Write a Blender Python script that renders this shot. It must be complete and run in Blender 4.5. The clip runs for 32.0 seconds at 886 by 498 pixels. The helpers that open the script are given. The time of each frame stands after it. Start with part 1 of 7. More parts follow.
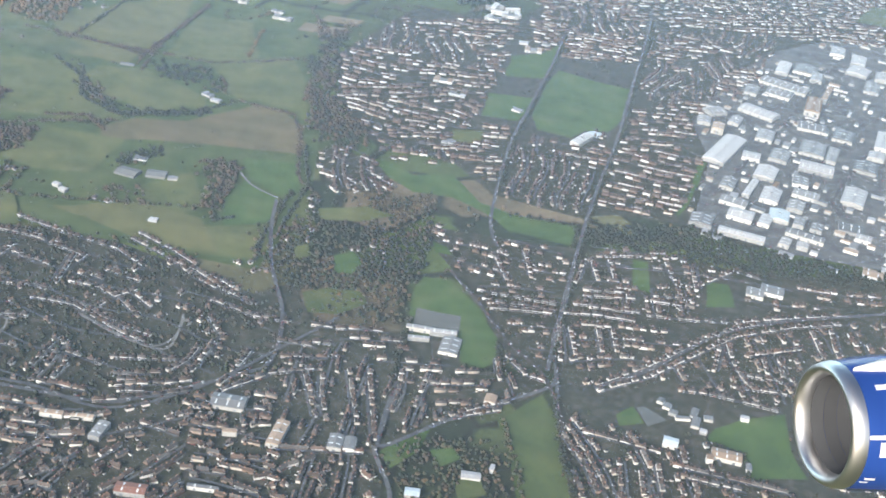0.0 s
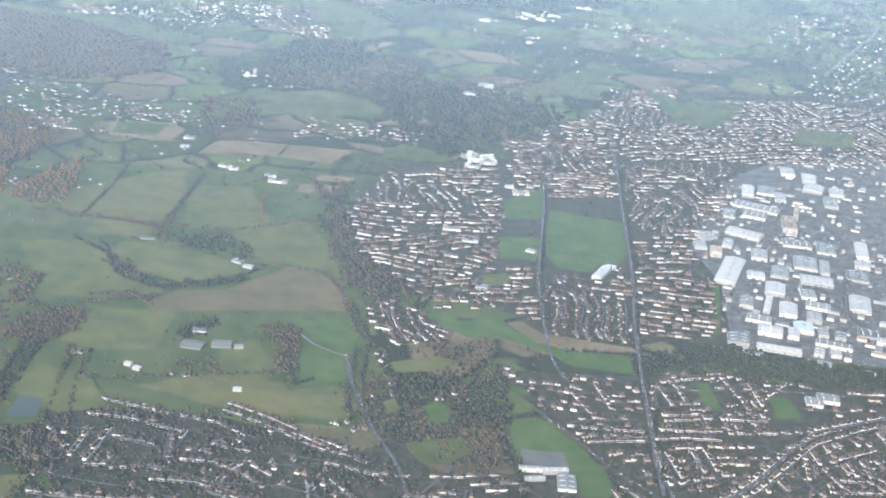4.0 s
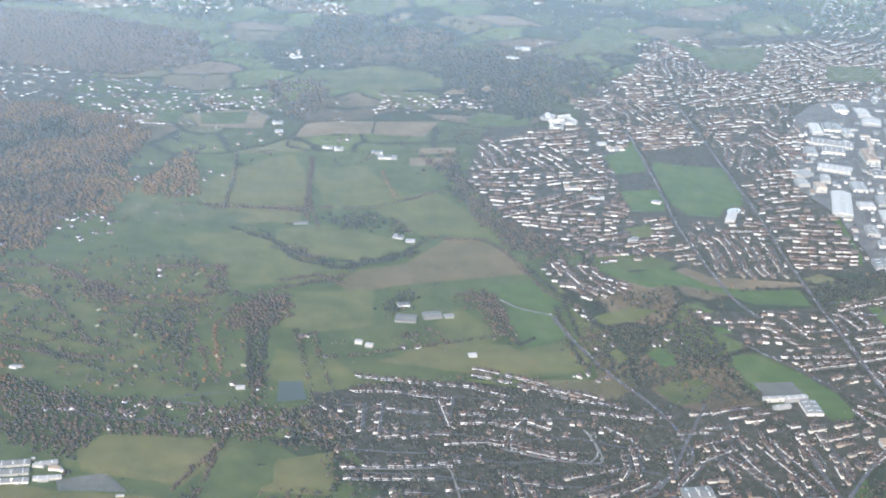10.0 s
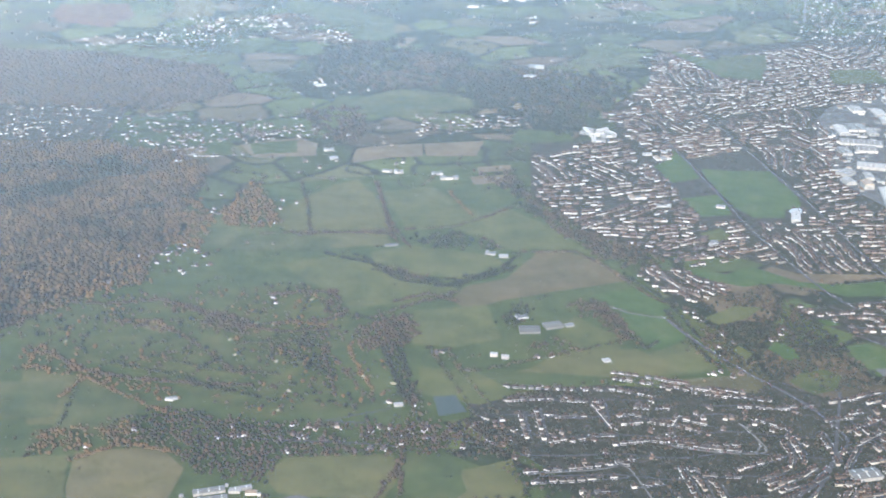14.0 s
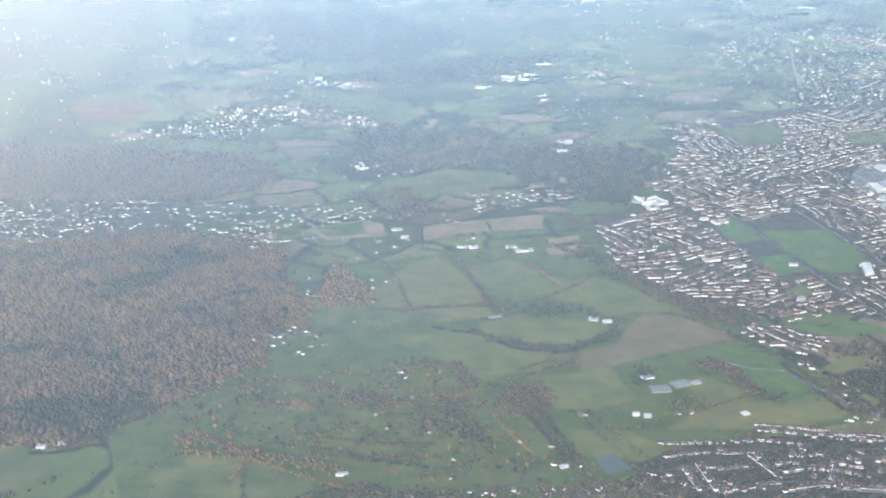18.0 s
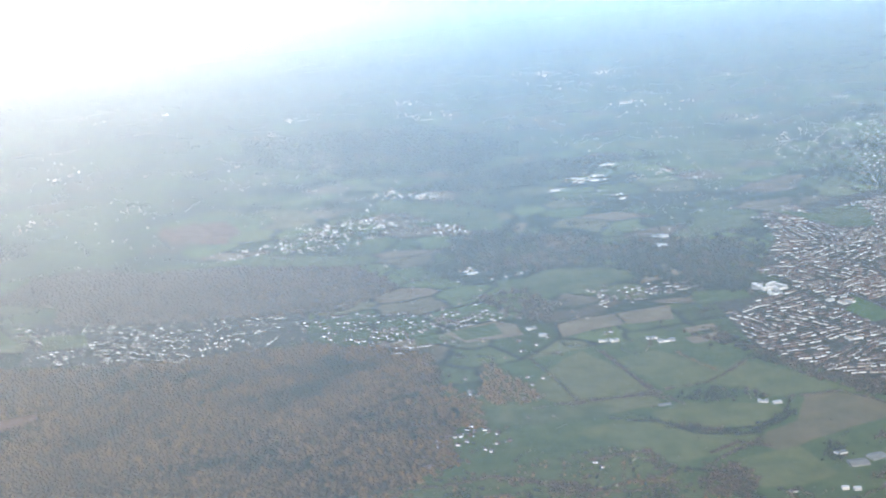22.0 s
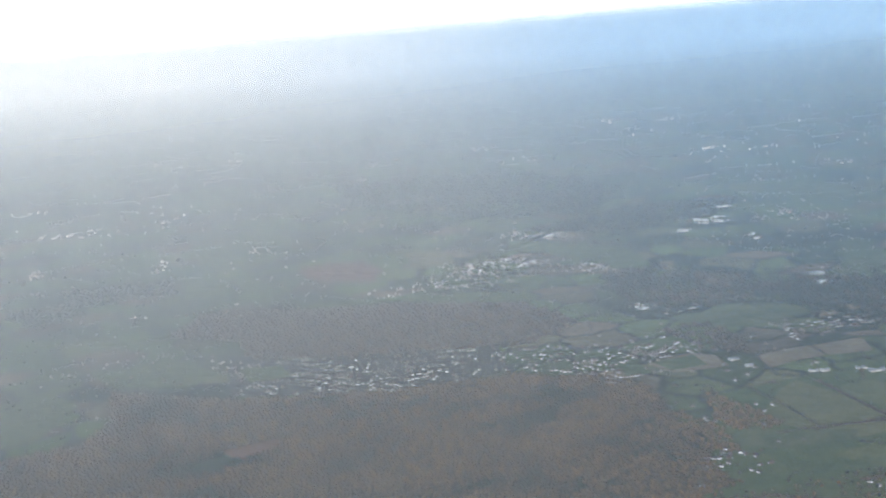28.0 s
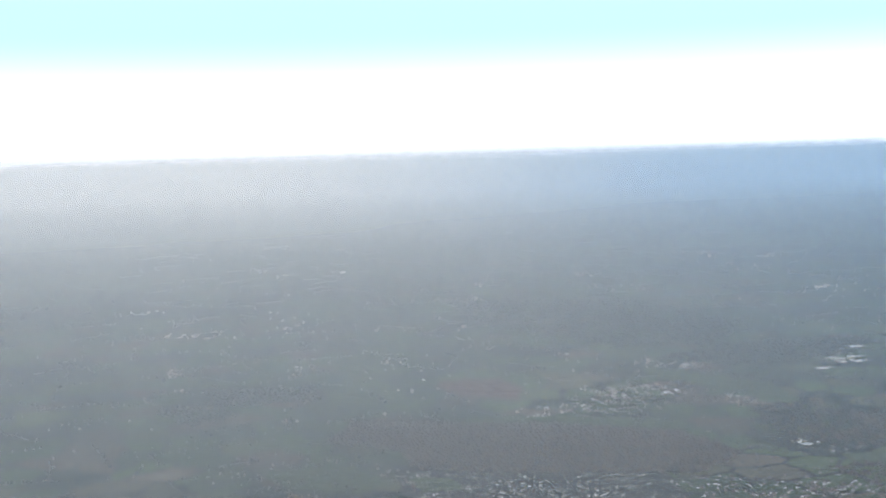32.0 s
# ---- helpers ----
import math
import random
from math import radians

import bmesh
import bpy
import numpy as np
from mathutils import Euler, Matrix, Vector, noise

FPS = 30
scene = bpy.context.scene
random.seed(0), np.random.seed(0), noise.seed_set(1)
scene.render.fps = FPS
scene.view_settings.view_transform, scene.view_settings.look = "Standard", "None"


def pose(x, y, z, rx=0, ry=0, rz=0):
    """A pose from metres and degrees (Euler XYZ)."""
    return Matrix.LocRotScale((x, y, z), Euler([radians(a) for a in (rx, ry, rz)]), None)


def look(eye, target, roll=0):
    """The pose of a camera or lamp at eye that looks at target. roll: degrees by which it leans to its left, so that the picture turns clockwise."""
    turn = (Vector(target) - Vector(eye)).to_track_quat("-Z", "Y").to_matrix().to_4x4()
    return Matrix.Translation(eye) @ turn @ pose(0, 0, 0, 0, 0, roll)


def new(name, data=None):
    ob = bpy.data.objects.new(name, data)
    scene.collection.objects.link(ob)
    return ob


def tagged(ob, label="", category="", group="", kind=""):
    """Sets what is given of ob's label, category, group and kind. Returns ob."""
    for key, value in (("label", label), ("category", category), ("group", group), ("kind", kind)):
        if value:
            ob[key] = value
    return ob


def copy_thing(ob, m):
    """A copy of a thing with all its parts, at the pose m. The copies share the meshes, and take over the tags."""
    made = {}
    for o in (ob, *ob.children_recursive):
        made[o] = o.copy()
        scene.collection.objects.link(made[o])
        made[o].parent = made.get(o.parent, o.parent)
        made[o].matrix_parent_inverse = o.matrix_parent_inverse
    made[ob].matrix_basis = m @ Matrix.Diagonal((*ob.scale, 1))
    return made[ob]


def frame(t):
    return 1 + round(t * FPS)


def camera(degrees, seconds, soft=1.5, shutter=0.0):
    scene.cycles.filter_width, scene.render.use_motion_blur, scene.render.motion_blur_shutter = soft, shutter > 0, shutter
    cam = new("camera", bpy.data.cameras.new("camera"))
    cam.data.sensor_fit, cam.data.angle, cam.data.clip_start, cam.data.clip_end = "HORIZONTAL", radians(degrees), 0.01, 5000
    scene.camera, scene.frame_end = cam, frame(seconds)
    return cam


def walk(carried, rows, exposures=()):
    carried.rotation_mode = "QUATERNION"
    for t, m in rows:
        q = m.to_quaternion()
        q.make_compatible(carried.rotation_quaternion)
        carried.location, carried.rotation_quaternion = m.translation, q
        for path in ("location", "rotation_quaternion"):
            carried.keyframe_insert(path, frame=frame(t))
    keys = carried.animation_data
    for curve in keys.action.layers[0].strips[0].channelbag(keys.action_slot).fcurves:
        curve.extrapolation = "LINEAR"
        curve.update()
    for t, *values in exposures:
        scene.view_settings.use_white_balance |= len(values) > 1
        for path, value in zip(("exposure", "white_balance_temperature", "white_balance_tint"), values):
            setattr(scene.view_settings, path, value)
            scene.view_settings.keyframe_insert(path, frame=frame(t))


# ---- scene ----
cam = camera(41.69, 32.0, soft=1.75)
PATH = [
    (0, (-0.00, 0.00, 110.00), (-0.19, 174.09, 11.55), 7.44),
    (0.5, (-5.19, -0.99, 110.03), (-1.17, 174.77, 14.68), 7.67),
    (1, (-10.38, -1.91, 110.07), (-3.06, 174.63, 16.37), 7.73),
    (1.5, (-15.58, -2.76, 110.12), (-5.60, 174.65, 18.34), 7.65),
    (2, (-20.78, -3.55, 110.17), (-7.62, 174.80, 20.64), 7.47),
    (2.5, (-26.00, -4.27, 110.22), (-10.07, 174.67, 22.33), 7.20),
    (3, (-31.22, -4.93, 110.28), (-12.52, 176.02, 27.18), 6.67),
    (3.5, (-36.44, -5.53, 110.34), (-17.63, 177.32, 31.52), 5.66),
    (4, (-41.68, -6.06, 110.41), (-19.88, 178.26, 35.90), 5.10),
    (4.5, (-46.92, -6.54, 110.48), (-23.92, 178.69, 38.63), 3.67),
    (6.5, (-67.96, -7.86, 110.81), (-40.50, 177.85, 41.84), 2.15),
    (7, (-73.25, -8.06, 110.91), (-44.73, 176.72, 39.88), 2.23),
    (7.5, (-78.54, -8.20, 111.01), (-49.24, 175.73, 38.12), 2.24),
    (8, (-83.84, -8.29, 111.11), (-53.74, 174.71, 36.24), 1.89),
    (8.5, (-89.14, -8.33, 111.22), (-57.22, 173.27, 33.75), 2.08),
    (9, (-94.46, -8.32, 111.33), (-59.20, 172.86, 34.32), 2.33),
    (9.5, (-99.79, -8.26, 111.45), (-62.84, 171.20, 31.28), 2.35),
    (10, (-105.12, -8.16, 111.57), (-66.13, 171.29, 32.34), 1.94),
    (10.5, (-110.47, -8.02, 111.70), (-70.30, 170.70, 31.40), 1.10),
    (11, (-115.82, -7.83, 111.83), (-75.81, 170.99, 31.69), 0.45),
    (11.5, (-121.19, -7.59, 111.97), (-79.71, 171.92, 34.17), -0.03),
    (12, (-126.57, -7.32, 112.11), (-83.65, 171.83, 34.24), -0.59),
    (12.5, (-131.95, -7.01, 112.25), (-87.22, 171.22, 33.31), -0.35),
    (13, (-137.35, -6.66, 112.41), (-90.67, 169.92, 30.90), -0.24),
    (13.5, (-142.75, -6.27, 112.56), (-92.51, 170.45, 33.52), 0.43),
    (14, (-148.17, -5.84, 112.72), (-96.09, 171.85, 37.14), 0.29),
    (14.5, (-153.60, -5.38, 112.88), (-97.65, 171.93, 39.21), 0.26),
    (16.5, (-175.43, -3.23, 113.59), (-113.90, 176.36, 50.65), -0.87),
    (17, (-180.92, -2.61, 113.77), (-121.61, 178.89, 54.27), -3.03),
    (17.5, (-186.41, -1.97, 113.97), (-125.29, 177.61, 50.61), -2.17),
    (18, (-191.92, -1.31, 114.16), (-128.00, 177.57, 51.57), -1.49),
    (18.5, (-197.45, -0.61, 114.36), (-131.15, 177.51, 52.09), -1.58),
    (19, (-202.98, 0.10, 114.57), (-135.89, 178.36, 53.55), -2.32),
    (19.5, (-208.53, 0.84, 114.78), (-141.64, 179.86, 55.81), -2.39),
    (20, (-214.09, 1.59, 114.99), (-146.38, 182.01, 61.48), -2.48),
    (20.5, (-219.67, 2.37, 115.21), (-152.10, 183.23, 63.01), -3.37),
    (21, (-225.26, 3.16, 115.44), (-159.34, 184.55, 62.95), -4.43),
    (21.5, (-230.86, 3.97, 115.67), (-165.14, 187.18, 69.67), -5.45),
    (22, (-236.47, 4.80, 115.90), (-170.16, 188.22, 71.62), -4.94),
    (22.5, (-242.10, 5.64, 116.14), (-175.50, 188.29, 69.21), -4.16),
    (23, (-247.74, 6.50, 116.38), (-181.05, 189.57, 71.28), -4.19),
    (23.5, (-253.40, 7.36, 116.63), (-185.56, 190.95, 75.47), -4.35),
    (24, (-259.07, 8.24, 116.88), (-191.74, 192.26, 76.82), -4.83),
    (24.5, (-264.76, 9.13, 117.14), (-196.23, 193.04, 78.68), -4.87),
    (25, (-270.46, 10.02, 117.40), (-203.03, 194.45, 79.47), -5.46),
    (25.5, (-276.17, 10.92, 117.66), (-208.99, 195.43, 79.68), -5.28),
    (27.5, (-299.19, 14.57, 118.77), (-232.39, 199.79, 83.67), -4.92),
    (28, (-304.98, 15.49, 119.06), (-239.00, 200.84, 83.15), -4.94),
    (28.5, (-310.79, 16.40, 119.36), (-245.34, 201.63, 81.87), -4.75),
    (29, (-316.61, 17.31, 119.66), (-250.75, 202.56, 82.95), -5.00),
    (29.5, (-322.45, 18.22, 119.96), (-256.13, 203.24, 82.94), -4.87),
    (30, (-328.31, 19.13, 120.27), (-262.10, 204.39, 84.29), -4.95),
    (30.5, (-334.18, 20.03, 120.58), (-268.96, 206.01, 86.57), -5.41),
    (31, (-340.07, 20.92, 120.89), (-276.81, 208.79, 94.35), -4.69),
    (31.5, (-345.98, 21.81, 121.22), (-288.44, 211.28, 93.12), -2.86),
    (32, (-351.90, 22.68, 121.54), (-293.21, 213.30, 106.78), -1.84),
]
EXPOSURES = [(0, 0.70, 6400, 10), (4, 0.76, 6420, 11), (8, 0.76, 6400, 12), (13, 0.66, 6380, 12), (19, 0.70, 6380, 12), (22, 0.33, 6180, 11), (25, -0.20, 6060, 10), (28, -0.47, 5990, 10), (30, -0.47, 5970, 10), (31, -0.60, 5950, 10), (32, -0.88, 5900, 10)]
walk(cam, [(t, look(eye, target, roll)) for t, eye, target, roll in PATH], EXPOSURES)

# ---- light: low autumn sun behind the camera, hazy blue sky. One unit stands for ten metres ----
SUN_ELEV, SUN_AZ = 25.0, 207.0  # degrees; azimuth clockwise from +y
world = bpy.data.worlds.new("sky")
scene.world = world
world.use_nodes = True
wn = world.node_tree.nodes
sky = wn.new("ShaderNodeTexSky")
sky.sky_type = "NISHITA"
sky.sun_disc = False
sky.sun_elevation, sky.sun_rotation = radians(SUN_ELEV), radians(SUN_AZ)
sky.air_density, sky.dust_density, sky.ozone_density = 1.0, 3.0, 1.0
wn["Background"].inputs["Strength"].default_value = 0.12
world.node_tree.links.new(sky.outputs["Color"], wn["Background"].inputs["Color"])
sun = new("sun", bpy.data.lights.new("sun", "SUN"))
sun.data.energy, sun.data.angle, sun.data.color = 3.6, radians(0.6), (1.0, 0.93, 0.83)
sa, se = radians(SUN_AZ), radians(SUN_ELEV)
sun.matrix_world = look((900 * math.sin(sa) * math.cos(se), 900 * math.cos(sa) * math.cos(se), 900 * math.sin(se)), (0, 0, 0))


# ---- materials ----
def material(name, rough=0.85, metal=0.0):
    m = bpy.data.materials.new(name)
    m.use_nodes = True
    b = m.node_tree.nodes["Principled BSDF"]
    b.inputs["Roughness"].default_value, b.inputs["Metallic"].default_value = rough, metal
    b.inputs["Specular IOR Level"].default_value = 0.3
    return m, m.node_tree.nodes, m.node_tree.links, b


def ramp(nodes, stops, mode="LINEAR"):
    r = nodes.new("ShaderNodeValToRGB")
    r.color_ramp.interpolation = mode
    while len(r.color_ramp.elements) < len(stops):
        r.color_ramp.elements.new(0.5)
    for e, (p, c) in zip(r.color_ramp.elements, stops):
        e.position, e.color = p, (*c, 1)
    return r


def noise_tex(nodes, links, scale, detail=4.0, rough=0.6):
    pos = nodes.new("ShaderNodeNewGeometry")
    n = nodes.new("ShaderNodeTexNoise")
    n.inputs["Scale"].default_value, n.inputs["Detail"].default_value, n.inputs["Roughness"].default_value = scale, detail, rough
    links.new(pos.outputs["Position"], n.inputs["Vector"])
    return n


def mix(nodes, links, a, b, fac, blend="MIX"):
    m = nodes.new("ShaderNodeMix")
    m.data_type, m.blend_type = "RGBA", blend
    for sock, v in ((m.inputs[6], a), (m.inputs[7], b), (m.inputs[0], fac)):
        if isinstance(v, (int, float)):
            sock.default_value = v
        elif isinstance(v, tuple):
            sock.default_value = (*v, 1)
        else:
            links.new(v, sock)
    return m.outputs[2]


def land(name, dark, mid, light, coarse=0.12, fine=2.5, rough=0.95, bump=0.3):
    """Open land: broad patches with fine mottling on them."""
    m, n, l, b = material(name, rough)
    big = noise_tex(n, l, coarse, 5)
    r = ramp(n, [(0.3, dark), (0.5, mid), (0.72, light)])
    l.new(big.outputs["Fac"], r.inputs["Fac"])
    small = noise_tex(n, l, fine, 3)
    r2 = ramp(n, [(0.3, (0.72, 0.72, 0.72)), (0.7, (1.22, 1.2, 1.18))])
    l.new(small.outputs["Fac"], r2.inputs["Fac"])
    l.new(mix(n, l, r.outputs["Color"], r2.outputs["Color"], 1.0, "MULTIPLY"), b.inputs["Base Color"])
    bp, swell = n.new("ShaderNodeBump"), n.new("ShaderNodeBump")
    bp.inputs["Strength"].default_value, bp.inputs["Distance"].default_value = bump, 0.1
    l.new(small.outputs["Fac"], bp.inputs["Height"])
    swell.inputs["Strength"].default_value, swell.inputs["Distance"].default_value = 1.0, 2.2
    l.new(noise_tex(n, l, 0.06, 2).outputs["Fac"], swell.inputs["Height"])
    l.new(swell.outputs["Normal"], bp.inputs["Normal"])
    l.new(bp.outputs["Normal"], b.inputs["Normal"])
    return m


def varied(name, stops, rough=0.8, many=False, grain=3.0, metal=0.0):
    """A tone of its own for each object, or for each piece of a joined mesh, with light mottling."""
    m, n, l, b = material(name, rough, metal)
    if many:
        src = n.new("ShaderNodeNewGeometry").outputs["Random Per Island"]
    else:
        src = n.new("ShaderNodeObjectInfo").outputs["Random"]
    r = ramp(n, stops)
    l.new(src, r.inputs["Fac"])
    small = noise_tex(n, l, grain, 3)
    r2 = ramp(n, [(0.3, (0.78, 0.78, 0.78)), (0.7, (1.15, 1.15, 1.15))])
    l.new(small.outputs["Fac"], r2.inputs["Fac"])
    l.new(mix(n, l, r.outputs["Color"], r2.outputs["Color"], 1.0, "MULTIPLY"), b.inputs["Base Color"])
    return m


LAND = {
    "green": land("mown_grass", (0.048, 0.088, 0.026), (0.066, 0.115, 0.034), (0.098, 0.132, 0.050)),
    "lush": land("meadow_grass", (0.050, 0.078, 0.027), (0.070, 0.100, 0.034), (0.098, 0.118, 0.046)),
    "dull": land("pasture_grass", (0.072, 0.094, 0.033), (0.102, 0.120, 0.043), (0.135, 0.140, 0.058)),
    "faded": land("distant_pasture", (0.060, 0.086, 0.034), (0.088, 0.108, 0.044), (0.125, 0.132, 0.062)),
    "olive": land("old_pasture", (0.088, 0.102, 0.038), (0.118, 0.124, 0.048), (0.150, 0.145, 0.066)),
    "golf": land("golf_course_grass", (0.052, 0.078, 0.028), (0.078, 0.100, 0.036), (0.115, 0.122, 0.050), 0.2),
    "plough": land("ploughed_soil", (0.098, 0.094, 0.046), (0.128, 0.112, 0.058), (0.160, 0.130, 0.075)),
    "tan": land("stubble", (0.150, 0.125, 0.075), (0.185, 0.150, 0.095), (0.220, 0.180, 0.120)),
    "straw": land("dry_meadow", (0.118, 0.116, 0.050), (0.148, 0.135, 0.066), (0.180, 0.158, 0.084)),
    "heath": land("brown_heath", (0.110, 0.060, 0.035), (0.145, 0.082, 0.050), (0.175, 0.110, 0.065)),
    "pinewood": land("dark_scrub", (0.020, 0.032, 0.018), (0.030, 0.045, 0.024), (0.045, 0.055, 0.030)),
    "court": land("worn_tarmac_court", (0.090, 0.105, 0.100), (0.120, 0.130, 0.125), (0.150, 0.155, 0.150)),
    "litter": land("leaf_litter", (0.040, 0.034, 0.024), (0.062, 0.048, 0.032), (0.090, 0.066, 0.040), 0.3),
    "town": land("gardens_and_drives", (0.030, 0.040, 0.024), (0.052, 0.054, 0.039), (0.105, 0.095, 0.082), 0.6, 3.0),
    "yard": land("concrete_yards", (0.080, 0.088, 0.096), (0.125, 0.130, 0.135), (0.200, 0.198, 0.190), 0.35, 2.0),
    "asphalt": land("asphalt", (0.075, 0.082, 0.090), (0.100, 0.106, 0.114), (0.130, 0.134, 0.138), 0.5),
    "pale": land("pale_concrete_road", (0.150, 0.155, 0.150), (0.200, 0.200, 0.190), (0.250, 0.245, 0.230), 0.5),
    "rail": land("railway_ballast", (0.055, 0.055, 0.050), (0.080, 0.076, 0.070), (0.105, 0.100, 0.090), 0.5),
}


def ground_material():
    """Countryside: a patchwork of pasture, crops and woodland, hedge-dark along the joins."""
    m, n, l, b = material("countryside", 0.95)
    pos = n.new("ShaderNodeNewGeometry")
    warp = noise_tex(n, l, 0.03, 3)
    add = n.new("ShaderNodeVectorMath")
    add.operation = "MULTIPLY_ADD"
    l.new(warp.outputs["Color"], add.inputs[0])
    add.inputs[1].default_value = (22, 22, 0)
    l.new(pos.outputs["Position"], add.inputs[2])
    cells, edges = n.new("ShaderNodeTexVoronoi"), n.new("ShaderNodeTexVoronoi")
    edges.feature = "DISTANCE_TO_EDGE"
    for v in (cells, edges):
        v.voronoi_dimensions = "2D"
        v.inputs["Scale"].default_value = 0.045
        l.new(add.outputs[0], v.inputs["Vector"])
    sep = n.new("ShaderNodeSeparateColor")
    l.new(cells.outputs["Color"], sep.inputs[0])
    r = ramp(n, [(0.0, (0.028, 0.040, 0.022)), (0.12, (0.036, 0.050, 0.026)), (0.2, (0.062, 0.092, 0.032)), (0.6, (0.112, 0.145, 0.048)),
                 (0.78, (0.135, 0.142, 0.062)), (0.9, (0.145, 0.105, 0.068)), (1.0, (0.200, 0.160, 0.100))])
    l.new(sep.outputs[0], r.inputs["Fac"])
    woods = noise_tex(n, l, 0.011, 5, 0.65)
    wr = ramp(n, [(0.45, (0, 0, 0)), (0.66, (1, 1, 1))])
    l.new(woods.outputs["Fac"], wr.inputs["Fac"])
    c = mix(n, l, r.outputs["Color"], (0.036, 0.044, 0.026), wr.outputs["Color"])
    er = ramp(n, [(0.02, (1, 1, 1)), (0.07, (0, 0, 0))])
    l.new(edges.outputs["Distance"], er.inputs["Fac"])
    c = mix(n, l, c, (0.030, 0.036, 0.022), er.outputs["Color"])
    small = noise_tex(n, l, 0.9, 5)
    sr = ramp(n, [(0.3, (0.7, 0.7, 0.7)), (0.7, (1.25, 1.25, 1.25))])
    l.new(small.outputs["Fac"], sr.inputs["Fac"])
    l.new(mix(n, l, c, sr.outputs["Color"], 1.0, "MULTIPLY"), b.inputs["Base Color"])
    return m


TREE_TONES = {
    "forest": [(0.0, (0.042, 0.036, 0.022)), (0.3, (0.070, 0.052, 0.030)), (0.6, (0.100, 0.070, 0.036)), (0.85, (0.132, 0.088, 0.042)), (0.95, (0.165, 0.110, 0.048)), (1.0, (0.056, 0.060, 0.030))],
    "brown": [(0.0, (0.036, 0.035, 0.026)), (0.5, (0.068, 0.052, 0.036)), (1.0, (0.100, 0.070, 0.043))],
    "orange": [(0.0, (0.072, 0.056, 0.028)), (0.5, (0.118, 0.077, 0.037)), (1.0, (0.170, 0.102, 0.042))],
    "dark": [(0.0, (0.019, 0.028, 0.018)), (0.6, (0.031, 0.038, 0.025)), (1.0, (0.050, 0.046, 0.031))],
    "mixed": [(0.0, (0.027, 0.040, 0.021)), (0.45, (0.045, 0.052, 0.028)), (0.8, (0.074, 0.061, 0.036)), (1.0, (0.108, 0.075, 0.038))],
}
TREES = {k: varied("foliage_" + k, v, 0.9, True, 1.5) for k, v in TREE_TONES.items()}
LONE = varied("foliage_single", TREE_TONES["mixed"], 0.9, False, 1.5)
BARK = varied("bark", [(0, (0.07, 0.055, 0.04)), (1, (0.11, 0.09, 0.07))])
ROOF_TONES = [(0.0, (0.036, 0.033, 0.033)), (0.3, (0.056, 0.046, 0.041)), (0.55, (0.082, 0.060, 0.050)), (0.75, (0.070, 0.071, 0.075)), (0.92, (0.115, 0.108, 0.102)), (1.0, (0.130, 0.080, 0.058))]
WALL_TONES = [(0.0, (0.13, 0.085, 0.065)), (0.35, (0.24, 0.18, 0.145)), (0.52, (0.38, 0.33, 0.28)), (0.7, (0.56, 0.53, 0.48)), (1.0, (0.72, 0.71, 0.68))]
ROOF, ROOFS = varied("roof_tiles", ROOF_TONES, 0.7), varied("roof_tiles_many", ROOF_TONES, 0.7, True)
WALL, WALLS = varied("rendered_wall", WALL_TONES, 0.8), varied("rendered_wall_many", WALL_TONES, 0.8, True)
WHITE_WALLS = varied("white_rendered_wall_many", [(0.0, (0.30, 0.23, 0.18)), (0.25, (0.48, 0.43, 0.38)), (0.5, (0.72, 0.70, 0.66)), (1.0, (0.84, 0.83, 0.81))], 0.8, True)
FAR_ROOFS = varied("far_roofs_many", [(0.0, (0.12, 0.08, 0.06)), (0.4, (0.30, 0.22, 0.17)), (0.6, (0.45, 0.42, 0.38)), (1.0, (0.68, 0.67, 0.65))], 0.5, True)
CHIMNEY = varied("chimney_brick", [(0, (0.22, 0.11, 0.08)), (1, (0.32, 0.18, 0.12))])
GLASS = material("window_glass", 0.08)[0]
GLASS.node_tree.nodes["Principled BSDF"].inputs["Base Color"].default_value = (0.03, 0.04, 0.05, 1)
DOOR = varied("painted_door", [(0, (0.25, 0.05, 0.04)), (0.5, (0.05, 0.10, 0.20)), (1, (0.5, 0.5, 0.48))], 0.5)
SHED_ROOF = {
    "white": varied("white_metal_roof", [(0, (0.17, 0.18, 0.19)), (0.5, (0.29, 0.30, 0.31)), (1, (0.48, 0.49, 0.50))], 0.55),
    "grey": varied("grey_sheet_roof", [(0, (0.11, 0.12, 0.13)), (1, (0.22, 0.23, 0.24))], 0.5),
    "tan": varied("clay_tile_roof", [(0, (0.24, 0.17, 0.12)), (1, (0.42, 0.34, 0.27))], 0.7),
    "blue": varied("pale_blue_roof", [(0, (0.42, 0.52, 0.58)), (1, (0.55, 0.63, 0.68))], 0.45),
    "brick": varied("red_brick_roof", [(0, (0.20, 0.10, 0.08)), (1, (0.26, 0.14, 0.11))], 0.7),
    "glass": varied("greenhouse_glass", [(0, (0.15, 0.158, 0.16)), (1, (0.19, 0.20, 0.20))], 0.8),
    # roof colour whitened to carry the sun glint of distant sheds
    "bright": varied("white_glint_roof", [(0, (0.45, 0.45, 0.44)), (1, (0.62, 0.62, 0.61))], 0.45),
}
CLAD = varied("wall_cladding", [(0, (0.24, 0.25, 0.26)), (0.6, (0.42, 0.42, 0.40)), (1, (0.66, 0.66, 0.64))], 0.6)
DARK_METAL = varied("loading_door", [(0, (0.10, 0.12, 0.15)), (1, (0.28, 0.30, 0.32))], 0.5)
SKYLIGHT = varied("skylight_sheet", [(0, (0.55, 0.60, 0.62)), (1, (0.70, 0.74, 0.75))], 0.3)


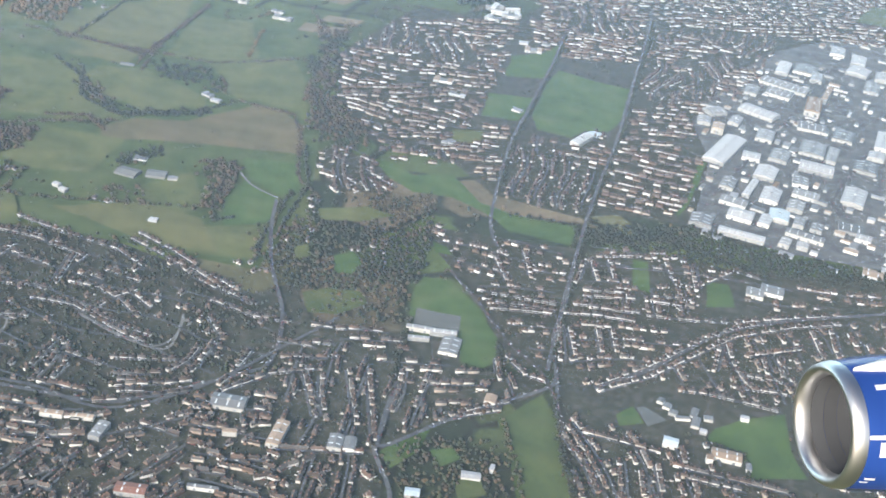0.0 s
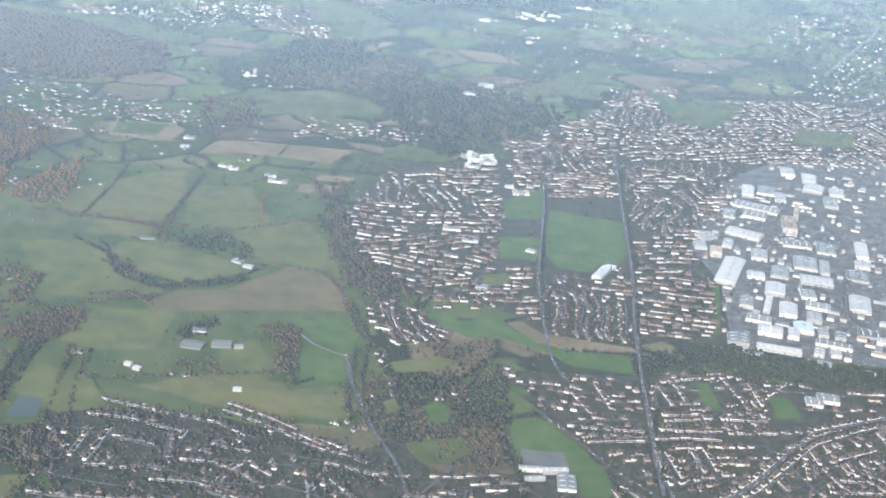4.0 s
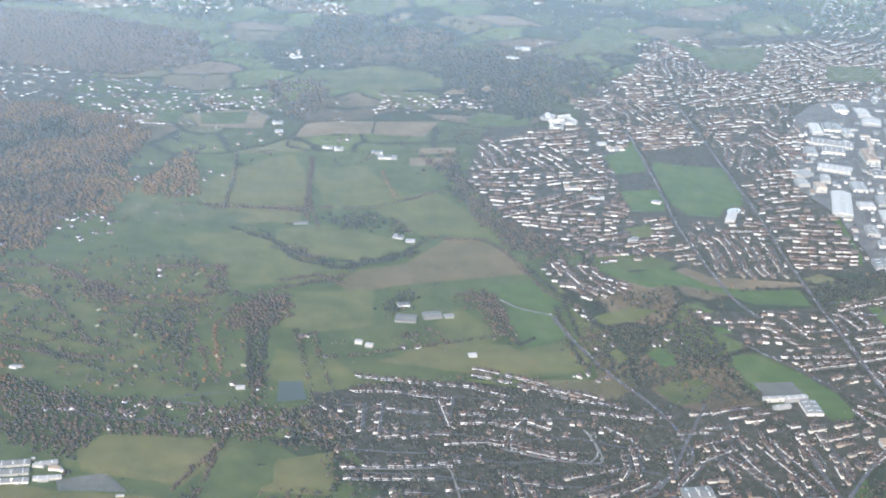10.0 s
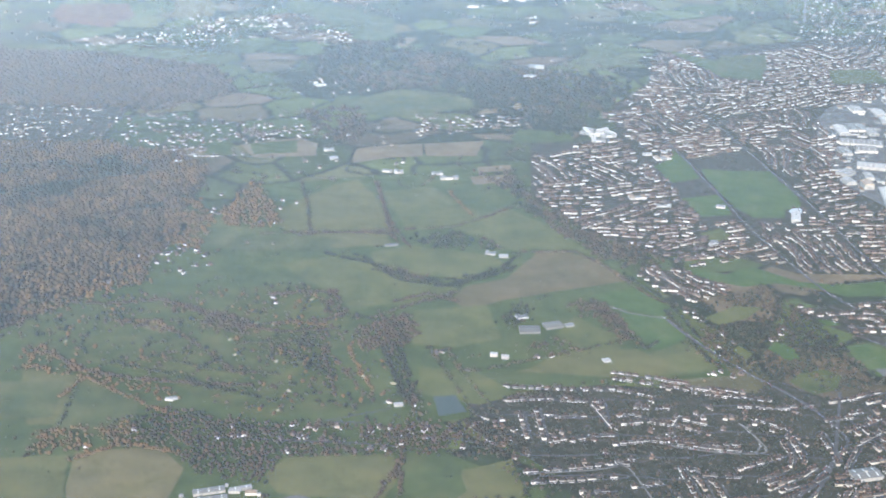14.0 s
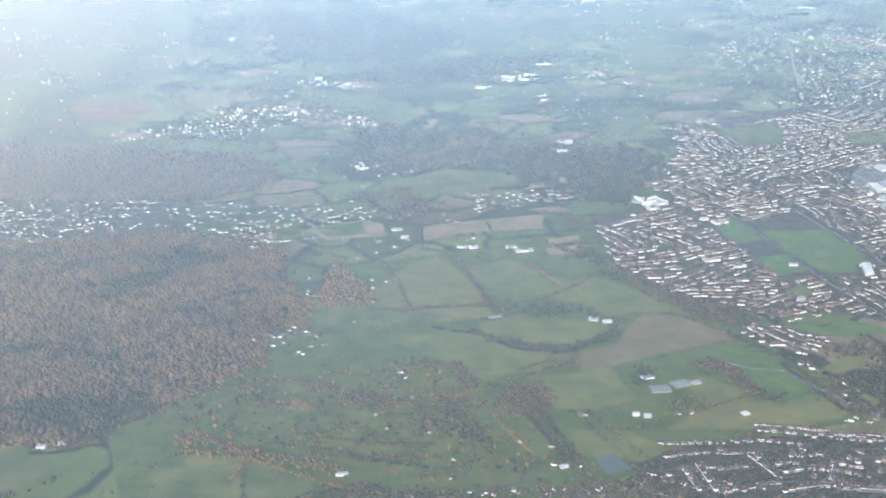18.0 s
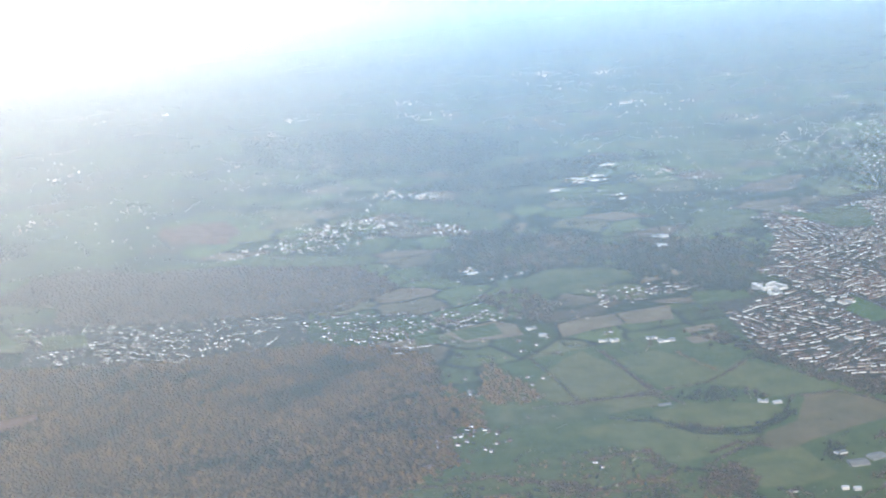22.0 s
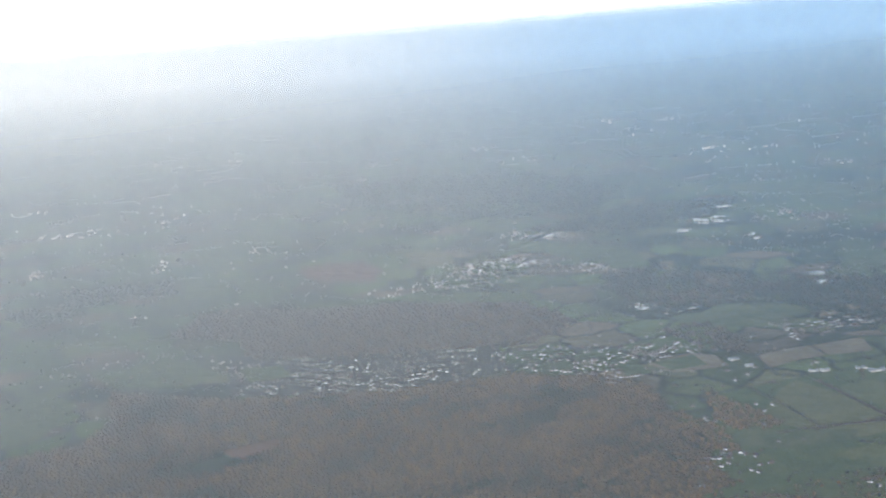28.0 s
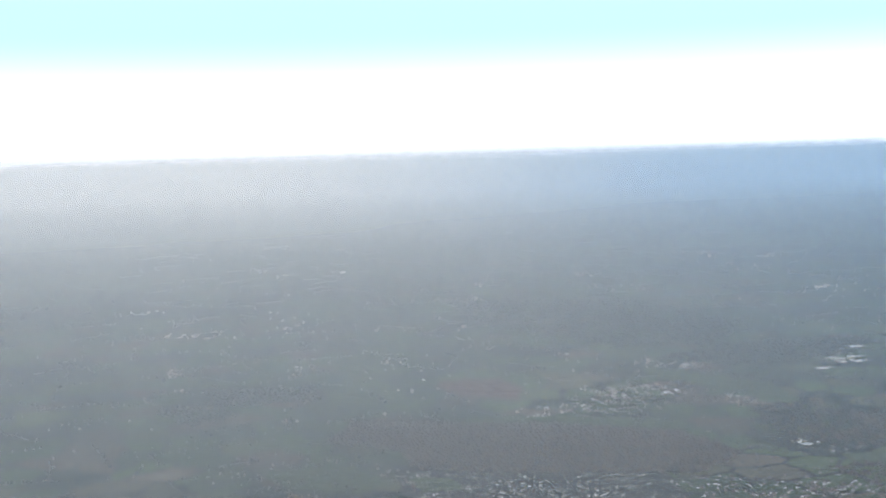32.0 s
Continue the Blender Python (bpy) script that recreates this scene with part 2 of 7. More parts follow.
def water_material():
    m, n, l, b = material("pond_water", 0.35)
    w = noise_tex(n, l, 1.2, 3)
    r = ramp(n, [(0.3, (0.040, 0.060, 0.052)), (0.7, (0.056, 0.076, 0.066))])
    l.new(w.outputs["Fac"], r.inputs["Fac"])
    l.new(r.outputs["Color"], b.inputs["Base Color"])
    return m


WATER = water_material()


# ---- mesh helpers ----
def part(name, bm, mat, parent=None, label=""):
    me = bpy.data.meshes.new(name)
    bm.to_mesh(me)
    bm.free()
    me.materials.append(mat)
    ob = new(name, me)
    ob.parent = parent
    if label:
        ob["label"] = label
    return ob


def box_bm(w, d, h, x=0.0, y=0.0, z=0.0, bm=None):
    bm = bm or bmesh.new()
    bmesh.ops.create_cube(bm, size=1, matrix=Matrix.Translation((x, y, z + h / 2)) @ Matrix.Diagonal((w, d, h, 1)))
    return bm


def prism_bm(w, d, h, z, over=0.06, hip=0.0, bm=None, x=0.0, y=0.0, turn=0.0):
    """A pitched roof, ridge along its length; hip pulls the ridge ends in. It has eaves of some thickness."""
    bm = bm or bmesh.new()
    a, c, t = w / 2 + over, d / 2 + over, 0.04
    pts = [(-a, -c, 0), (a, -c, 0), (a, c, 0), (-a, c, 0), (-a, -c, t), (a, -c, t), (a, c, t), (-a, c, t), (-a + hip, 0, h + t), (a - hip, 0, h + t)]
    m = Matrix.Translation((x, y, z)) @ Matrix.Rotation(turn, 4, "Z")
    v = [bm.verts.new(m @ Vector(p)) for p in pts]
    for f in ((3, 2, 1, 0), (0, 1, 5, 4), (1, 2, 6, 5), (2, 3, 7, 6), (3, 0, 4, 7), (4, 5, 9, 8), (6, 7, 8, 9), (5, 6, 9), (7, 4, 8)):
        bm.faces.new([v[i] for i in f])
    return bm


def arrays(bm):
    """Vertices and triangles of a bmesh as arrays."""
    bmesh.ops.triangulate(bm, faces=bm.faces)
    bm.verts.index_update()
    v = np.array([x.co for x in bm.verts], np.float32)
    f = np.array([[x.index for x in p.verts] for p in bm.faces], np.int32)
    bm.free()
    return v, f


def joined(name, pieces, mats):
    """One mesh from (vertices, triangles, material slot)."""
    vs, fs, ms, base = [], [], [], 0
    for v, f, s in pieces:
        vs.append(v)
        fs.append(f + base)
        ms.append(np.full(len(f), s, np.int32))
        base += len(v)
    v, f, s = np.concatenate(vs).astype(np.float32), np.concatenate(fs).astype(np.int32), np.concatenate(ms)
    me = bpy.data.meshes.new(name)
    me.vertices.add(len(v))
    me.vertices.foreach_set("co", v.ravel())
    me.loops.add(f.size)
    me.loops.foreach_set("vertex_index", f.ravel())
    me.polygons.add(len(f))
    me.polygons.foreach_set("loop_start", np.arange(0, f.size, 3, dtype=np.int32))
    me.polygons.foreach_set("material_index", s)
    for m in mats:
        me.materials.append(m)
    me.update(calc_edges=True)
    return new(name, me)


def stamp(template, xy, ang, scale, z=0.0):
    """Copies of one template: turned by ang, scaled (n, 3), set at xy."""
    v, f = template
    c, s = np.cos(ang)[:, None], np.sin(ang)[:, None]
    p = v[None] * scale[:, None, :]
    x = p[..., 0] * c - p[..., 1] * s + xy[:, :1]
    y = p[..., 0] * s + p[..., 1] * c + xy[:, 1:2]
    out = np.stack([x, y, p[..., 2] + z], -1).reshape(-1, 3)
    tri = (f[None] + (np.arange(len(xy)) * len(v))[:, None, None]).reshape(-1, 3)
    return out, tri


def inside(p, poly):
    """Which of the points lie in the polygon."""
    q = np.asarray(poly, float)
    hit = np.zeros(len(p), bool)
    for (x0, y0), (x1, y1) in zip(q, np.roll(q, -1, 0)):
        if y0 == y1:
            continue
        cross = ((p[:, 1] > y0) != (p[:, 1] > y1)) & (p[:, 0] < (x1 - x0) * (p[:, 1] - y0) / (y1 - y0) + x0)
        hit ^= cross
    return hit


def to_line(p, line):
    """Distance from points to a polyline."""
    best = np.full(len(p), 1e9)
    q = np.asarray(line, float)
    for a, b in zip(q[:-1], q[1:]):
        u = b - a
        k = np.clip(((p - a) @ u) / max(u @ u, 1e-9), 0, 1)
        best = np.minimum(best, np.hypot(*(p - a - k[:, None] * u).T))
    return best


rng = np.random.default_rng(7)
LEVEL = [0.01]


def flat(name, mat, pts, label, category, step=0.004):
    """A flush sheet of land or paving just above the one below it."""
    LEVEL[0] += step
    bm = bmesh.new()
    bm.faces.new([bm.verts.new((x, y, 0)) for x, y in pts])
    bm.normal_update()
    for f in bm.faces:
        if f.normal.z < 0:
            f.normal_flip()
    ob = part(name, bm, mat)
    ob.location.z = LEVEL[0]
    return tagged(ob, label, category, kind="structure")


def softened(pts, reach=0.06):
    """A boundary with slightly bent, uneven sides."""
    out = []
    for i, (p, q) in enumerate(zip(pts, pts[1:] + pts[:1])):
        d = math.dist(p, q)
        k = max(2, min(8, int(d / 4)))
        for j in range(k):
            u = j / k
            w = min(d * reach, 0.9) * noise.noise(Vector((p[0] + q[0] * u, p[1] * 0.7 + u * 3, i))) * (1 if 0 < j else 0.4)
            nx, ny = (p[1] - q[1]) / max(d, 0.01), (q[0] - p[0]) / max(d, 0.01)
            out.append((p[0] + (q[0] - p[0]) * u + nx * w, p[1] + (q[1] - p[1]) * u + ny * w))
    return out


FIELDS, ROADS, SHEDS, OPEN, GOLF, CLEARINGS, STREETS = [], [], [], [], [], [], []
FIELD_WORDS = {"faded": "pale green distant pasture", "lush": "soft green meadow grass", "green": "short bright green grass", "dull": "dull green grazed pasture", "olive": "olive green rough pasture", "golf": "mown golf course grass",
               "plough": "bare brown ploughed soil", "tan": "pale tan stubble", "straw": "dry straw-coloured meadow", "heath": "reddish brown bracken heath",
               "pinewood": "dark green low scrub", "court": "grey worn tarmac playground"}


def zone(tone, *pts):
    flat("ground", LAND[tone], list(pts), "gardens, drives and verges between the houses" if tone == "town" else "dark brown leaf litter under the forest trees" if tone == "litter" else "soft green pasture round the golf course" if tone == "lush" else "pale concrete yards between industrial buildings", "ground")


def field(tone, *pts):
    FIELDS.append(pts)
    if tone in ("heath", "pinewood"):
        CLEARINGS.append(pts)
    if tone != "golf":
        OPEN.append(pts)
    else:
        GOLF.append(pts)
    flat("field", LAND[tone], softened(list(pts)), "field of " + FIELD_WORDS[tone] + " with uneven edges", "field")


def glade(tone, *pts):
    CLEARINGS.append(pts)
    field(tone, *pts)


def pond(*pts):
    FIELDS.append(pts)
    OPEN.append(pts)
    flat("water", WATER, softened(list(pts)), "dark blue-green reservoir water beside the golf course", "water")


def road(width, tone, *pts):
    ROADS.append((width, pts))
    LEVEL[0] += 0.004
    bm, q, ring = bmesh.new(), [Vector(p) for p in pts], []
    fine = []
    for i in range(len(q) - 1):
        a, b, c, d = q[max(i - 1, 0)], q[i], q[i + 1], q[min(i + 2, len(q) - 1)]
        for j in range(6):
            u = j / 6
            fine.append(0.5 * (2 * b + (c - a) * u + (2 * a - 5 * b + 4 * c - d) * u * u + (3 * b - a - 3 * c + d) * u ** 3))
    fine.append(q[-1])
    for i, p in enumerate(fine):
        u = (fine[min(i + 1, len(fine) - 1)] - fine[max(i - 1, 0)]).normalized()
        n = Vector((-u.y, u.x)) * width * 0.38
        ring.append([bm.verts.new((*(p + n), 0)), bm.verts.new((*(p - n), 0))])
    for (a, b), (c, d) in zip(ring, ring[1:]):
        bm.faces.new((b, d, c, a))
    words = {"asphalt": "grey asphalt road between houses and verges", "pale": "pale concrete lane with worn edges", "rail": "dark railway line in a green cutting"}
    ob = part("road", bm, LAND[tone])
    ob.location.z = LEVEL[0]
    tagged(ob, words[tone], "railway" if tone == "rail" else "road", kind="structure")


# ---- large structure ----
def ground():
    bm = bmesh.new()
    bmesh.ops.create_circle(bm, cap_ends=True, segments=96, radius=5600, matrix=Matrix.Translation((-170, 0, 0)))
    tagged(part("ground", bm, ground_material()), "patchwork of green pasture, brown crops and dark woods", "ground", kind="structure")


ground()
zone("town", (-34.2, 292.1), (-18.3, 336.5), (14.0, 339.7), (28.6, 376.5), (55.9, 403.5), (79.4, 449.5), (134.0, 455.9), (197.2, 463.9), (242.6, 457.4), (123.0, 239.2), (62.0, 211.1), (50.1, 217.7), (34.9, 218.4), (26.4, 215.0), (8.7, 220.4), (0.2, 232.8), (-20.1, 240.2), (-30.2, 261.3))
zone("town", (-4.6, 202.8), (24.7, 201.4), (45.2, 203.4), (57.2, 200.9), (87.3, 204.2), (109.2, 205.4), (81.5, 125.5), (21.3, 114.6), (20.8, 146.1), (20.6, 158.2), (12.1, 159.6), (8.8, 172.7), (5.4, 181.5), (-3.0, 196.2))
zone("town", (-92.9, 180.6), (-81.3, 182.7), (-60.2, 181.9), (-31.7, 170.2), (-25.7, 175.6), (-20.9, 164.6), (-6.3, 163.7), (4.3, 164.5), (5.2, 156.4), (18.7, 156.2), (18.6, 151.6), (2.9, 141.0), (-4.8, 132.7), (-3.8, 110.1), (-55.6, 100.8))
zone("town", (-29.0, 232.6), (-24.6, 233.0), (-13.8, 226.1), (-12.6, 214.2), (-24.3, 213.4), (-27.9, 221.8))
zone("yard", (52.0, 222.2), (59.2, 252.9), (58.1, 276.3), (75.1, 316.6), (92.9, 342.3), (114.5, 361.1), (179.5, 380.9), (115.5, 206.9), (88.5, 209.0), (70.5, 211.2), (51.4, 217.0))
zone("town", (-238.2, 473.2), (-188.4, 449.1), (-140.1, 424.9), (-152.0, 386.8), (-175.5, 381.9), (-208.8, 394.2), (-246.3, 416.3))
zone("lush", (-185.0, 262.0), (-132.0, 285.0), (-110.0, 322.0), (-45.0, 320.0), (-33.0, 262.0), (-28.0, 205.0), (-33.0, 178.0), (-92.0, 186.0), (-97.0, 166.0), (-84.0, 150.0), (-95.0, 128.0), (-185.0, 150.0))
zone("litter", (-288.0, 408.0), (-261.8, 411.0), (-226.3, 394.9), (-190.3, 384.0), (-153.2, 375.6), (-128.4, 359.1), (-123.6, 328.5), (-134.4, 300.1), (-142.9, 275.7), (-161.1, 249.7), (-175.8, 240.6), (-194.2, 232.3), (-281.1, 280.2))
zone("litter", (-228.0, 389.6), (-210.9, 386.9), (-184.4, 386.1), (-152.0, 379.2), (-125.9, 351.6), (-121.6, 339.7), (-131.3, 315.7), (-135.3, 287.8), (-142.1, 273.7), (-153.3, 263.4), (-160.5, 255.9), (-172.2, 258.1), (-183.7, 250.3), (-193.5, 239.8), (-214.3, 239.9), (-225.3, 238.4))
zone("litter", (-333.6, 392.0), (-298.1, 392.0), (-287.7, 410.8), (-284.7, 446.0), (-248.9, 412.8), (-212.7, 394.7), (-177.4, 377.1), (-133.4, 345.4), (-137.8, 296.6), (-147.6, 276.5), (-160.7, 249.3), (-220.9, 263.2), (-323.4, 324.8), (-331.8, 329.8))
field("green", (24.7, 300.4), (37.5, 294.5), (43.9, 292.6), (39.3, 270.1), (35.6, 261.9), (30.0, 261.1), (26.4, 255.6), (18.3, 258.0), (16.9, 266.2), (20.7, 288.5))
field("green", (11.5, 306.6), (20.2, 312.2), (25.2, 321.2), (24.1, 309.1), (20.0, 292.4), (10.2, 290.9))
field("green", (6.1, 277.4), (17.7, 277.6), (16.9, 269.9), (13.5, 261.6), (4.5, 262.1))
field("dull", (-1.8, 251.4), (5.5, 253.1), (5.1, 245.5), (-1.4, 245.0))
field("green", (-18.7, 230.4), (-12.9, 229.3), (-8.8, 224.8), (-0.4, 227.3), (6.2, 215.7), (12.8, 212.5), (26.2, 211.3), (24.8, 202.5), (12.3, 205.0), (8.7, 210.1), (0.2, 216.6), (-8.1, 216.8), (-13.4, 222.0))
field("green", (-3.0, 183.3), (2.2, 182.7), (7.8, 174.3), (11.0, 166.1), (11.0, 159.3), (8.4, 156.3), (5.1, 158.0), (4.4, 166.2), (-4.4, 169.5), (-4.6, 177.0))
field("court", (-3.4, 172.5), (4.4, 171.6), (4.4, 166.2), (-3.7, 167.0))
field("green", (37.0, 200.1), (39.8, 199.7), (39.2, 187.9), (36.1, 189.2))
field("green", (50.8, 195.0), (55.2, 195.0), (55.1, 186.8), (49.6, 185.5))
field("green", (46.0, 148.6), (50.5, 151.7), (58.4, 154.9), (57.5, 145.4), (58.8, 139.0), (49.9, 137.2), (49.3, 143.7), (44.2, 145.4))
field("green", (30.3, 148.9), (33.2, 151.7), (34.7, 147.6), (30.6, 146.1))
field("court", (33.7, 151.5), (35.1, 152.1), (38.4, 149.2), (35.1, 147.0))
field("lush", (11.5, 143.5), (18.6, 151.6), (20.8, 146.1), (21.1, 139.3), (22.5, 127.9), (23.0, 119.2), (16.0, 117.9), (13.4, 136.4))
field("green", (-5.6, 132.5), (-1.9, 137.2), (1.4, 139.0), (0.1, 133.7), (-3.6, 129.1))
field("green", (57.1, 252.3), (58.6, 251.2), (51.2, 227.3), (48.3, 221.2), (47.8, 222.3), (51.1, 230.0))
field("green", (-44.6, 204.9), (-42.0, 212.2), (-34.6, 206.0), (-33.8, 195.9), (-42.2, 191.9))
field("green", (-45.0, 222.3), (-33.0, 223.1), (-30.8, 210.2), (-34.5, 207.1), (-41.6, 213.3))
field("dull", (-32.0, 195.2), (-29.4, 209.3), (-25.2, 197.1), (-28.2, 189.5), (-30.5, 188.9))
field("plough", (-77.8, 228.2), (-71.8, 234.9), (-60.9, 236.9), (-53.7, 244.3), (-47.3, 251.6), (-41.7, 250.0), (-35.0, 242.2), (-33.1, 227.4), (-45.9, 226.4), (-57.9, 225.5), (-65.2, 225.3), (-75.1, 221.5))
field("dull", (-76.1, 273.5), (-75.5, 305.4), (-60.1, 306.8), (-52.7, 278.2), (-64.5, 272.9))
field("olive", (-111.2, 295.5), (-87.7, 315.6), (-79.7, 319.0), (-78.3, 304.2), (-79.2, 274.4), (-104.7, 277.3))
field("olive", (-89.2, 256.8), (-77.4, 263.0), (-65.0, 252.6), (-59.5, 244.0), (-72.4, 241.3), (-82.5, 244.7))
field("dull", (-112.2, 259.9), (-93.9, 262.8), (-78.2, 239.3), (-73.9, 233.6), (-87.2, 228.3), (-100.9, 231.6))
field("dull", (-64.2, 271.8), (-45.2, 285.2), (-38.6, 267.4), (-34.7, 244.0), (-41.0, 250.2), (-47.5, 252.6), (-52.6, 251.5))
field("dull", (-62.4, 203.5), (-53.5, 212.7), (-47.0, 198.1), (-52.8, 192.9), (-58.4, 197.2))
field("dull", (-39.7, 193.1), (-34.6, 194.5), (-32.4, 186.2), (-34.1, 181.5), (-46.3, 180.4), (-48.9, 190.5))
field("tan", (-74.9, 348.9), (-66.4, 349.7), (-51.6, 348.7), (-54.8, 335.8), (-65.4, 337.0), (-78.5, 334.7))
field("tan", (-50.7, 348.5), (-31.2, 346.3), (-38.4, 331.3), (-53.9, 335.6))
field("tan", (-46.7, 311.8), (-34.2, 311.0), (-36.6, 304.7), (-47.9, 304.7))
field("tan", (-41.6, 320.4), (-30.9, 319.7), (-32.9, 314.6), (-43.3, 314.7))
field("lush", (-119.5, 364.5), (-111.0, 367.3), (-113.2, 353.4), (-121.9, 355.8))
field("tan", (-109.6, 363.6), (-89.8, 366.0), (-84.5, 357.9), (-87.5, 345.0), (-106.6, 348.5))
field("lush", (-106.5, 363.4), (-90.2, 363.4), (-92.8, 350.1), (-106.3, 351.4))
field("dull", (-67.1, 407.7), (-44.7, 412.3), (-18.9, 402.4), (-21.3, 386.7), (-47.4, 382.5), (-67.2, 395.7))
field("golf", (-173.9, 255.0), (-135.9, 249.5), (-109.7, 247.3), (-100.0, 225.4), (-98.4, 207.9), (-100.4, 186.3), (-126.4, 186.8), (-138.3, 199.0), (-145.6, 210.5), (-171.8, 228.1))
field("straw", (-148.2, 235.0), (-143.9, 235.0), (-141.0, 230.7), (-142.3, 228.2), (-145.8, 231.5))
field("court", (-131.8, 159.4), (-124.3, 160.3), (-120.4, 154.2), (-131.3, 156.3))
field("olive", (-171.2, 220.1), (-159.9, 213.2), (-149.5, 202.0), (-150.1, 195.5), (-160.3, 193.9), (-169.5, 196.5))
field("straw", (-160.9, 184.0), (-146.1, 181.9), (-142.5, 173.3), (-146.5, 163.8), (-146.2, 155.3), (-146.0, 143.7), (-162.6, 148.2), (-162.3, 173.2))
field("olive", (-174.4, 185.7), (-161.8, 183.3), (-162.7, 173.4), (-163.5, 148.5), (-170.9, 150.5))
field("olive", (-129.3, 167.8), (-124.9, 172.2), (-106.3, 168.1), (-106.9, 159.9), (-111.9, 154.3), (-128.0, 161.3))
field("lush", (-104.9, 164.9), (-96.8, 164.6), (-100.8, 156.5), (-109.2, 148.7), (-111.9, 151.8))
field("olive", (-96.0, 159.7), (-86.4, 160.8), (-88.3, 147.9), (-99.6, 151.0))
field("olive", (-144.7, 161.6), (-131.3, 156.3), (-113.4, 151.4), (-111.3, 143.0), (-116.2, 135.6), (-144.4, 143.3))
field("lush", (-94.9, 207.0), (-89.2, 205.4), (-89.6, 186.8), (-95.7, 187.3), (-97.6, 197.4))
field("lush", (-95.0, 188.3), (-88.4, 187.2), (-88.2, 176.4), (-96.6, 176.5))
field("dull", (-87.2, 224.9), (-70.4, 223.4), (-72.8, 206.4), (-83.2, 205.1), (-92.1, 208.9))
field("lush", (-111.5, 211.5), (-98.1, 209.2), (-100.0, 187.4), (-111.3, 187.1), (-113.5, 201.8))
field("dull", (-131.5, 293.9), (-122.9, 298.2), (-122.3, 287.1), (-129.6, 287.0))
field("olive", (-101.0, 278.2), (-82.2, 273.8), (-82.3, 264.9), (-104.0, 267.7))
field("dull", (-89.1, 261.6), (-78.4, 263.8), (-59.6, 250.8), (-58.8, 243.9), (-71.7, 238.6), (-89.5, 252.4))
field("lush", (-21.3, 346.8), (-15.5, 355.4), (0.8, 347.4), (-2.6, 338.3), (-22.3, 340.5))
field("olive", (-75.0, 191.2), (-58.9, 197.1), (-46.9, 193.8), (-40.9, 181.9), (-51.9, 181.9))
field("lush", (88.9, 456.2), (100.1, 430.7), (123.1, 429.6), (101.3, 395.3), (88.6, 403.6))
field("faded", (-236.9, 450.0), (-221.4, 444.9), (-222.1, 427.5), (-237.8, 428.7))
field("heath", (-259.1, 360.2), (-242.0, 361.8), (-241.8, 354.6), (-255.1, 349.2), (-259.0, 355.7))
field("pinewood", (-270.3, 353.7), (-258.7, 357.2), (-256.6, 350.2), (-264.7, 342.2), (-270.6, 346.0))
field("faded", (-324.0, 457.9), (-304.1, 459.8), (-297.1, 439.1), (-311.5, 407.1), (-323.7, 402.9))
field("faded", (-292.3, 486.5), (-253.5, 476.8), (-245.0, 447.0), (-259.4, 436.0), (-284.1, 453.8))
field("faded", (-191.9, 539.9), (-150.0, 522.8), (-132.2, 525.3), (-94.5, 492.1), (-102.6, 477.7), (-154.7, 508.4), (-192.7, 525.4))
field("heath", (-168.5, 637.2), (-134.3, 631.3), (-132.9, 594.0), (-148.8, 572.5), (-173.5, 603.7))
field("faded", (-234.2, 631.9), (-194.4, 619.2), (-196.4, 594.8), (-235.8, 600.0))
field("faded", (-214.5, 725.2), (-190.2, 725.2), (-189.9, 689.7), (-211.8, 678.2))
field("faded", (-100.5, 613.2), (-89.0, 608.3), (-99.7, 572.1), (-111.7, 577.8))
field("faded", (-46.5, 627.4), (-9.5, 554.6), (-19.4, 514.3), (-35.2, 520.2), (-57.2, 603.0))
field("tan", (-16.4, 511.3), (-9.9, 508.8), (-20.3, 491.7), (-27.6, 495.1))
field("faded", (-66.9, 415.6), (-20.4, 400.9), (-23.8, 385.7), (-52.9, 381.7), (-73.6, 396.3))
field("faded", (-263.5, 527.5), (-230.2, 518.9), (-248.0, 515.3), (-278.8, 516.8), (-296.9, 525.3))
field("heath", (-172.4, 624.0), (-150.9, 639.9), (-134.2, 608.5), (-145.0, 568.1), (-169.5, 590.5))
field("faded", (-193.0, 542.9), (-135.4, 525.3), (-95.1, 497.5), (-93.3, 484.2), (-138.9, 502.6), (-191.4, 526.2))
field("straw", (-110.6, 628.8), (-89.9, 624.9), (-95.1, 584.1), (-115.0, 585.0))
field("faded", (106.2, 438.8), (126.5, 434.9), (113.2, 411.1), (90.4, 411.9))
field("faded", (136.9, 403.2), (156.4, 398.1), (147.7, 377.3), (125.4, 382.1))
field("faded", (157.5, 668.3), (199.2, 668.0), (188.1, 591.4), (153.1, 591.0))
field("faded", (49.2, 456.8), (71.6, 450.1), (65.9, 426.6), (39.3, 433.7))
field("faded", (-214.3, 238.5), (-201.9, 236.7), (-197.4, 222.7), (-202.3, 215.3), (-214.7, 221.1))
field("faded", (-177.0, 215.6), (-162.8, 211.4), (-164.9, 197.7), (-180.7, 200.6))
field("faded", (-160.6, 210.4), (-149.1, 201.2), (-151.2, 186.8), (-164.9, 193.2))
field("faded", (-94.2, 271.6), (-124.6, 291.8), (-129.7, 296.8), (-132.6, 286.4), (-124.0, 273.1), (-101.3, 266.1))
glade("golf", (-23.7, 172.2), (-19.5, 174.8), (-13.5, 174.8), (-12.0, 171.3), (-16.3, 166.6), (-21.7, 166.2))
glade("green", (-20.2, 186.2), (-16.8, 188.6), (-14.7, 184.5), (-16.2, 180.0), (-19.1, 180.2))
glade("dull", (-26.2, 203.5), (-16.4, 207.2), (-10.4, 204.7), (-16.7, 200.6), (-24.4, 199.2))
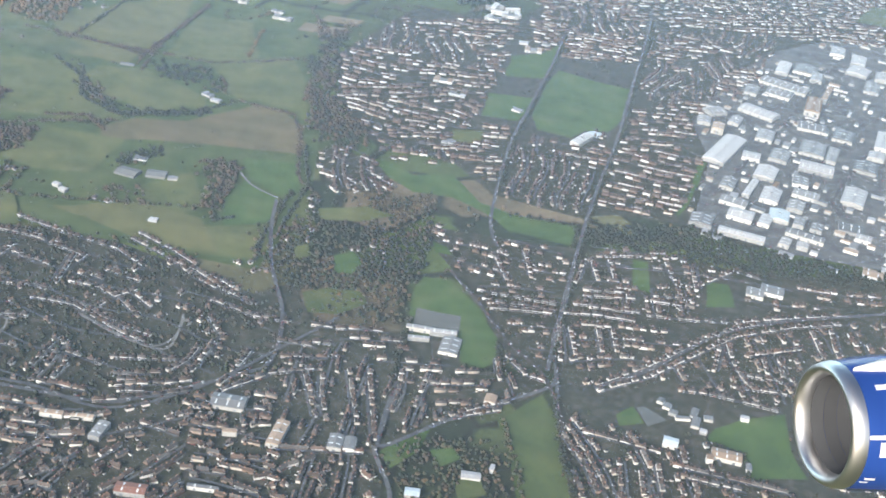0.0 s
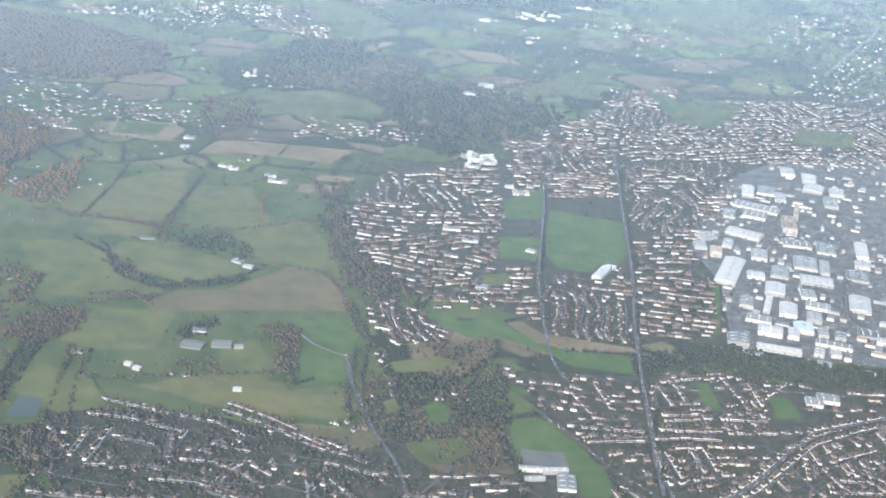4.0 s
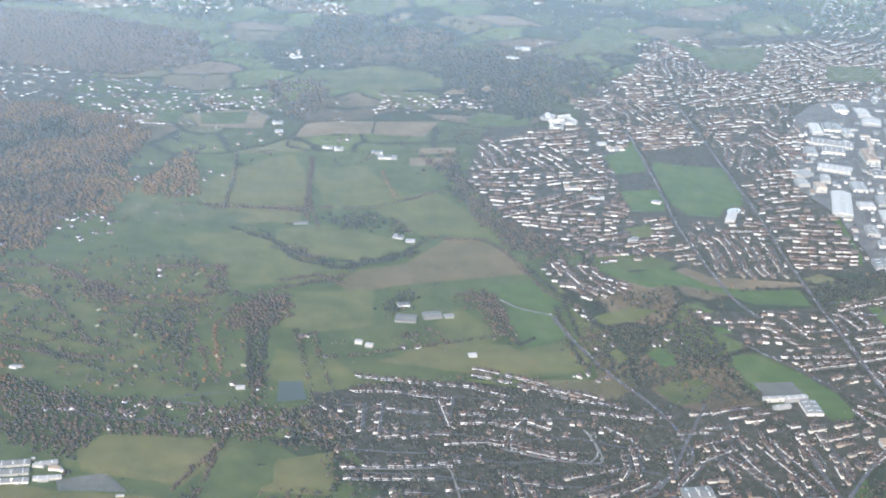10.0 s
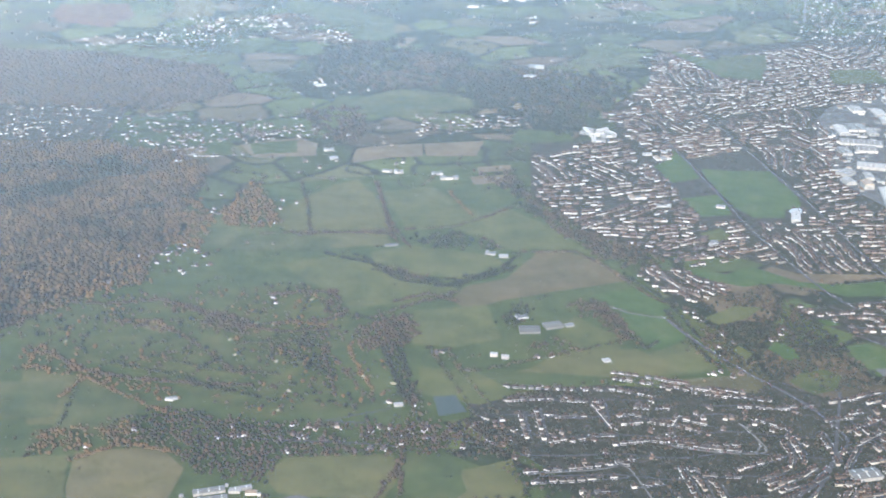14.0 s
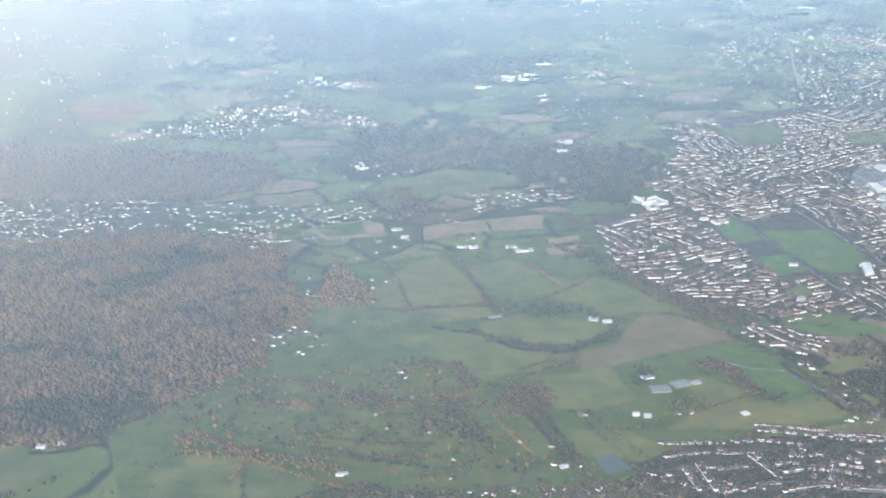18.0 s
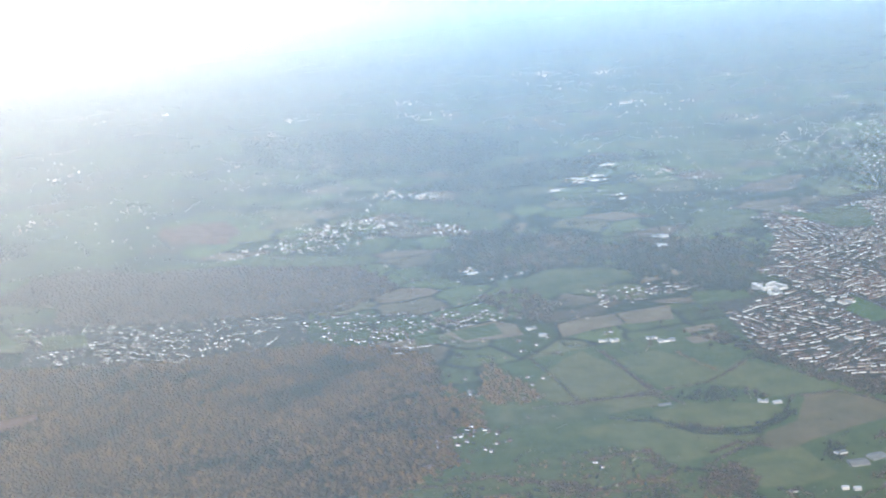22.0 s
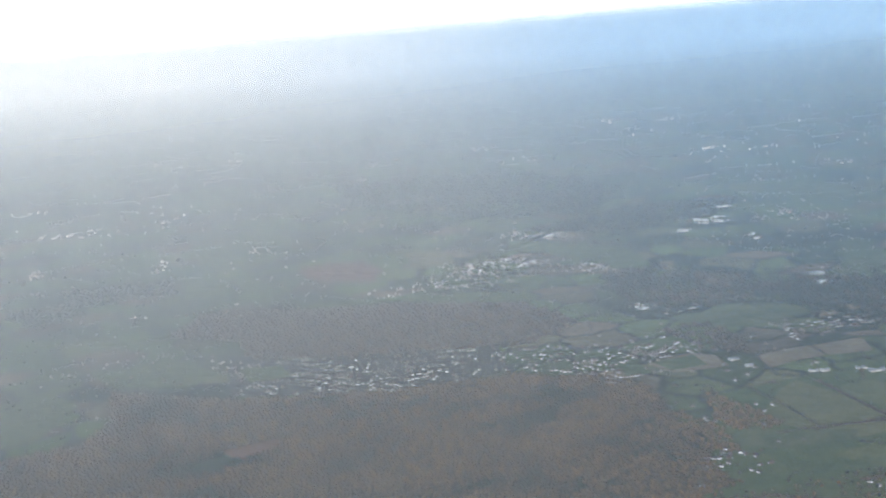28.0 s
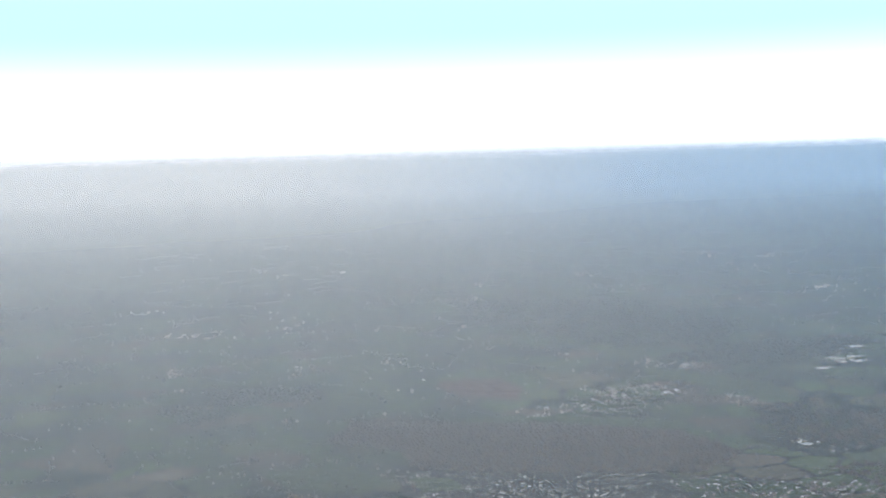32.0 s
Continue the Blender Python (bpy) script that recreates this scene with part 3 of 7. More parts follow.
glade("green", (-2.4, 196.4), (0.4, 194.9), (1.7, 191.9), (-1.6, 192.2))
glade("dull", (-27.8, 187.4), (-25.5, 189.1), (-24.3, 185.1), (-26.9, 182.3))
glade("green", (1.7, 134.0), (5.0, 135.3), (6.4, 133.0), (3.6, 130.6))
glade("golf", (5.4, 127.9), (9.4, 129.3), (10.4, 125.8), (6.5, 123.9))
field("lush", (-109.9, 150.2), (-103.8, 151.8), (-96.6, 159.3), (-97.2, 152.9), (-100.6, 150.9), (-103.6, 143.7), (-112.1, 146.0))
field("dull", (-77.7, 182.4), (-82.7, 193.3), (-93.2, 198.7), (-96.8, 187.6), (-86.3, 180.2))
pond((-93.9, 185.7), (-89.5, 185.2), (-89.3, 178.4), (-94.9, 178.2))
pond((-225.1, 664.3), (-217.1, 664.9), (-217.4, 659.2), (-224.4, 657.9))
road(0.9, "asphalt", (19.4, 158.0), (22.8, 180.8), (27.4, 208.5), (31.8, 231.1), (37.7, 258.0), (43.4, 290.3), (52.6, 341.6), (56.2, 366.5))
road(0.8, "asphalt", (27.1, 331.8), (22.4, 301.8), (15.5, 265.8), (12.3, 249.4), (9.6, 224.7), (8.6, 206.4), (10.2, 197.5))
road(1.0, "asphalt", (27.0, 154.9), (35.9, 161.3), (42.3, 167.8), (51.5, 177.0), (65.1, 184.0), (84.6, 191.0))
road(0.9, "asphalt", (-71.5, 136.9), (-62.8, 136.2), (-47.2, 135.2), (-40.5, 138.4), (-28.6, 146.5), (-25.0, 151.1), (-25.7, 164.4), (-30.7, 180.3), (-33.5, 194.8), (-34.4, 204.9))
road(0.9, "asphalt", (-4.3, 114.1), (-3.0, 123.0), (-6.3, 132.4), (-4.1, 134.1), (3.0, 140.7), (11.4, 147.3), (19.6, 153.3), (21.0, 156.7))
road(0.7, "asphalt", (-4.7, 148.0), (-6.1, 133.1))
road(0.6, "pale", (-57.8, 156.6), (-48.9, 151.7), (-42.0, 150.1), (-41.1, 155.2), (-41.6, 160.5))
road(0.5, "pale", (-43.9, 214.8), (-40.6, 209.9), (-34.5, 205.6))
road(0.9, "rail", (1.5, 186.6), (7.7, 175.2), (13.0, 164.4), (18.2, 157.7), (20.9, 149.1), (22.0, 140.8), (25.2, 134.9), (27.4, 128.9), (28.6, 122.4))
road(0.8, "asphalt", (20.8, 146.1), (21.0, 155.2), (20.6, 168.3), (23.0, 179.9), (25.8, 199.4))
road(0.5, "pale", (-19.5, 150.8), (-17.0, 143.8), (-15.6, 137.8))
road(0.7, "asphalt", (60.7, 215.8), (79.8, 245.4), (93.0, 268.3), (114.1, 300.7))
road(0.7, "asphalt", (57.2, 233.1), (70.1, 257.9), (80.8, 278.3), (91.3, 301.0), (109.3, 338.6))
road(1.3, "asphalt", (84.5, 232.0), (92.5, 252.0), (100.5, 268.0), (110.0, 285.0))
road(0.7, "asphalt", (84.8, 222.3), (84.1, 235.3), (97.3, 263.0), (109.6, 284.0))
road(0.6, "asphalt", (24.5, 194.7), (40.0, 196.0), (56.5, 196.4), (67.3, 194.9))
road(0.5, "pale", (-85.6, 155.0), (-73.4, 153.0), (-68.3, 152.7), (-67.8, 147.5), (-68.1, 140.7))
road(0.5, "pale", (-58.0, 156.9), (-51.0, 153.0), (-44.6, 150.3), (-41.4, 153.3), (-41.2, 159.3))
road(0.8, "asphalt", (-81.0, 137.8), (-59.6, 137.1), (-46.0, 133.9), (-34.0, 141.9), (-24.1, 154.7), (-16.3, 165.6))
road(0.4, "asphalt", (-116.0, 182.2), (-109.0, 182.8), (-102.8, 183.4))
road(1.5, "pale", (287.6, 743.3), (289.1, 702.7), (276.3, 649.0), (258.7, 609.1), (217.1, 546.7), (183.7, 494.5))
road(1.2, "asphalt", (-312.0, 465.5), (-281.6, 483.3), (-242.7, 473.6), (-205.2, 422.0), (-143.0, 407.2), (-107.4, 384.6))


# ---- haze: upright tinted sheets, one behind another, that imitate haze over the countryside ----
def smooth(n, l, value, a, b, low, high):
    k = n.new("ShaderNodeMapRange")
    k.interpolation_type = "SMOOTHSTEP"
    for name, v in (("From Min", a), ("From Max", b), ("To Min", low), ("To Max", high)):
        k.inputs[name].default_value = v
    l.new(value, k.inputs["Value"])
    return k.outputs[0]


def times(n, l, a, b):
    k = n.new("ShaderNodeMath")
    k.operation = "MULTIPLY"
    l.new(a, k.inputs[0])
    l.new(b, k.inputs[1])
    return k.outputs[0]


def haze_material(y, thick, white):
    """Haze put into a sheet's colour and opacity: none at the ground, thinning out again with height, denser to the
    west.
    """
    m = bpy.data.materials.new("painted_haze")
    m.use_nodes = True
    n, l = m.node_tree.nodes, m.node_tree.links
    n.remove(n["Principled BSDF"])
    pos, sep = n.new("ShaderNodeNewGeometry"), n.new("ShaderNodeSeparateXYZ")
    l.new(pos.outputs["Position"], sep.inputs[0])
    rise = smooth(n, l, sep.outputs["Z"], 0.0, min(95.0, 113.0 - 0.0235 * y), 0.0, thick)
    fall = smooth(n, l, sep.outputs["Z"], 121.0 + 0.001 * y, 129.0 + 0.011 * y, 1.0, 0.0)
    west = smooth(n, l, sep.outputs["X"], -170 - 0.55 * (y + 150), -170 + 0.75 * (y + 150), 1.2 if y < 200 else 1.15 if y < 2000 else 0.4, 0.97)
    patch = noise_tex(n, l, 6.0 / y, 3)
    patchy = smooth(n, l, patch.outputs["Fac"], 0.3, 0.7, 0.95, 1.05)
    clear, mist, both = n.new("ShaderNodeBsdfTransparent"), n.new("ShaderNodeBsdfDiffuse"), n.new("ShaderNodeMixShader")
    # whiter towards the west: sun-side glare put into the haze colour
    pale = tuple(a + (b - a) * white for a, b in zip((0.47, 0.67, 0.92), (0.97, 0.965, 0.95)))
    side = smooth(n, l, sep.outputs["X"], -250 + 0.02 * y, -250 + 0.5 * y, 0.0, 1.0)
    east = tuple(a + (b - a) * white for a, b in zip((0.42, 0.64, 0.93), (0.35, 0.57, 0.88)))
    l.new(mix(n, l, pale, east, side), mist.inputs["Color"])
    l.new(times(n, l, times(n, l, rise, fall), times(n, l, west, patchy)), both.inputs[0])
    l.new(clear.outputs[0], both.inputs[1])
    l.new(mist.outputs[0], both.inputs[2])
    l.new(both.outputs[0], n["Material Output"].inputs["Surface"])
    return m


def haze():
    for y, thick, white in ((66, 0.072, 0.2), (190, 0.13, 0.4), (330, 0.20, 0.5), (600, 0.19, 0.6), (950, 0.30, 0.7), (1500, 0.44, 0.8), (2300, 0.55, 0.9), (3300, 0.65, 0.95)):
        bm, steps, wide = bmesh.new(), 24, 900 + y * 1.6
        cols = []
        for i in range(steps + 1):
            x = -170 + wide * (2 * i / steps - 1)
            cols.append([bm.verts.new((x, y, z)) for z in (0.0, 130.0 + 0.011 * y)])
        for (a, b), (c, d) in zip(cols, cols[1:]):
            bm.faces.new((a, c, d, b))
        tagged(part("haze_sheet", bm, haze_material(y, thick, white)), "upright see-through sheet imitating pale blue haze over the fields", "mist", kind="stuff")


haze()


def distance_backdrop():
    """A glowing sheet painted as the bright hazy band along the horizon: white in the west, pale blue in the east,
    fading out upwards.
    """
    m = bpy.data.materials.new("horizon_glow")
    m.use_nodes = True
    n, l = m.node_tree.nodes, m.node_tree.links
    n.remove(n["Principled BSDF"])
    pos, sep = n.new("ShaderNodeNewGeometry"), n.new("ShaderNodeSeparateXYZ")
    l.new(pos.outputs["Position"], sep.inputs[0])
    # sun-side glare and far haze put into the emission colour
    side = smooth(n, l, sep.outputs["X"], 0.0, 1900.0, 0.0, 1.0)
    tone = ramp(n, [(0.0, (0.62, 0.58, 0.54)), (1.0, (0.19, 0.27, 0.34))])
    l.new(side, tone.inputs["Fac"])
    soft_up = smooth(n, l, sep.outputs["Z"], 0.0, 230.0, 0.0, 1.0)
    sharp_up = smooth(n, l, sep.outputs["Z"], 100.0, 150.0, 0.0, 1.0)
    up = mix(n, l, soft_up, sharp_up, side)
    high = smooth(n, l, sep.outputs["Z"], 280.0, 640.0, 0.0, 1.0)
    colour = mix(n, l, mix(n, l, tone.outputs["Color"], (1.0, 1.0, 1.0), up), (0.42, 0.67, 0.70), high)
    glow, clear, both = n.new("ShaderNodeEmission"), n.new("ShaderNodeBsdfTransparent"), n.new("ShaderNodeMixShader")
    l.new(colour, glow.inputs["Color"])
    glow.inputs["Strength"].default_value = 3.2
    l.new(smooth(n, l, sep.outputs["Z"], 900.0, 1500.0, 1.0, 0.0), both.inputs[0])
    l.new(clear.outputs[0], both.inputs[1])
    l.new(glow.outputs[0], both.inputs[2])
    l.new(both.outputs[0], n["Material Output"].inputs["Surface"])
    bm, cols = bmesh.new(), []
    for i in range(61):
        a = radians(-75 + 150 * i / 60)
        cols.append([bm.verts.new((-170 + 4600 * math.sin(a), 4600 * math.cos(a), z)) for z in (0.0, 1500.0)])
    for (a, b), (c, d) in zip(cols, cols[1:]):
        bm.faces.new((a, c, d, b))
    tagged(part("backdrop", bm, m), "glowing sheet painted as a bright hazy band along the far horizon", "sky", kind="structure")


distance_backdrop()


# ---- industrial buildings ----
SHED_WORDS = {"white": "white metal-roofed building with pale clad walls", "grey": "grey sheet-roofed building with pale walls", "tan": "tan brick building with clay-coloured roof",
              "blue": "building with a pale blue metal roof", "brick": "red-brown brick hall with low roof", "glass": "long glasshouse with grey-blue glazed roof", "bright": "long low white warehouse between distant fields, roof whitened to show glint"}


def shed(tone, x, y, w, d, h, turn):
    """Walls, a low-pitched ridged roof, skylight strips, roller doors on the long side."""
    SHEDS.append((x, y, 0.5 * math.hypot(w, d)))
    thing = new("greenhouse" if tone == "glass" else "warehouse" if w * d > 6 else "building")
    thing.matrix_basis = pose(x, y, 0, 0, 0, turn)
    tagged(thing, SHED_WORDS[tone], "building", "buildings of the estate")
    long_x = w >= d
    side = part("wall", box_bm(w, d, h), SHED_ROOF["glass"] if tone == "glass" else CLAD, thing)
    a, b = (w, d) if long_x else (d, w)
    top = part("roof", prism_bm(a, b, min(0.09 * b, 0.5), h, 0.03, 0.0, turn=0 if long_x else math.pi / 2), SHED_ROOF[tone], thing)
    if a > 3 and y < 420 and tone != "glass":
        for i in range(int(a / 1.5)):
            t = (i + 0.5) / int(a / 1.5) * a - a / 2
            for s in (-1, 1):
                rise = min(0.09 * b, 0.5)
                bm = box_bm(0.22, b * 0.3, 0.02)
                strip = part("skylight", bm, SKYLIGHT, top)
                tilt = -s * math.atan2(rise, b / 2)
                m = Matrix.Rotation(0 if long_x else math.pi / 2, 4, "Z") @ Matrix.Translation((t, s * b * 0.25, h + 0.045 + rise * 0.5)) @ Matrix.Rotation(tilt, 4, "X")
                strip.matrix_basis = m
        for i in range(max(1, int(w / 2))):
            t = (i + 0.5) / max(1, int(w / 2)) * w - w / 2
            part("roller_door", box_bm(0.45, 0.04, h * 0.6, t, -d / 2 - 0.01), DARK_METAL, side)
    if a > 5 and y < 420:
        part("roof_vent", box_bm(0.5, 0.4, 0.25, 0, 0, h + min(0.09 * b, 0.5)), CLAD, top)


shed("white", 63.8, 259.6, 5.3, 18.0, 0.9, -27)
shed("white", 64.8, 283.9, 5.0, 4.1, 0.9, 27)
shed("white", 61.0, 276.8, 3.2, 4.5, 0.9, -9)
shed("white", 69.5, 279.2, 2.7, 5.3, 0.9, -24)
shed("tan", 63.8, 271.8, 2.9, 4.3, 1.6, -15)
shed("white", 76.9, 287.2, 9.7, 5.3, 0.9, -35)
shed("white", 88.2, 310.0, 13.4, 5.3, 0.9, -32)
shed("white", 90.5, 324.7, 3.6, 10.2, 0.9, -19)
shed("white", 85.4, 303.4, 6.7, 5.9, 0.9, -27)
shed("white", 113.7, 330.0, 6.1, 6.8, 0.9, -28)
shed("white", 111.4, 346.4, 4.2, 7.2, 0.9, -17)
shed("white", 116.2, 340.0, 4.3, 8.2, 0.9, -19)
shed("grey", 89.5, 281.4, 7.2, 5.2, 0.8, -13)
shed("white", 75.7, 271.5, 4.1, 6.6, 0.9, -19)
shed("grey", 77.3, 260.1, 4.5, 7.0, 0.8, -22)
shed("white", 71.9, 248.9, 4.8, 7.1, 0.9, -21)
shed("white", 85.1, 255.4, 8.0, 5.3, 0.9, -16)
shed("white", 79.5, 246.4, 3.6, 4.6, 0.9, -13)
shed("white", 79.3, 239.6, 5.7, 3.7, 0.9, -22)
shed("white", 70.8, 236.8, 4.1, 7.4, 0.9, -20)
shed("white", 66.7, 239.4, 1.6, 9.4, 0.9, -24)
shed("white", 61.8, 240.5, 3.2, 5.9, 0.9, -20)
shed("white", 61.6, 231.3, 5.8, 3.5, 0.9, -22)
shed("grey", 97.9, 259.5, 5.5, 6.3, 0.8, -19)
shed("white", 90.7, 241.5, 5.1, 9.2, 0.9, -21)
shed("white", 75.7, 232.9, 3.5, 4.9, 0.9, -20)
shed("blue", 70.8, 227.0, 4.3, 5.1, 0.9, -15)
shed("white", 62.2, 225.1, 5.4, 4.8, 0.9, -20)
shed("white", 67.3, 223.9, 2.5, 5.0, 0.9, -22)
shed("white", 53.0, 220.2, 4.7, 5.0, 0.9, -15)
shed("white", 60.8, 215.7, 9.7, 2.5, 0.9, -17)
shed("white", 74.8, 225.1, 2.3, 4.2, 0.9, -18)
shed("white", 78.3, 223.5, 2.5, 3.5, 0.9, -21)
shed("white", 74.8, 218.8, 8.0, 2.4, 0.9, -23)
shed("grey", 86.0, 225.3, 5.1, 4.2, 0.8, -14)
shed("white", 87.8, 221.2, 3.3, 2.7, 0.9, -24)
shed("white", 69.8, 214.8, 2.2, 3.4, 0.9, -24)
shed("white", 73.3, 214.2, 2.3, 2.5, 0.9, -15)
shed("white", 102.6, 267.3, 4.0, 4.5, 0.9, -22)
shed("white", 106.9, 277.8, 3.3, 11.7, 0.9, -20)
shed("tan", 92.8, 295.3, 4.0, 10.8, 1.6, -17)
shed("tan", 98.9, 305.9, 1.5, 10.6, 1.6, -23)
shed("grey", 96.9, 277.9, 5.0, 7.1, 0.8, -20)
shed("grey", 86.7, 266.9, 6.0, 8.2, 0.8, -18)
shed("grey", 91.0, 264.5, 2.6, 9.2, 0.8, -20)
shed("white", 69.9, 257.6, 4.2, 4.0, 0.9, -14)
shed("grey", 97.2, 325.9, 6.2, 7.4, 0.8, -21)
shed("white", 99.2, 320.0, 3.2, 6.7, 0.9, -18)
shed("grey", 114.3, 317.1, 4.1, 8.3, 0.8, -18)
shed("white", 120.3, 327.4, 4.4, 6.8, 0.9, -19)
shed("grey", 77.6, 303.4, 3.7, 6.5, 0.8, -21)
shed("white", 28.9, 254.0, 2.4, 7.3, 1.0, -31)
shed("white", -1.7, 243.3, 1.8, 1.9, 0.7, -25)
shed("white", -2.5, 165.4, 4.3, 1.0, 0.8, -3)
shed("white", 1.7, 165.0, 4.6, 1.3, 0.8, 1)
shed("grey", 3.1, 161.4, 3.2, 4.7, 0.6, -8)
shed("white", -2.3, 162.5, 3.6, 0.8, 0.7, 5)
shed("grey", 37.9, 153.9, 1.0, 1.2, 0.5, -25)
shed("grey", 38.8, 152.6, 1.2, 1.3, 0.5, -27)
shed("grey", 39.6, 151.1, 1.3, 1.2, 0.5, -21)
shed("grey", 41.0, 149.9, 2.4, 0.7, 0.5, 5)
shed("grey", 43.1, 151.7, 1.1, 2.3, 0.5, -19)
shed("grey", 43.0, 149.2, 1.3, 2.6, 0.5, -15)
shed("white", 43.9, 147.1, 1.1, 1.0, 0.5, -11)
shed("grey", 45.2, 150.7, 1.4, 1.1, 0.5, -5)
shed("blue", 38.3, 143.1, 2.3, 2.1, 0.7, -13)
shed("tan", 46.7, 141.5, 4.6, 2.3, 0.8, -10)
shed("tan", 43.9, 140.2, 1.0, 1.1, 1.0, -3)
shed("grey", 49.8, 139.5, 0.8, 1.6, 0.6, -6)
shed("white", -12.0, 132.4, 2.1, 3.1, 1.1, -2)
shed("grey", -9.9, 132.5, 1.7, 2.7, 1.0, -2)
shed("tan", -20.5, 132.8, 1.9, 5.6, 1.0, -8)
shed("tan", -27.4, 131.9, 2.1, 0.8, 0.9, 5)
shed("tan", -48.7, 131.2, 3.3, 0.7, 0.7, 1)
shed("tan", -53.1, 131.0, 3.3, 0.9, 0.8, 1)
shed("white", -45.4, 128.6, 1.7, 3.6, 0.8, -9)
shed("white", -28.3, 119.7, 4.3, 0.6, 0.7, 0)
shed("brick", -37.5, 117.5, 4.2, 2.0, 0.8, 0)
shed("grey", -29.1, 138.9, 5.2, 3.1, 0.7, -3)
shed("white", 8.0, 129.2, 2.8, 1.5, 0.7, -1)
shed("white", 11.0, 131.6, 0.6, 1.2, 0.7, -13)
shed("blue", 0.0, 124.1, 2.1, 1.6, 0.7, -1)
shed("tan", 10.3, 147.8, 1.8, 2.1, 0.9, -11)
shed("grey", 59.7, 192.4, 3.2, 3.2, 0.8, -12)
shed("white", 63.3, 194.0, 4.3, 3.3, 0.8, -14)
shed("tan", 85.8, 205.9, 3.9, 3.2, 0.8, -19)
shed("white", 51.2, 151.8, 1.3, 0.9, 0.7, -7)
shed("white", -55.2, 190.5, 1.6, 1.6, 0.5, -0)
shed("bright", 7.3, 341.6, 5.0, 1.6, 1.1, -12)
shed("bright", 5.8, 346.6, 1.6, 5.5, 1.1, -12)
shed("bright", 11.3, 346.1, 4.5, 1.5, 1.0, 20)
shed("bright", 12.8, 342.1, 1.4, 4.6, 1.0, 12)
shed("white", 4.2, 336.5, 1.4, 3.4, 0.88, -19)
shed("grey", 5.6, 335.6, 1.7, 2.1, 0.79, -19)
shed("white", 7.2, 335.3, 1.2, 2.9, 0.84, -19)
shed("white", 9.2, 340.6, 1.5, 3.7, 0.99, -6)
shed("grey", 10.9, 340.0, 1.8, 2.3, 0.89, -6)
shed("white", 12.6, 340.1, 1.3, 3.1, 0.95, -6)
shed("white", 4.2, 345.6, 1.7, 2.0, 0.99, 29)
shed("grey", 6.1, 346.4, 2.0, 1.2, 0.89, 29)
shed("white", 7.7, 347.4, 1.5, 1.7, 0.95, 29)
shed("tan", 15.9, 313.0, 1.5, 3.7, 0.66, -1)
shed("grey", 17.7, 312.6, 1.8, 2.3, 0.59, -1)
shed("tan", 19.3, 312.8, 1.3, 3.1, 0.63, -1)
shed("white", 14.8, 318.0, 2.6, 1.9, 0.6, -0)
shed("white", 23.4, 438.5, 3.1, 2.3, 1.0, 0)
shed("white", 13.6, 425.1, 3.1, 2.3, 0.9, 1)
shed("glass", -65.5, 208.6, 4.5, 3.3, 0.45, -15)
shed("glass", -59.8, 209.2, 4.0, 2.9, 0.5, 1)
shed("white", -56.3, 208.3, 1.9, 1.4, 0.5, 6)
shed("grey", -65.8, 215.4, 0.8, 2.0, 0.44, -0)
shed("grey", -64.8, 215.2, 0.9, 1.2, 0.39, -0)
shed("grey", -63.9, 215.3, 0.7, 1.7, 0.42, -0)
shed("white", -76.8, 199.4, 1.5, 1.1, 0.6, -23)
shed("white", -74.9, 197.7, 1.6, 1.2, 0.6, -23)
shed("white", -55.3, 190.4, 1.3, 1.0, 0.5, -7)
shed("grey", -139.1, 165.1, 5.4, 1.5, 0.5, -1)
shed("grey", -139.1, 162.5, 5.6, 1.5, 0.5, -2)
shed("grey", -138.7, 159.9, 5.3, 1.3, 0.5, -3)
shed("white", -133.8, 164.4, 3.7, 0.9, 0.5, 2)
shed("white", -133.2, 160.0, 4.5, 0.9, 0.5, -3)
shed("white", -143.7, 164.9, 0.7, 0.5, 0.5, -39)
shed("white", -135.0, 163.8, 1.9, 0.6, 0.5, -15)
shed("white", -133.8, 159.4, 1.8, 0.4, 0.5, -7)
shed("white", -136.0, 166.0, 0.5, 0.3, 0.6, -15)
shed("tan", -132.3, 162.7, 1.9, 1.0, 0.5, -15)
shed("white", -131.1, 161.8, 0.6, 0.4, 0.5, -15)
shed("white", -121.4, 153.1, 1.3, 0.4, 0.4, 1)
shed("white", -117.6, 148.2, 0.8, 0.4, 0.4, -15)
shed("white", -142.5, 199.0, 1.8, 0.6, 0.5, -15)
shed("white", -101.1, 184.7, 1.7, 0.9, 0.5, -4)
shed("white", -153.1, 260.0, 1.5, 1.1, 0.5, -5)
shed("white", -83.5, 350.2, 1.0, 2.5, 0.66, -7)
shed("grey", -82.4, 349.8, 1.2, 1.5, 0.59, -7)
shed("white", -81.2, 349.8, 0.9, 2.1, 0.63, -7)
shed("white", -82.7, 340.7, 2.5, 1.9, 0.6, -5)
shed("white", -67.3, 321.9, 0.8, 1.9, 0.77, -7)
shed("grey", -66.4, 321.5, 1.0, 1.2, 0.69, -7)
shed("white", -65.4, 321.5, 0.7, 1.7, 0.74, -7)
shed("grey", -56.6, 317.2, 1.0, 1.9, 0.77, -8)
shed("grey", -55.5, 316.8, 1.2, 1.2, 0.69, -8)
shed("grey", -54.3, 316.8, 0.9, 1.6, 0.74, -8)
shed("white", -55.0, 312.6, 1.7, 2.3, 0.77, -11)
shed("grey", -53.1, 312.0, 2.0, 1.4, 0.69, -11)
shed("white", -51.2, 311.8, 1.5, 2.0, 0.74, -11)
shed("white", -130.1, 350.4, 2.3, 1.3, 0.6, -16)
shed("white", -60.6, 253.1, 0.8, 2.0, 0.55, -28)
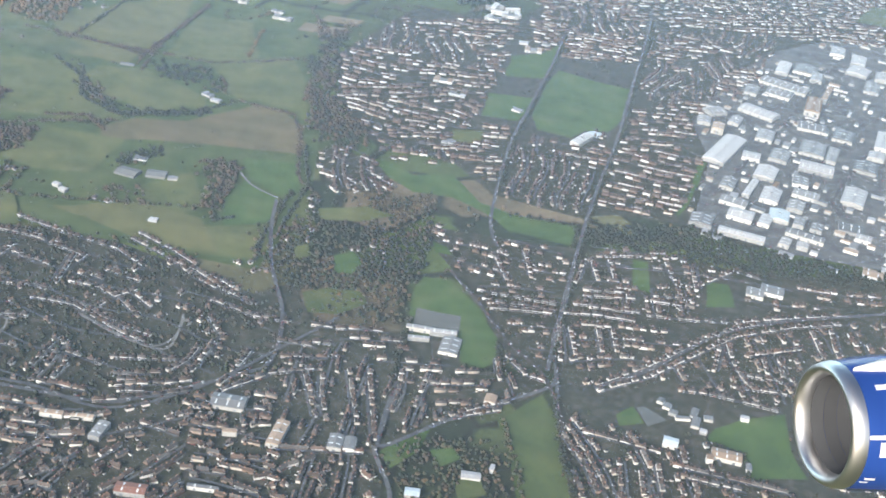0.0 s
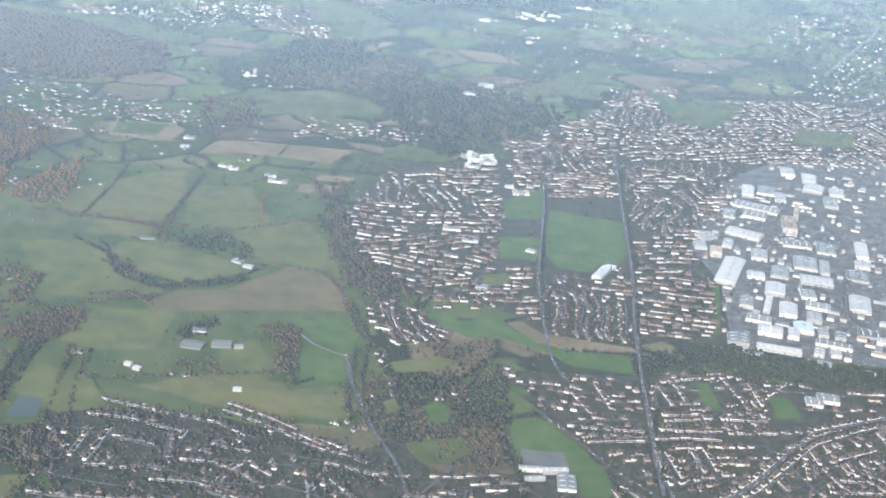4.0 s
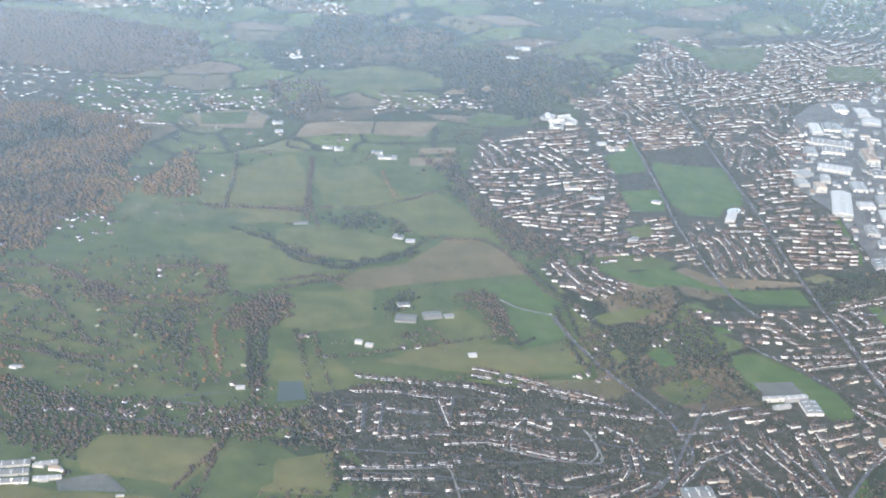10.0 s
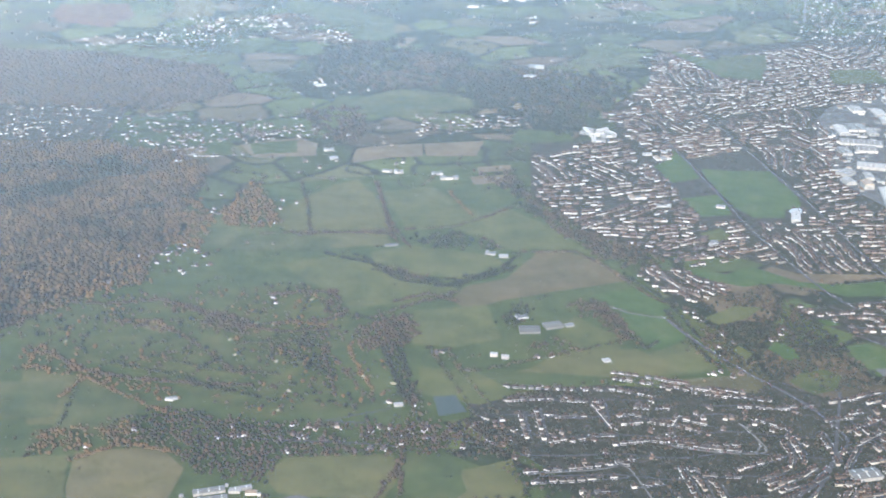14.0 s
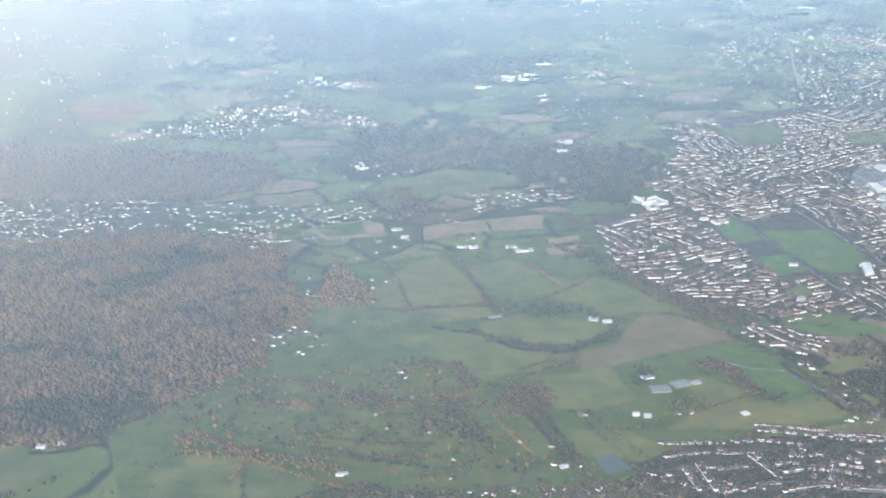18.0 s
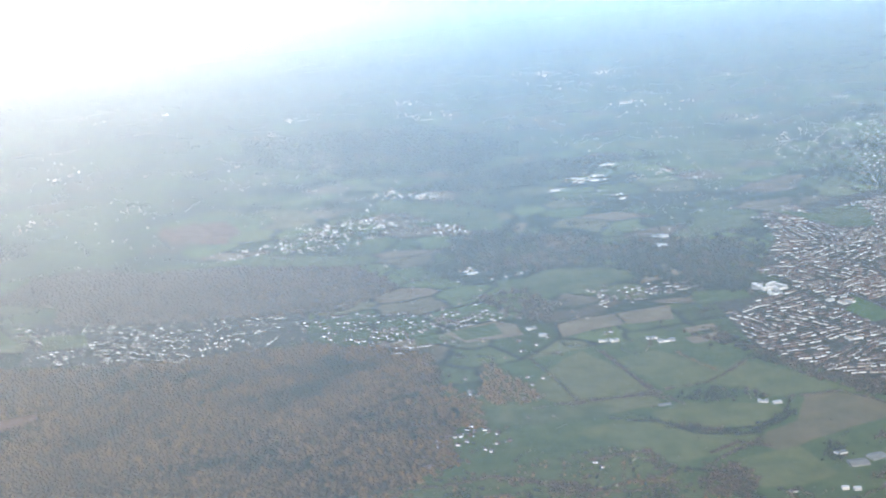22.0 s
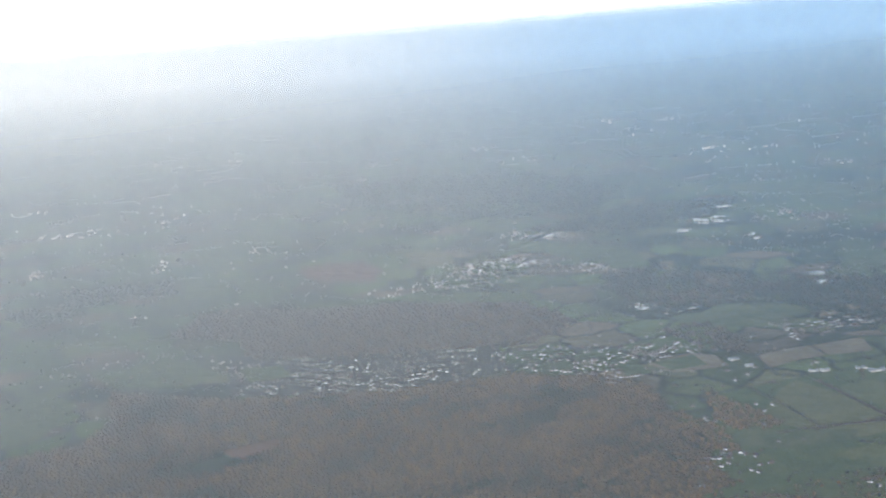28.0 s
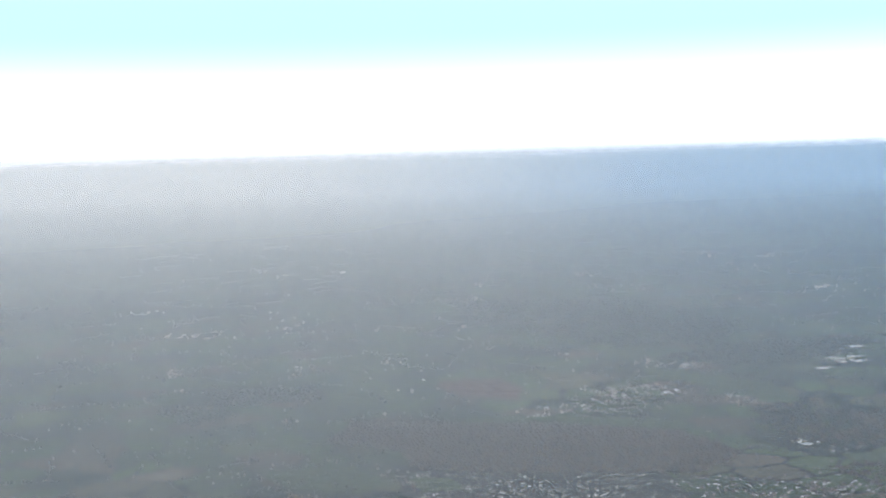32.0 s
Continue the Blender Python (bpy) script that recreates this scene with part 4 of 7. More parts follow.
shed("grey", -59.9, 252.4, 1.0, 1.2, 0.49, -28)
shed("white", -59.0, 252.1, 0.7, 1.7, 0.53, -28)
shed("white", -57.3, 249.8, 2.3, 1.5, 0.5, -15)
shed("glass", -82.7, 264.8, 3.5, 1.0, 0.4, -5)
shed("tan", -7.5, 281.5, 1.5, 3.0, 0.66, -7)
shed("grey", -5.8, 281.0, 1.8, 1.8, 0.59, -7)
shed("tan", -4.1, 281.0, 1.3, 2.5, 0.63, -7)
shed("white", -3.2, 273.1, 1.3, 1.4, 0.66, -16)
shed("grey", -1.8, 272.5, 1.5, 0.8, 0.59, -16)
shed("white", -0.4, 272.2, 1.1, 1.1, 0.63, -16)
shed("white", -3.0, 242.6, 1.4, 1.0, 0.8, -28)
shed("white", 13.5, 267.8, 2.5, 1.8, 0.5, -33)
shed("white", 21.2, 318.9, 2.1, 1.6, 0.5, -28)
shed("white", -198.3, 234.7, 2.0, 1.5, 0.5, -25)
shed("white", -194.6, 234.6, 2.5, 1.2, 0.5, -21)
shed("white", -143.3, 198.8, 1.6, 0.7, 0.4, -25)
shed("white", -153.8, 259.7, 0.9, 0.5, 0.5, -26)
shed("bright", -50.6, 838.1, 8.8, 1.9, 0.8, -7)
shed("bright", -30.0, 833.1, 8.1, 1.7, 0.8, -21)
shed("bright", -69.1, 687.0, 2.7, 0.7, 0.8, 0)
shed("bright", 38.2, 577.7, 4.0, 0.8, 0.7, -14)
shed("bright", 64.5, 596.5, 5.5, 1.2, 0.8, -11)
shed("bright", 98.8, 630.3, 5.5, 1.2, 0.7, -17)
shed("blue", 223.4, 619.0, 4.5, 1.0, 0.8, -36)
shed("bright", 394.2, 777.1, 14.3, 3.0, 0.7, -53)
shed("bright", 279.3, 918.7, 11.4, 2.4, 0.7, -59)
shed("bright", -62.5, 601.1, 1.5, 0.7, 0.6, -33)
shed("white", -68.6, 434.5, 3.3, 1.2, 0.5, -17)
shed("bright", -30.0, 830.6, 5.9, 1.3, 0.6, -20)
shed("bright", -46.9, 833.4, 7.6, 1.6, 0.6, -19)
shed("grey", -15.3, 824.6, 6.8, 1.4, 0.6, -24)
shed("bright", 63.5, 602.0, 4.6, 1.0, 0.7, -30)
shed("bright", 77.9, 600.2, 7.2, 1.5, 0.7, -37)
shed("grey", 97.4, 629.6, 4.8, 1.0, 0.7, -30)
shed("bright", 14.5, 1575.3, 12.6, 2.7, 0.6, -28)
shed("bright", 274.9, 913.6, 11.7, 2.5, 0.6, -54)
shed("bright", -309.3, 1045.3, 10.0, 2.1, 0.6, -9)
shed("bright", -289.6, 887.3, 3.2, 0.7, 0.5, -14)
shed("bright", 27.9, 1094.7, 13.1, 2.8, 0.6, -0)
shed("bright", -207.4, 533.1, 1.3, 0.7, 0.5, 1)
shed("bright", -203.8, 536.1, 1.4, 0.7, 0.5, 23)
shed("bright", -202.0, 622.9, 1.1, 0.7, 0.5, -12)
shed("bright", -225.0, 499.7, 1.0, 0.7, 0.5, -16)
shed("bright", -265.6, 573.2, 1.6, 0.7, 0.5, -7)
shed("bright", 37.7, 574.5, 5.0, 1.0, 0.6, -31)
shed("bright", 109.4, 583.5, 2.2, 0.7, 0.7, -6)
shed("white", 22.3, 441.5, 5.0, 3.8, 0.6, -21)
shed("white", 14.8, 426.0, 3.8, 2.2, 0.6, -42)
shed("white", -70.3, 433.5, 3.3, 2.0, 0.5, -13)
shed("white", -70.3, 324.1, 1.0, 1.5, 0.66, -27)
shed("grey", -69.4, 323.4, 1.1, 0.9, 0.59, -27)
shed("white", -68.4, 323.0, 0.8, 1.3, 0.63, -27)
shed("bright", 408.6, 1221.1, 9.4, 2.0, 0.6, -20)
shed("bright", 109.6, 974.2, 11.2, 2.4, 0.6, -27)
shed("bright", 485.7, 1181.3, 5.2, 1.1, 0.6, -45)


FAR = []


def far_cluster(x, y, wide, deep, count):
    """Pale walls and roofs of a distant hamlet, works or glasshouse group."""
    big = min(3.2, max(1.0, y / 480))
    for i in range(int(count * 0.8 + 0.5)):
        a, b = rng.uniform(-1, 1), rng.uniform(-1, 1)
        FAR.append((x + wide * a, y + deep * b, rng.uniform(-0.3, 0.3), big * rng.choice([0.7, 1.0, 1.6, 2.6], p=[0.45, 0.3, 0.17, 0.08]), big * rng.uniform(0.4, 0.7), min(big, 2.4) * rng.uniform(0.5, 0.75)))


far_cluster(-24, 826, 17, 9, 14)
far_cluster(22, 1596, 25, 31, 8)
far_cluster(-55, 1743, 36, 79, 14)
far_cluster(-132, 1791, 87, 192, 16)
far_cluster(-94, 1366, 77, 78, 12)
far_cluster(-255, 1715, 55, 46, 10)
far_cluster(29, 1104, 22, 26, 14)
far_cluster(-25, 1000, 25, 21, 10)
far_cluster(145, 1137, 23, 28, 10)
far_cluster(120, 1008, 25, 36, 14)
far_cluster(377, 1269, 27, 59, 20)
far_cluster(318, 1113, 22, 46, 8)
far_cluster(275, 917, 17, 8, 12)
far_cluster(298, 874, 21, 7, 6)
far_cluster(411, 1209, 17, 20, 6)
far_cluster(64, 599, 12, 14, 30)
far_cluster(112, 588, 5, 10, 10)
far_cluster(100, 631, 4, 4, 4)
far_cluster(39, 576, 5, 3, 5)
far_cluster(-308, 1052, 20, 8, 8)
far_cluster(-291, 895, 8, 15, 8)
far_cluster(-261, 867, 21, 36, 14)
far_cluster(-195, 913, 8, 7, 4)
far_cluster(-210, 894, 4, 9, 4)
far_cluster(-308, 736, 8, 17, 12)
far_cluster(-310, 673, 9, 7, 6)
far_cluster(-176, 710, 6, 14, 8)
far_cluster(-238, 702, 8, 18, 10)
far_cluster(-281, 628, 5, 5, 5)
far_cluster(-139, 539, 18, 11, 30)
far_cluster(-98, 561, 11, 24, 35)
far_cluster(-69, 562, 6, 14, 24)
far_cluster(-43, 636, 11, 14, 14)
far_cluster(-23, 615, 10, 10, 12)
far_cluster(-45, 520, 11, 12, 24)
far_cluster(181, 705, 5, 7, 4)
far_cluster(280, 740, 11, 16, 8)
far_cluster(334, 1996, 155, 180, 20)
far_cluster(483, 1962, 70, 85, 8)
far_cluster(476, 1167, 6, 13, 3)
far_cluster(464, 1028, 7, 15, 4)
far_cluster(-92, 831, 7, 12, 4)
far_cluster(-96, 735, 11, 9, 6)
far_cluster(-70, 689, 3, 4, 3)
far_cluster(56, 532, 4, 8, 6)
far_cluster(-70, 437, 3, 6, 8)
far_cluster(-205, 537, 4, 6, 5)
far_cluster(-265, 573, 2, 4, 3)


def far_buildings():
    q = np.array(FAR)
    wall, top = arrays(box_bm(1, 1, 1)), arrays(prism_bm(1, 1, 0.4, 1.0, 0.03))
    ob = joined("far_buildings", [(*stamp(wall, q[:, :2], q[:, 2], q[:, 3:6]), 0), (*stamp(top, q[:, :2], q[:, 2], q[:, 3:6]), 1)], [WALLS, FAR_ROOFS])
    tagged(ob, "far white and tile-roofed buildings among hazy fields", "buildings", kind="stuff")


far_buildings()


def dome(x, y):
    """An air-supported sports hall."""
    bm = bmesh.new()
    bmesh.ops.create_uvsphere(bm, u_segments=24, v_segments=12, radius=1)
    bmesh.ops.delete(bm, geom=[v for v in bm.verts if v.co.z < -0.01], context="VERTS")
    for v in bm.verts:
        v.co = Vector((v.co.x * 2.2, v.co.y * 1.5, v.co.z * 0.9))
    for f in bm.faces:
        f.smooth = True
    ob = part("air_dome", bm, SHED_ROOF["blue"])
    ob.location = (x, y, 0)
    tagged(ob, "pale blue inflated dome beside a white sports hall", "dome")


dome(32.3, 259.1)


def small_units():
    """Workshops and units packed between the larger sheds of the industrial estate."""
    yard = ((48, 216), (60, 262), (60, 288), (88, 330), (122, 372), (150, 372), (118, 214), (76, 204))
    made, tries = 0, 0
    while made < 230 and tries < 12000:
        tries += 1
        x, y = rng.uniform(48, 150), rng.uniform(204, 372)
        w, d, h = rng.choice([1.0, 1.5, 2.2, 3.0]), rng.choice([0.8, 1.1, 1.6]), rng.uniform(0.4, 0.75)
        q = np.array([(x, y)])
        if not inside(q, yard)[0] or any(math.dist((x, y), (a, b)) < 0.36 * w + 0.70 * c for a, b, c in SHEDS) or any(to_line(q, line)[0] < w * 0.5 + 0.3 for k, line in ROADS):
            continue
        SHEDS.append((x, y, 0.5 * math.hypot(w, d)))
        thing = new("workshop")
        thing.matrix_basis = pose(x, y, 0, 0, 0, -24 + rng.choice([0, 90]))
        tone = rng.choice(["white", "white", "grey", "grey", "grey", "tan"])
        tagged(thing, "small workshop, " + SHED_WORDS[tone], "building", "buildings of the estate")
        part("wall", box_bm(w, d, h), CLAD, thing)
        part("roof", prism_bm(w, d, 0.09, h, 0.03), SHED_ROOF[tone], thing)
        made += 1


small_units()

# ---- houses ----
HOUSE = {"semi": (1.18, 0.68, 0.46, 0.28, 0.34), "terrace": (1.75, 0.64, 0.48, 0.27, 0.0), "detached": (0.86, 0.72, 0.46, 0.32, 0.25)}
NAMES = {"semi": "semi_detached_house", "terrace": "terraced_house", "detached": "detached_house"}
WORDS = {"semi": "pair of pale semi-detached houses under a hipped tiled roof", "terrace": "block of terraced houses with light walls, tiled roof", "detached": "detached house with light walls and brown tiled roof among trees"}


def house_parts(kind):
    """(name, bmesh, material) of one house."""
    w, d, h, r, hip = HOUSE[kind]
    yield "wall", box_bm(w, d, h), WALL
    yield "roof", prism_bm(w, d, r, h, 0.05, hip), ROOF
    if kind == "detached":
        yield "wing", box_bm(0.36, 0.38, h * 0.95, w * 0.22, -d / 2 - 0.17), WALL
        yield "wing_roof", prism_bm(0.42, 0.36, 0.18, h * 0.95, 0.04, 0.0, x=w * 0.22, y=-d / 2 - 0.15, turn=math.pi / 2), ROOF
    if kind == "semi":
        for s in (-1, 1):
            yield "bay", box_bm(0.28, 0.10, h * 0.9, s * w * 0.3, -d / 2 - 0.05), WALL
    for t in ([-0.5, 0.5] if kind == "terrace" else [0.0]):
        yield "chimney", box_bm(0.14, 0.12, 0.28, t, 0.08, h + r * 0.75), CHIMNEY


def house_windows(kind):
    w, d, h, r, hip = HOUSE[kind]
    k = {"semi": 4, "terrace": 6, "detached": 2}[kind]
    for i in range(k):
        t = (i + 0.5) / k * w - w / 2
        if kind == "detached" and t > 0:
            continue
        yield "window", box_bm(0.14, 0.02, 0.12, t, -d / 2 - 0.112 if kind == "semi" and i in (0, 3) else -d / 2 - 0.006, h * 0.62), GLASS
    for t in {"semi": (-0.12, 0.12), "terrace": (-0.66, -0.22, 0.22, 0.66), "detached": (-0.2,)}[kind]:
        yield "door", box_bm(0.09, 0.02, 0.2, t, -d / 2 - 0.006), DOOR


def templates(kind):
    out = []
    for name, bm, mat in house_parts(kind):
        slot = 1 if "roof" in name else 2 if name == "chimney" else 0
        out.append((*arrays(bm), slot))
    return out


PLACED = {"semi": [], "terrace": [], "detached": []}
TAKEN = {}
ESTATES = []


def free_spots(p, size):
    """Keeps the points that overlap no earlier house."""
    keep = []
    for i, (x, y) in enumerate(p):
        key = (int(x // 2), int(y // 2))
        near = [q for a in (-1, 0, 1) for b in (-1, 0, 1) for q in TAKEN.get((key[0] + a, key[1] + b), ())]
        if all((x - q[0]) ** 2 + (y - q[1]) ** 2 > (0.5 * (size + q[2])) ** 2 for q in near):
            TAKEN.setdefault(key, []).append((x, y, size))
            keep.append(i)
    return np.array(keep, int)


def clear_of(p, gap, fields=True):
    ok = np.ones(len(p), bool)
    for q in FIELDS if fields else ():
        ok &= ~inside(p, q)
    for w, line in ROADS:
        ok &= to_line(p, line) > w / 2 + gap
    for x, y, r in SHEDS:
        ok &= np.hypot(p[:, 0] - x, p[:, 1] - y) > r + gap * 0.7
    return ok


FRONTED = set()


def settle(kind, p, ang, fronted=False):
    w = HOUSE[kind][0]
    i = free_spots(p, min(w, 1.6) * 0.93)
    if fronted:
        FRONTED.update((x, y) for x, y in p[i])
    PLACED[kind] += [(x, y, a) for (x, y), a in zip(p[i], ang[i])]


def row(kind, *pts):
    """Houses side by side along a street."""
    w = HOUSE[kind][0]
    p, ang, left = [], [], 0.0
    for a, b in zip(pts, pts[1:]):
        d = math.dist(a, b)
        t = left
        while t < d:
            p.append((a[0] + (b[0] - a[0]) * t / d, a[1] + (b[1] - a[1]) * t / d))
            th = math.atan2(b[1] - a[1], b[0] - a[0])
            ang.append(th if math.cos(th) > 0 else th + math.pi)
            t += w * (rng.choice([1.02, 1.3]) if kind == "terrace" else rng.choice([1.2, 1.5, 2.2], p=[0.5, 0.32, 0.18]))
        left = t - d
        u = np.array((b[0] - a[0], b[1] - a[1])) / d
        side = np.array((u[1], -u[0])) * (0.8 if u[0] > 0 else -0.8)
        STREETS.append((np.array(a) + side, np.array(b) + side))
    settle(kind, np.array(p), np.array(ang) + rng.normal(0, 0.03, len(p)), pts[0][1] < 210)


# back to back over the gardens, front to front over the street
GAPS = {"semi": (4.0, 2.2), "terrace": (3.4, 2.0), "detached": (4.6, 2.3)}


def estate(kind, density, turn, *pts):
    """Quarters of streets at different angles over an area, houses back to back, with gaps."""
    poly = np.array(pts)
    mid_y = poly[:, 1].mean()
    far = mid_y > 480
    big = 1.0 if not far else min(4.0, mid_y / 300)
    lo, hi = poly.min(0), poly.max(0)
    cell = (30.0 if kind == "detached" else 19.0) * big
    k = max(1, int((hi - lo).prod() / cell ** 2 + 0.5))
    seeds = lo + rng.random((k, 2)) * (hi - lo)
    turns = np.array([0.0] + list(rng.choice([0, 0, 0, 0, 90, 90, 12, -12], k - 1))) + rng.normal(0, 5, k)
    all_p, all_a = [], []
    for c in range(k):
        th = radians(turn + turns[c])
        u, n = np.array([math.cos(th), math.sin(th)]), np.array([-math.sin(th), math.cos(th)])
        a, b = (poly - seeds[c]) @ u, (poly - seeds[c]) @ n
        reach = 1.25 * cell
        a0, a1, b0, b1 = max(a.min(), -reach), min(a.max(), reach), max(b.min(), -reach), min(b.max(), reach)
        rows, s, side = [], b0, 0
        while s < b1:
            rows.append((s, side))
            s += (GAPS[kind][1] if side else GAPS[kind][0]) * big * rng.uniform(0.85, 1.2)
            side = 1 - side
        p, ang = [], []
        for s, side in rows:
            t, phase = a0 + rng.uniform(0, 1), rng.uniform(0, 9)
            while t < a1:
                bend = 3.0 * noise.noise(Vector((t * 0.06, s * 0.03, turn)))
                slope = (3.0 * noise.noise(Vector((t * 0.06 + 0.06, s * 0.03, turn))) - bend)
                p.append(seeds[c] + u * t + n * (s + bend + rng.normal(0, 1.0 if kind == "detached" else 0.14)))
                ang.append(th + slope + (math.pi if side else 0) + rng.normal(0, 0.05))
                t += HOUSE[kind][0] * rng.choice([1.03, 1.2, 1.6, 2.2], p=[0.42, 0.25, 0.18, 0.15]) * big * (1.4 if kind == "detached" else 1.0)
        if not p:
            continue
        p, ang = np.array(p), np.array(ang)
        own = np.argmin(np.hypot(p[:, None, 0] - seeds[None, :, 0], p[:, None, 1] - seeds[None, :, 1]), 1) == c
        all_p.append(p[own])
        all_a.append(ang[own])
        for (s, side), (s2, side2) in zip(rows, rows[1:]):
            if side and not far:
                mid = (s + s2) / 2
                t = np.arange(a0, a1, 1.5)
                bend = np.array([3.0 * noise.noise(Vector((x * 0.06, mid * 0.03, turn))) for x in t])
                line = seeds[c] + u * t[:, None] + n * (mid + bend)[:, None]
                ok = inside(line, pts) & (np.argmin(np.hypot(line[:, None, 0] - seeds[None, :, 0], line[:, None, 1] - seeds[None, :, 1]), 1) == c)
                for q in FIELDS:
                    ok &= ~inside(line, q)
                STREETS.extend((line[i], line[i + 1]) for i in range(len(line) - 1) if ok[i] and ok[i + 1])
    ESTATES.append(pts)
    p, ang = np.concatenate(all_p), np.concatenate(all_a)
    ok = inside(p, pts)
    p, ang = p[ok], ang[ok]
    lump = np.array([noise.noise(Vector((x * 0.16, y * 0.16, 9.0))) for x, y in p])
    share = density if kind == "detached" else density * 1.1 + (0.5 if mid_y < 146 else 0.0) if mid_y < 212 else density + 0.1
    ok = rng.random(len(p)) < share * (1.0 + 0.9 * lump) * (1.0 if not far else 0.5)
    p, ang = p[ok], ang[ok]
    ok = clear_of(p, 0.5)
    settle(kind, p[ok], ang[ok])


row("terrace", (-57.2, 138.3), (-54.1, 138.1), (-49.2, 137.4))
row("terrace", (-47.8, 135.7), (-43.6, 137.2), (-39.8, 138.8), (-36.3, 140.2))
row("terrace", (-47.3, 142.4), (-41.3, 144.1))
row("terrace", (-46.6, 139.9), (-39.7, 141.7), (-36.2, 143.3))
row("terrace", (-19.6, 162.8), (-15.8, 162.7), (-11.1, 163.5), (-7.2, 163.5))
row("terrace", (55.1, 170.7), (64.3, 174.6))
row("terrace", (23.0, 177.1), (29.1, 177.6), (35.2, 177.2))
row("terrace", (27.3, 183.9), (36.9, 185.1))
row("terrace", (28.2, 180.1), (37.0, 180.3))
row("terrace", (40.0, 184.9), (46.8, 184.6))
row("terrace", (-54.5, 115.5), (-50.3, 116.6), (-46.7, 116.1))
row("terrace", (-57.4, 128.9), (-54.5, 128.9), (-51.6, 128.6))
row("terrace", (-55.3, 132.0), (-52.0, 132.1))
row("terrace", (-50.5, 131.3), (-47.4, 132.0))
row("terrace", (-58.5, 125.5), (-54.5, 126.6))
row("terrace", (-31.5, 123.6), (-26.0, 123.5))
row("terrace", (-25.2, 127.0), (-21.2, 127.5))
row("terrace", (-20.2, 130.4), (-14.5, 131.0), (-8.0, 131.8))
row("terrace", (39.0, 138.0), (47.3, 136.6), (55.5, 135.0))
row("terrace", (25.6, 143.2), (29.9, 142.4), (35.9, 140.9))
row("terrace", (-23.1, 152.8), (-16.4, 153.9))
row("terrace", (-24.3, 157.0), (-18.6, 156.6))
row("terrace", (-39.5, 131.8), (-34.1, 130.3))
row("terrace", (-31.6, 140.6), (-30.3, 142.4), (-25.1, 147.1))
row("terrace", (27.4, 186.0), (34.9, 186.8))
row("terrace", (9.8, 175.4), (16.8, 176.1), (21.4, 176.1))
row("semi", (-58.7, 139.0), (-57.8, 143.7), (-57.6, 149.2))
row("semi", (-39.9, 145.4), (-37.9, 148.2), (-37.2, 152.3))
row("semi", (-36.5, 146.2), (-35.5, 151.1), (-35.1, 155.3))
row("semi", (-31.5, 143.6), (-30.4, 146.8), (-29.0, 152.6))
row("semi", (-57.2, 146.9), (-50.2, 144.6))
row("semi", (-48.6, 177.7), (-42.9, 175.1), (-36.6, 169.9), (-31.0, 166.7))
row("semi", (-73.2, 172.2), (-68.2, 170.9))
row("semi", (-64.8, 165.7), (-64.9, 174.4))
row("semi", (-61.7, 169.3), (-58.3, 169.6))
row("semi", (-57.4, 171.4), (-51.2, 169.1))
row("semi", (-73.6, 163.4), (-68.0, 163.9), (-65.4, 163.3))
row("semi", (-56.6, 158.6), (-54.0, 163.7), (-51.4, 166.2))
row("semi", (-70.1, 154.5), (-65.5, 154.7))
row("semi", (-22.7, 148.5), (-18.5, 150.2))
row("semi", (-16.3, 148.7), (-15.7, 144.1), (-14.2, 138.5))
row("semi", (-12.3, 150.9), (-11.0, 145.1), (-9.5, 138.3))
row("semi", (-9.2, 151.6), (-7.7, 142.9), (-6.2, 133.7))
row("semi", (-4.1, 152.7), (-4.1, 146.6), (-4.9, 141.8))
row("semi", (0.0, 152.8), (-0.9, 147.3), (-1.2, 144.0))
row("semi", (-19.3, 149.3), (-17.8, 145.1), (-15.7, 138.1))
row("semi", (-54.9, 122.5), (-52.6, 124.8))
row("semi", (-49.1, 121.8), (-47.5, 124.0))
row("semi", (-51.0, 118.5), (-48.2, 121.4))
row("semi", (8.6, 178.3), (11.7, 177.5), (16.8, 177.5), (21.4, 177.3))
row("semi", (7.5, 181.0), (12.7, 180.3), (21.5, 179.6))
row("semi", (38.5, 179.9), (46.8, 180.2), (54.2, 181.2), (65.4, 185.4))
row("semi", (40.2, 187.1), (46.7, 187.7))
row("semi", (25.2, 188.5), (26.8, 195.7))
row("semi", (25.1, 180.5), (33.5, 181.5))
row("semi", (51.9, 173.0), (52.0, 166.9), (52.7, 164.1))
row("semi", (49.9, 171.6), (47.9, 164.4))
row("semi", (57.6, 171.3), (57.5, 166.2))
row("semi", (60.4, 171.9), (60.1, 165.9))
row("semi", (41.7, 157.8), (46.8, 157.7), (52.3, 156.6), (58.1, 155.4))
row("semi", (51.0, 160.8), (60.5, 160.5))
row("semi", (52.8, 164.5), (61.2, 163.9))
row("semi", (39.6, 135.7), (48.6, 134.3))
row("semi", (30.0, 137.1), (29.9, 129.6))
row("semi", (33.2, 135.2), (33.2, 130.2))
row("semi", (35.9, 137.0), (36.1, 130.8))
row("semi", (22.0, 141.5), (25.2, 134.9), (26.6, 129.0))
row("semi", (11.2, 159.3), (11.7, 155.1))
row("semi", (13.0, 160.6), (15.9, 156.4), (19.1, 155.4))
row("semi", (21.8, 172.2), (21.8, 161.8))
row("semi", (23.8, 171.7), (24.5, 163.7))
row("semi", (28.8, 172.0), (29.2, 164.8))
row("semi", (31.4, 172.6), (31.7, 167.1))
row("semi", (10.3, 193.1), (12.6, 184.9))
row("semi", (15.8, 196.8), (16.9, 188.0))
row("semi", (68.4, 179.5), (68.8, 172.5))
row("semi", (72.1, 182.2), (71.4, 174.8))
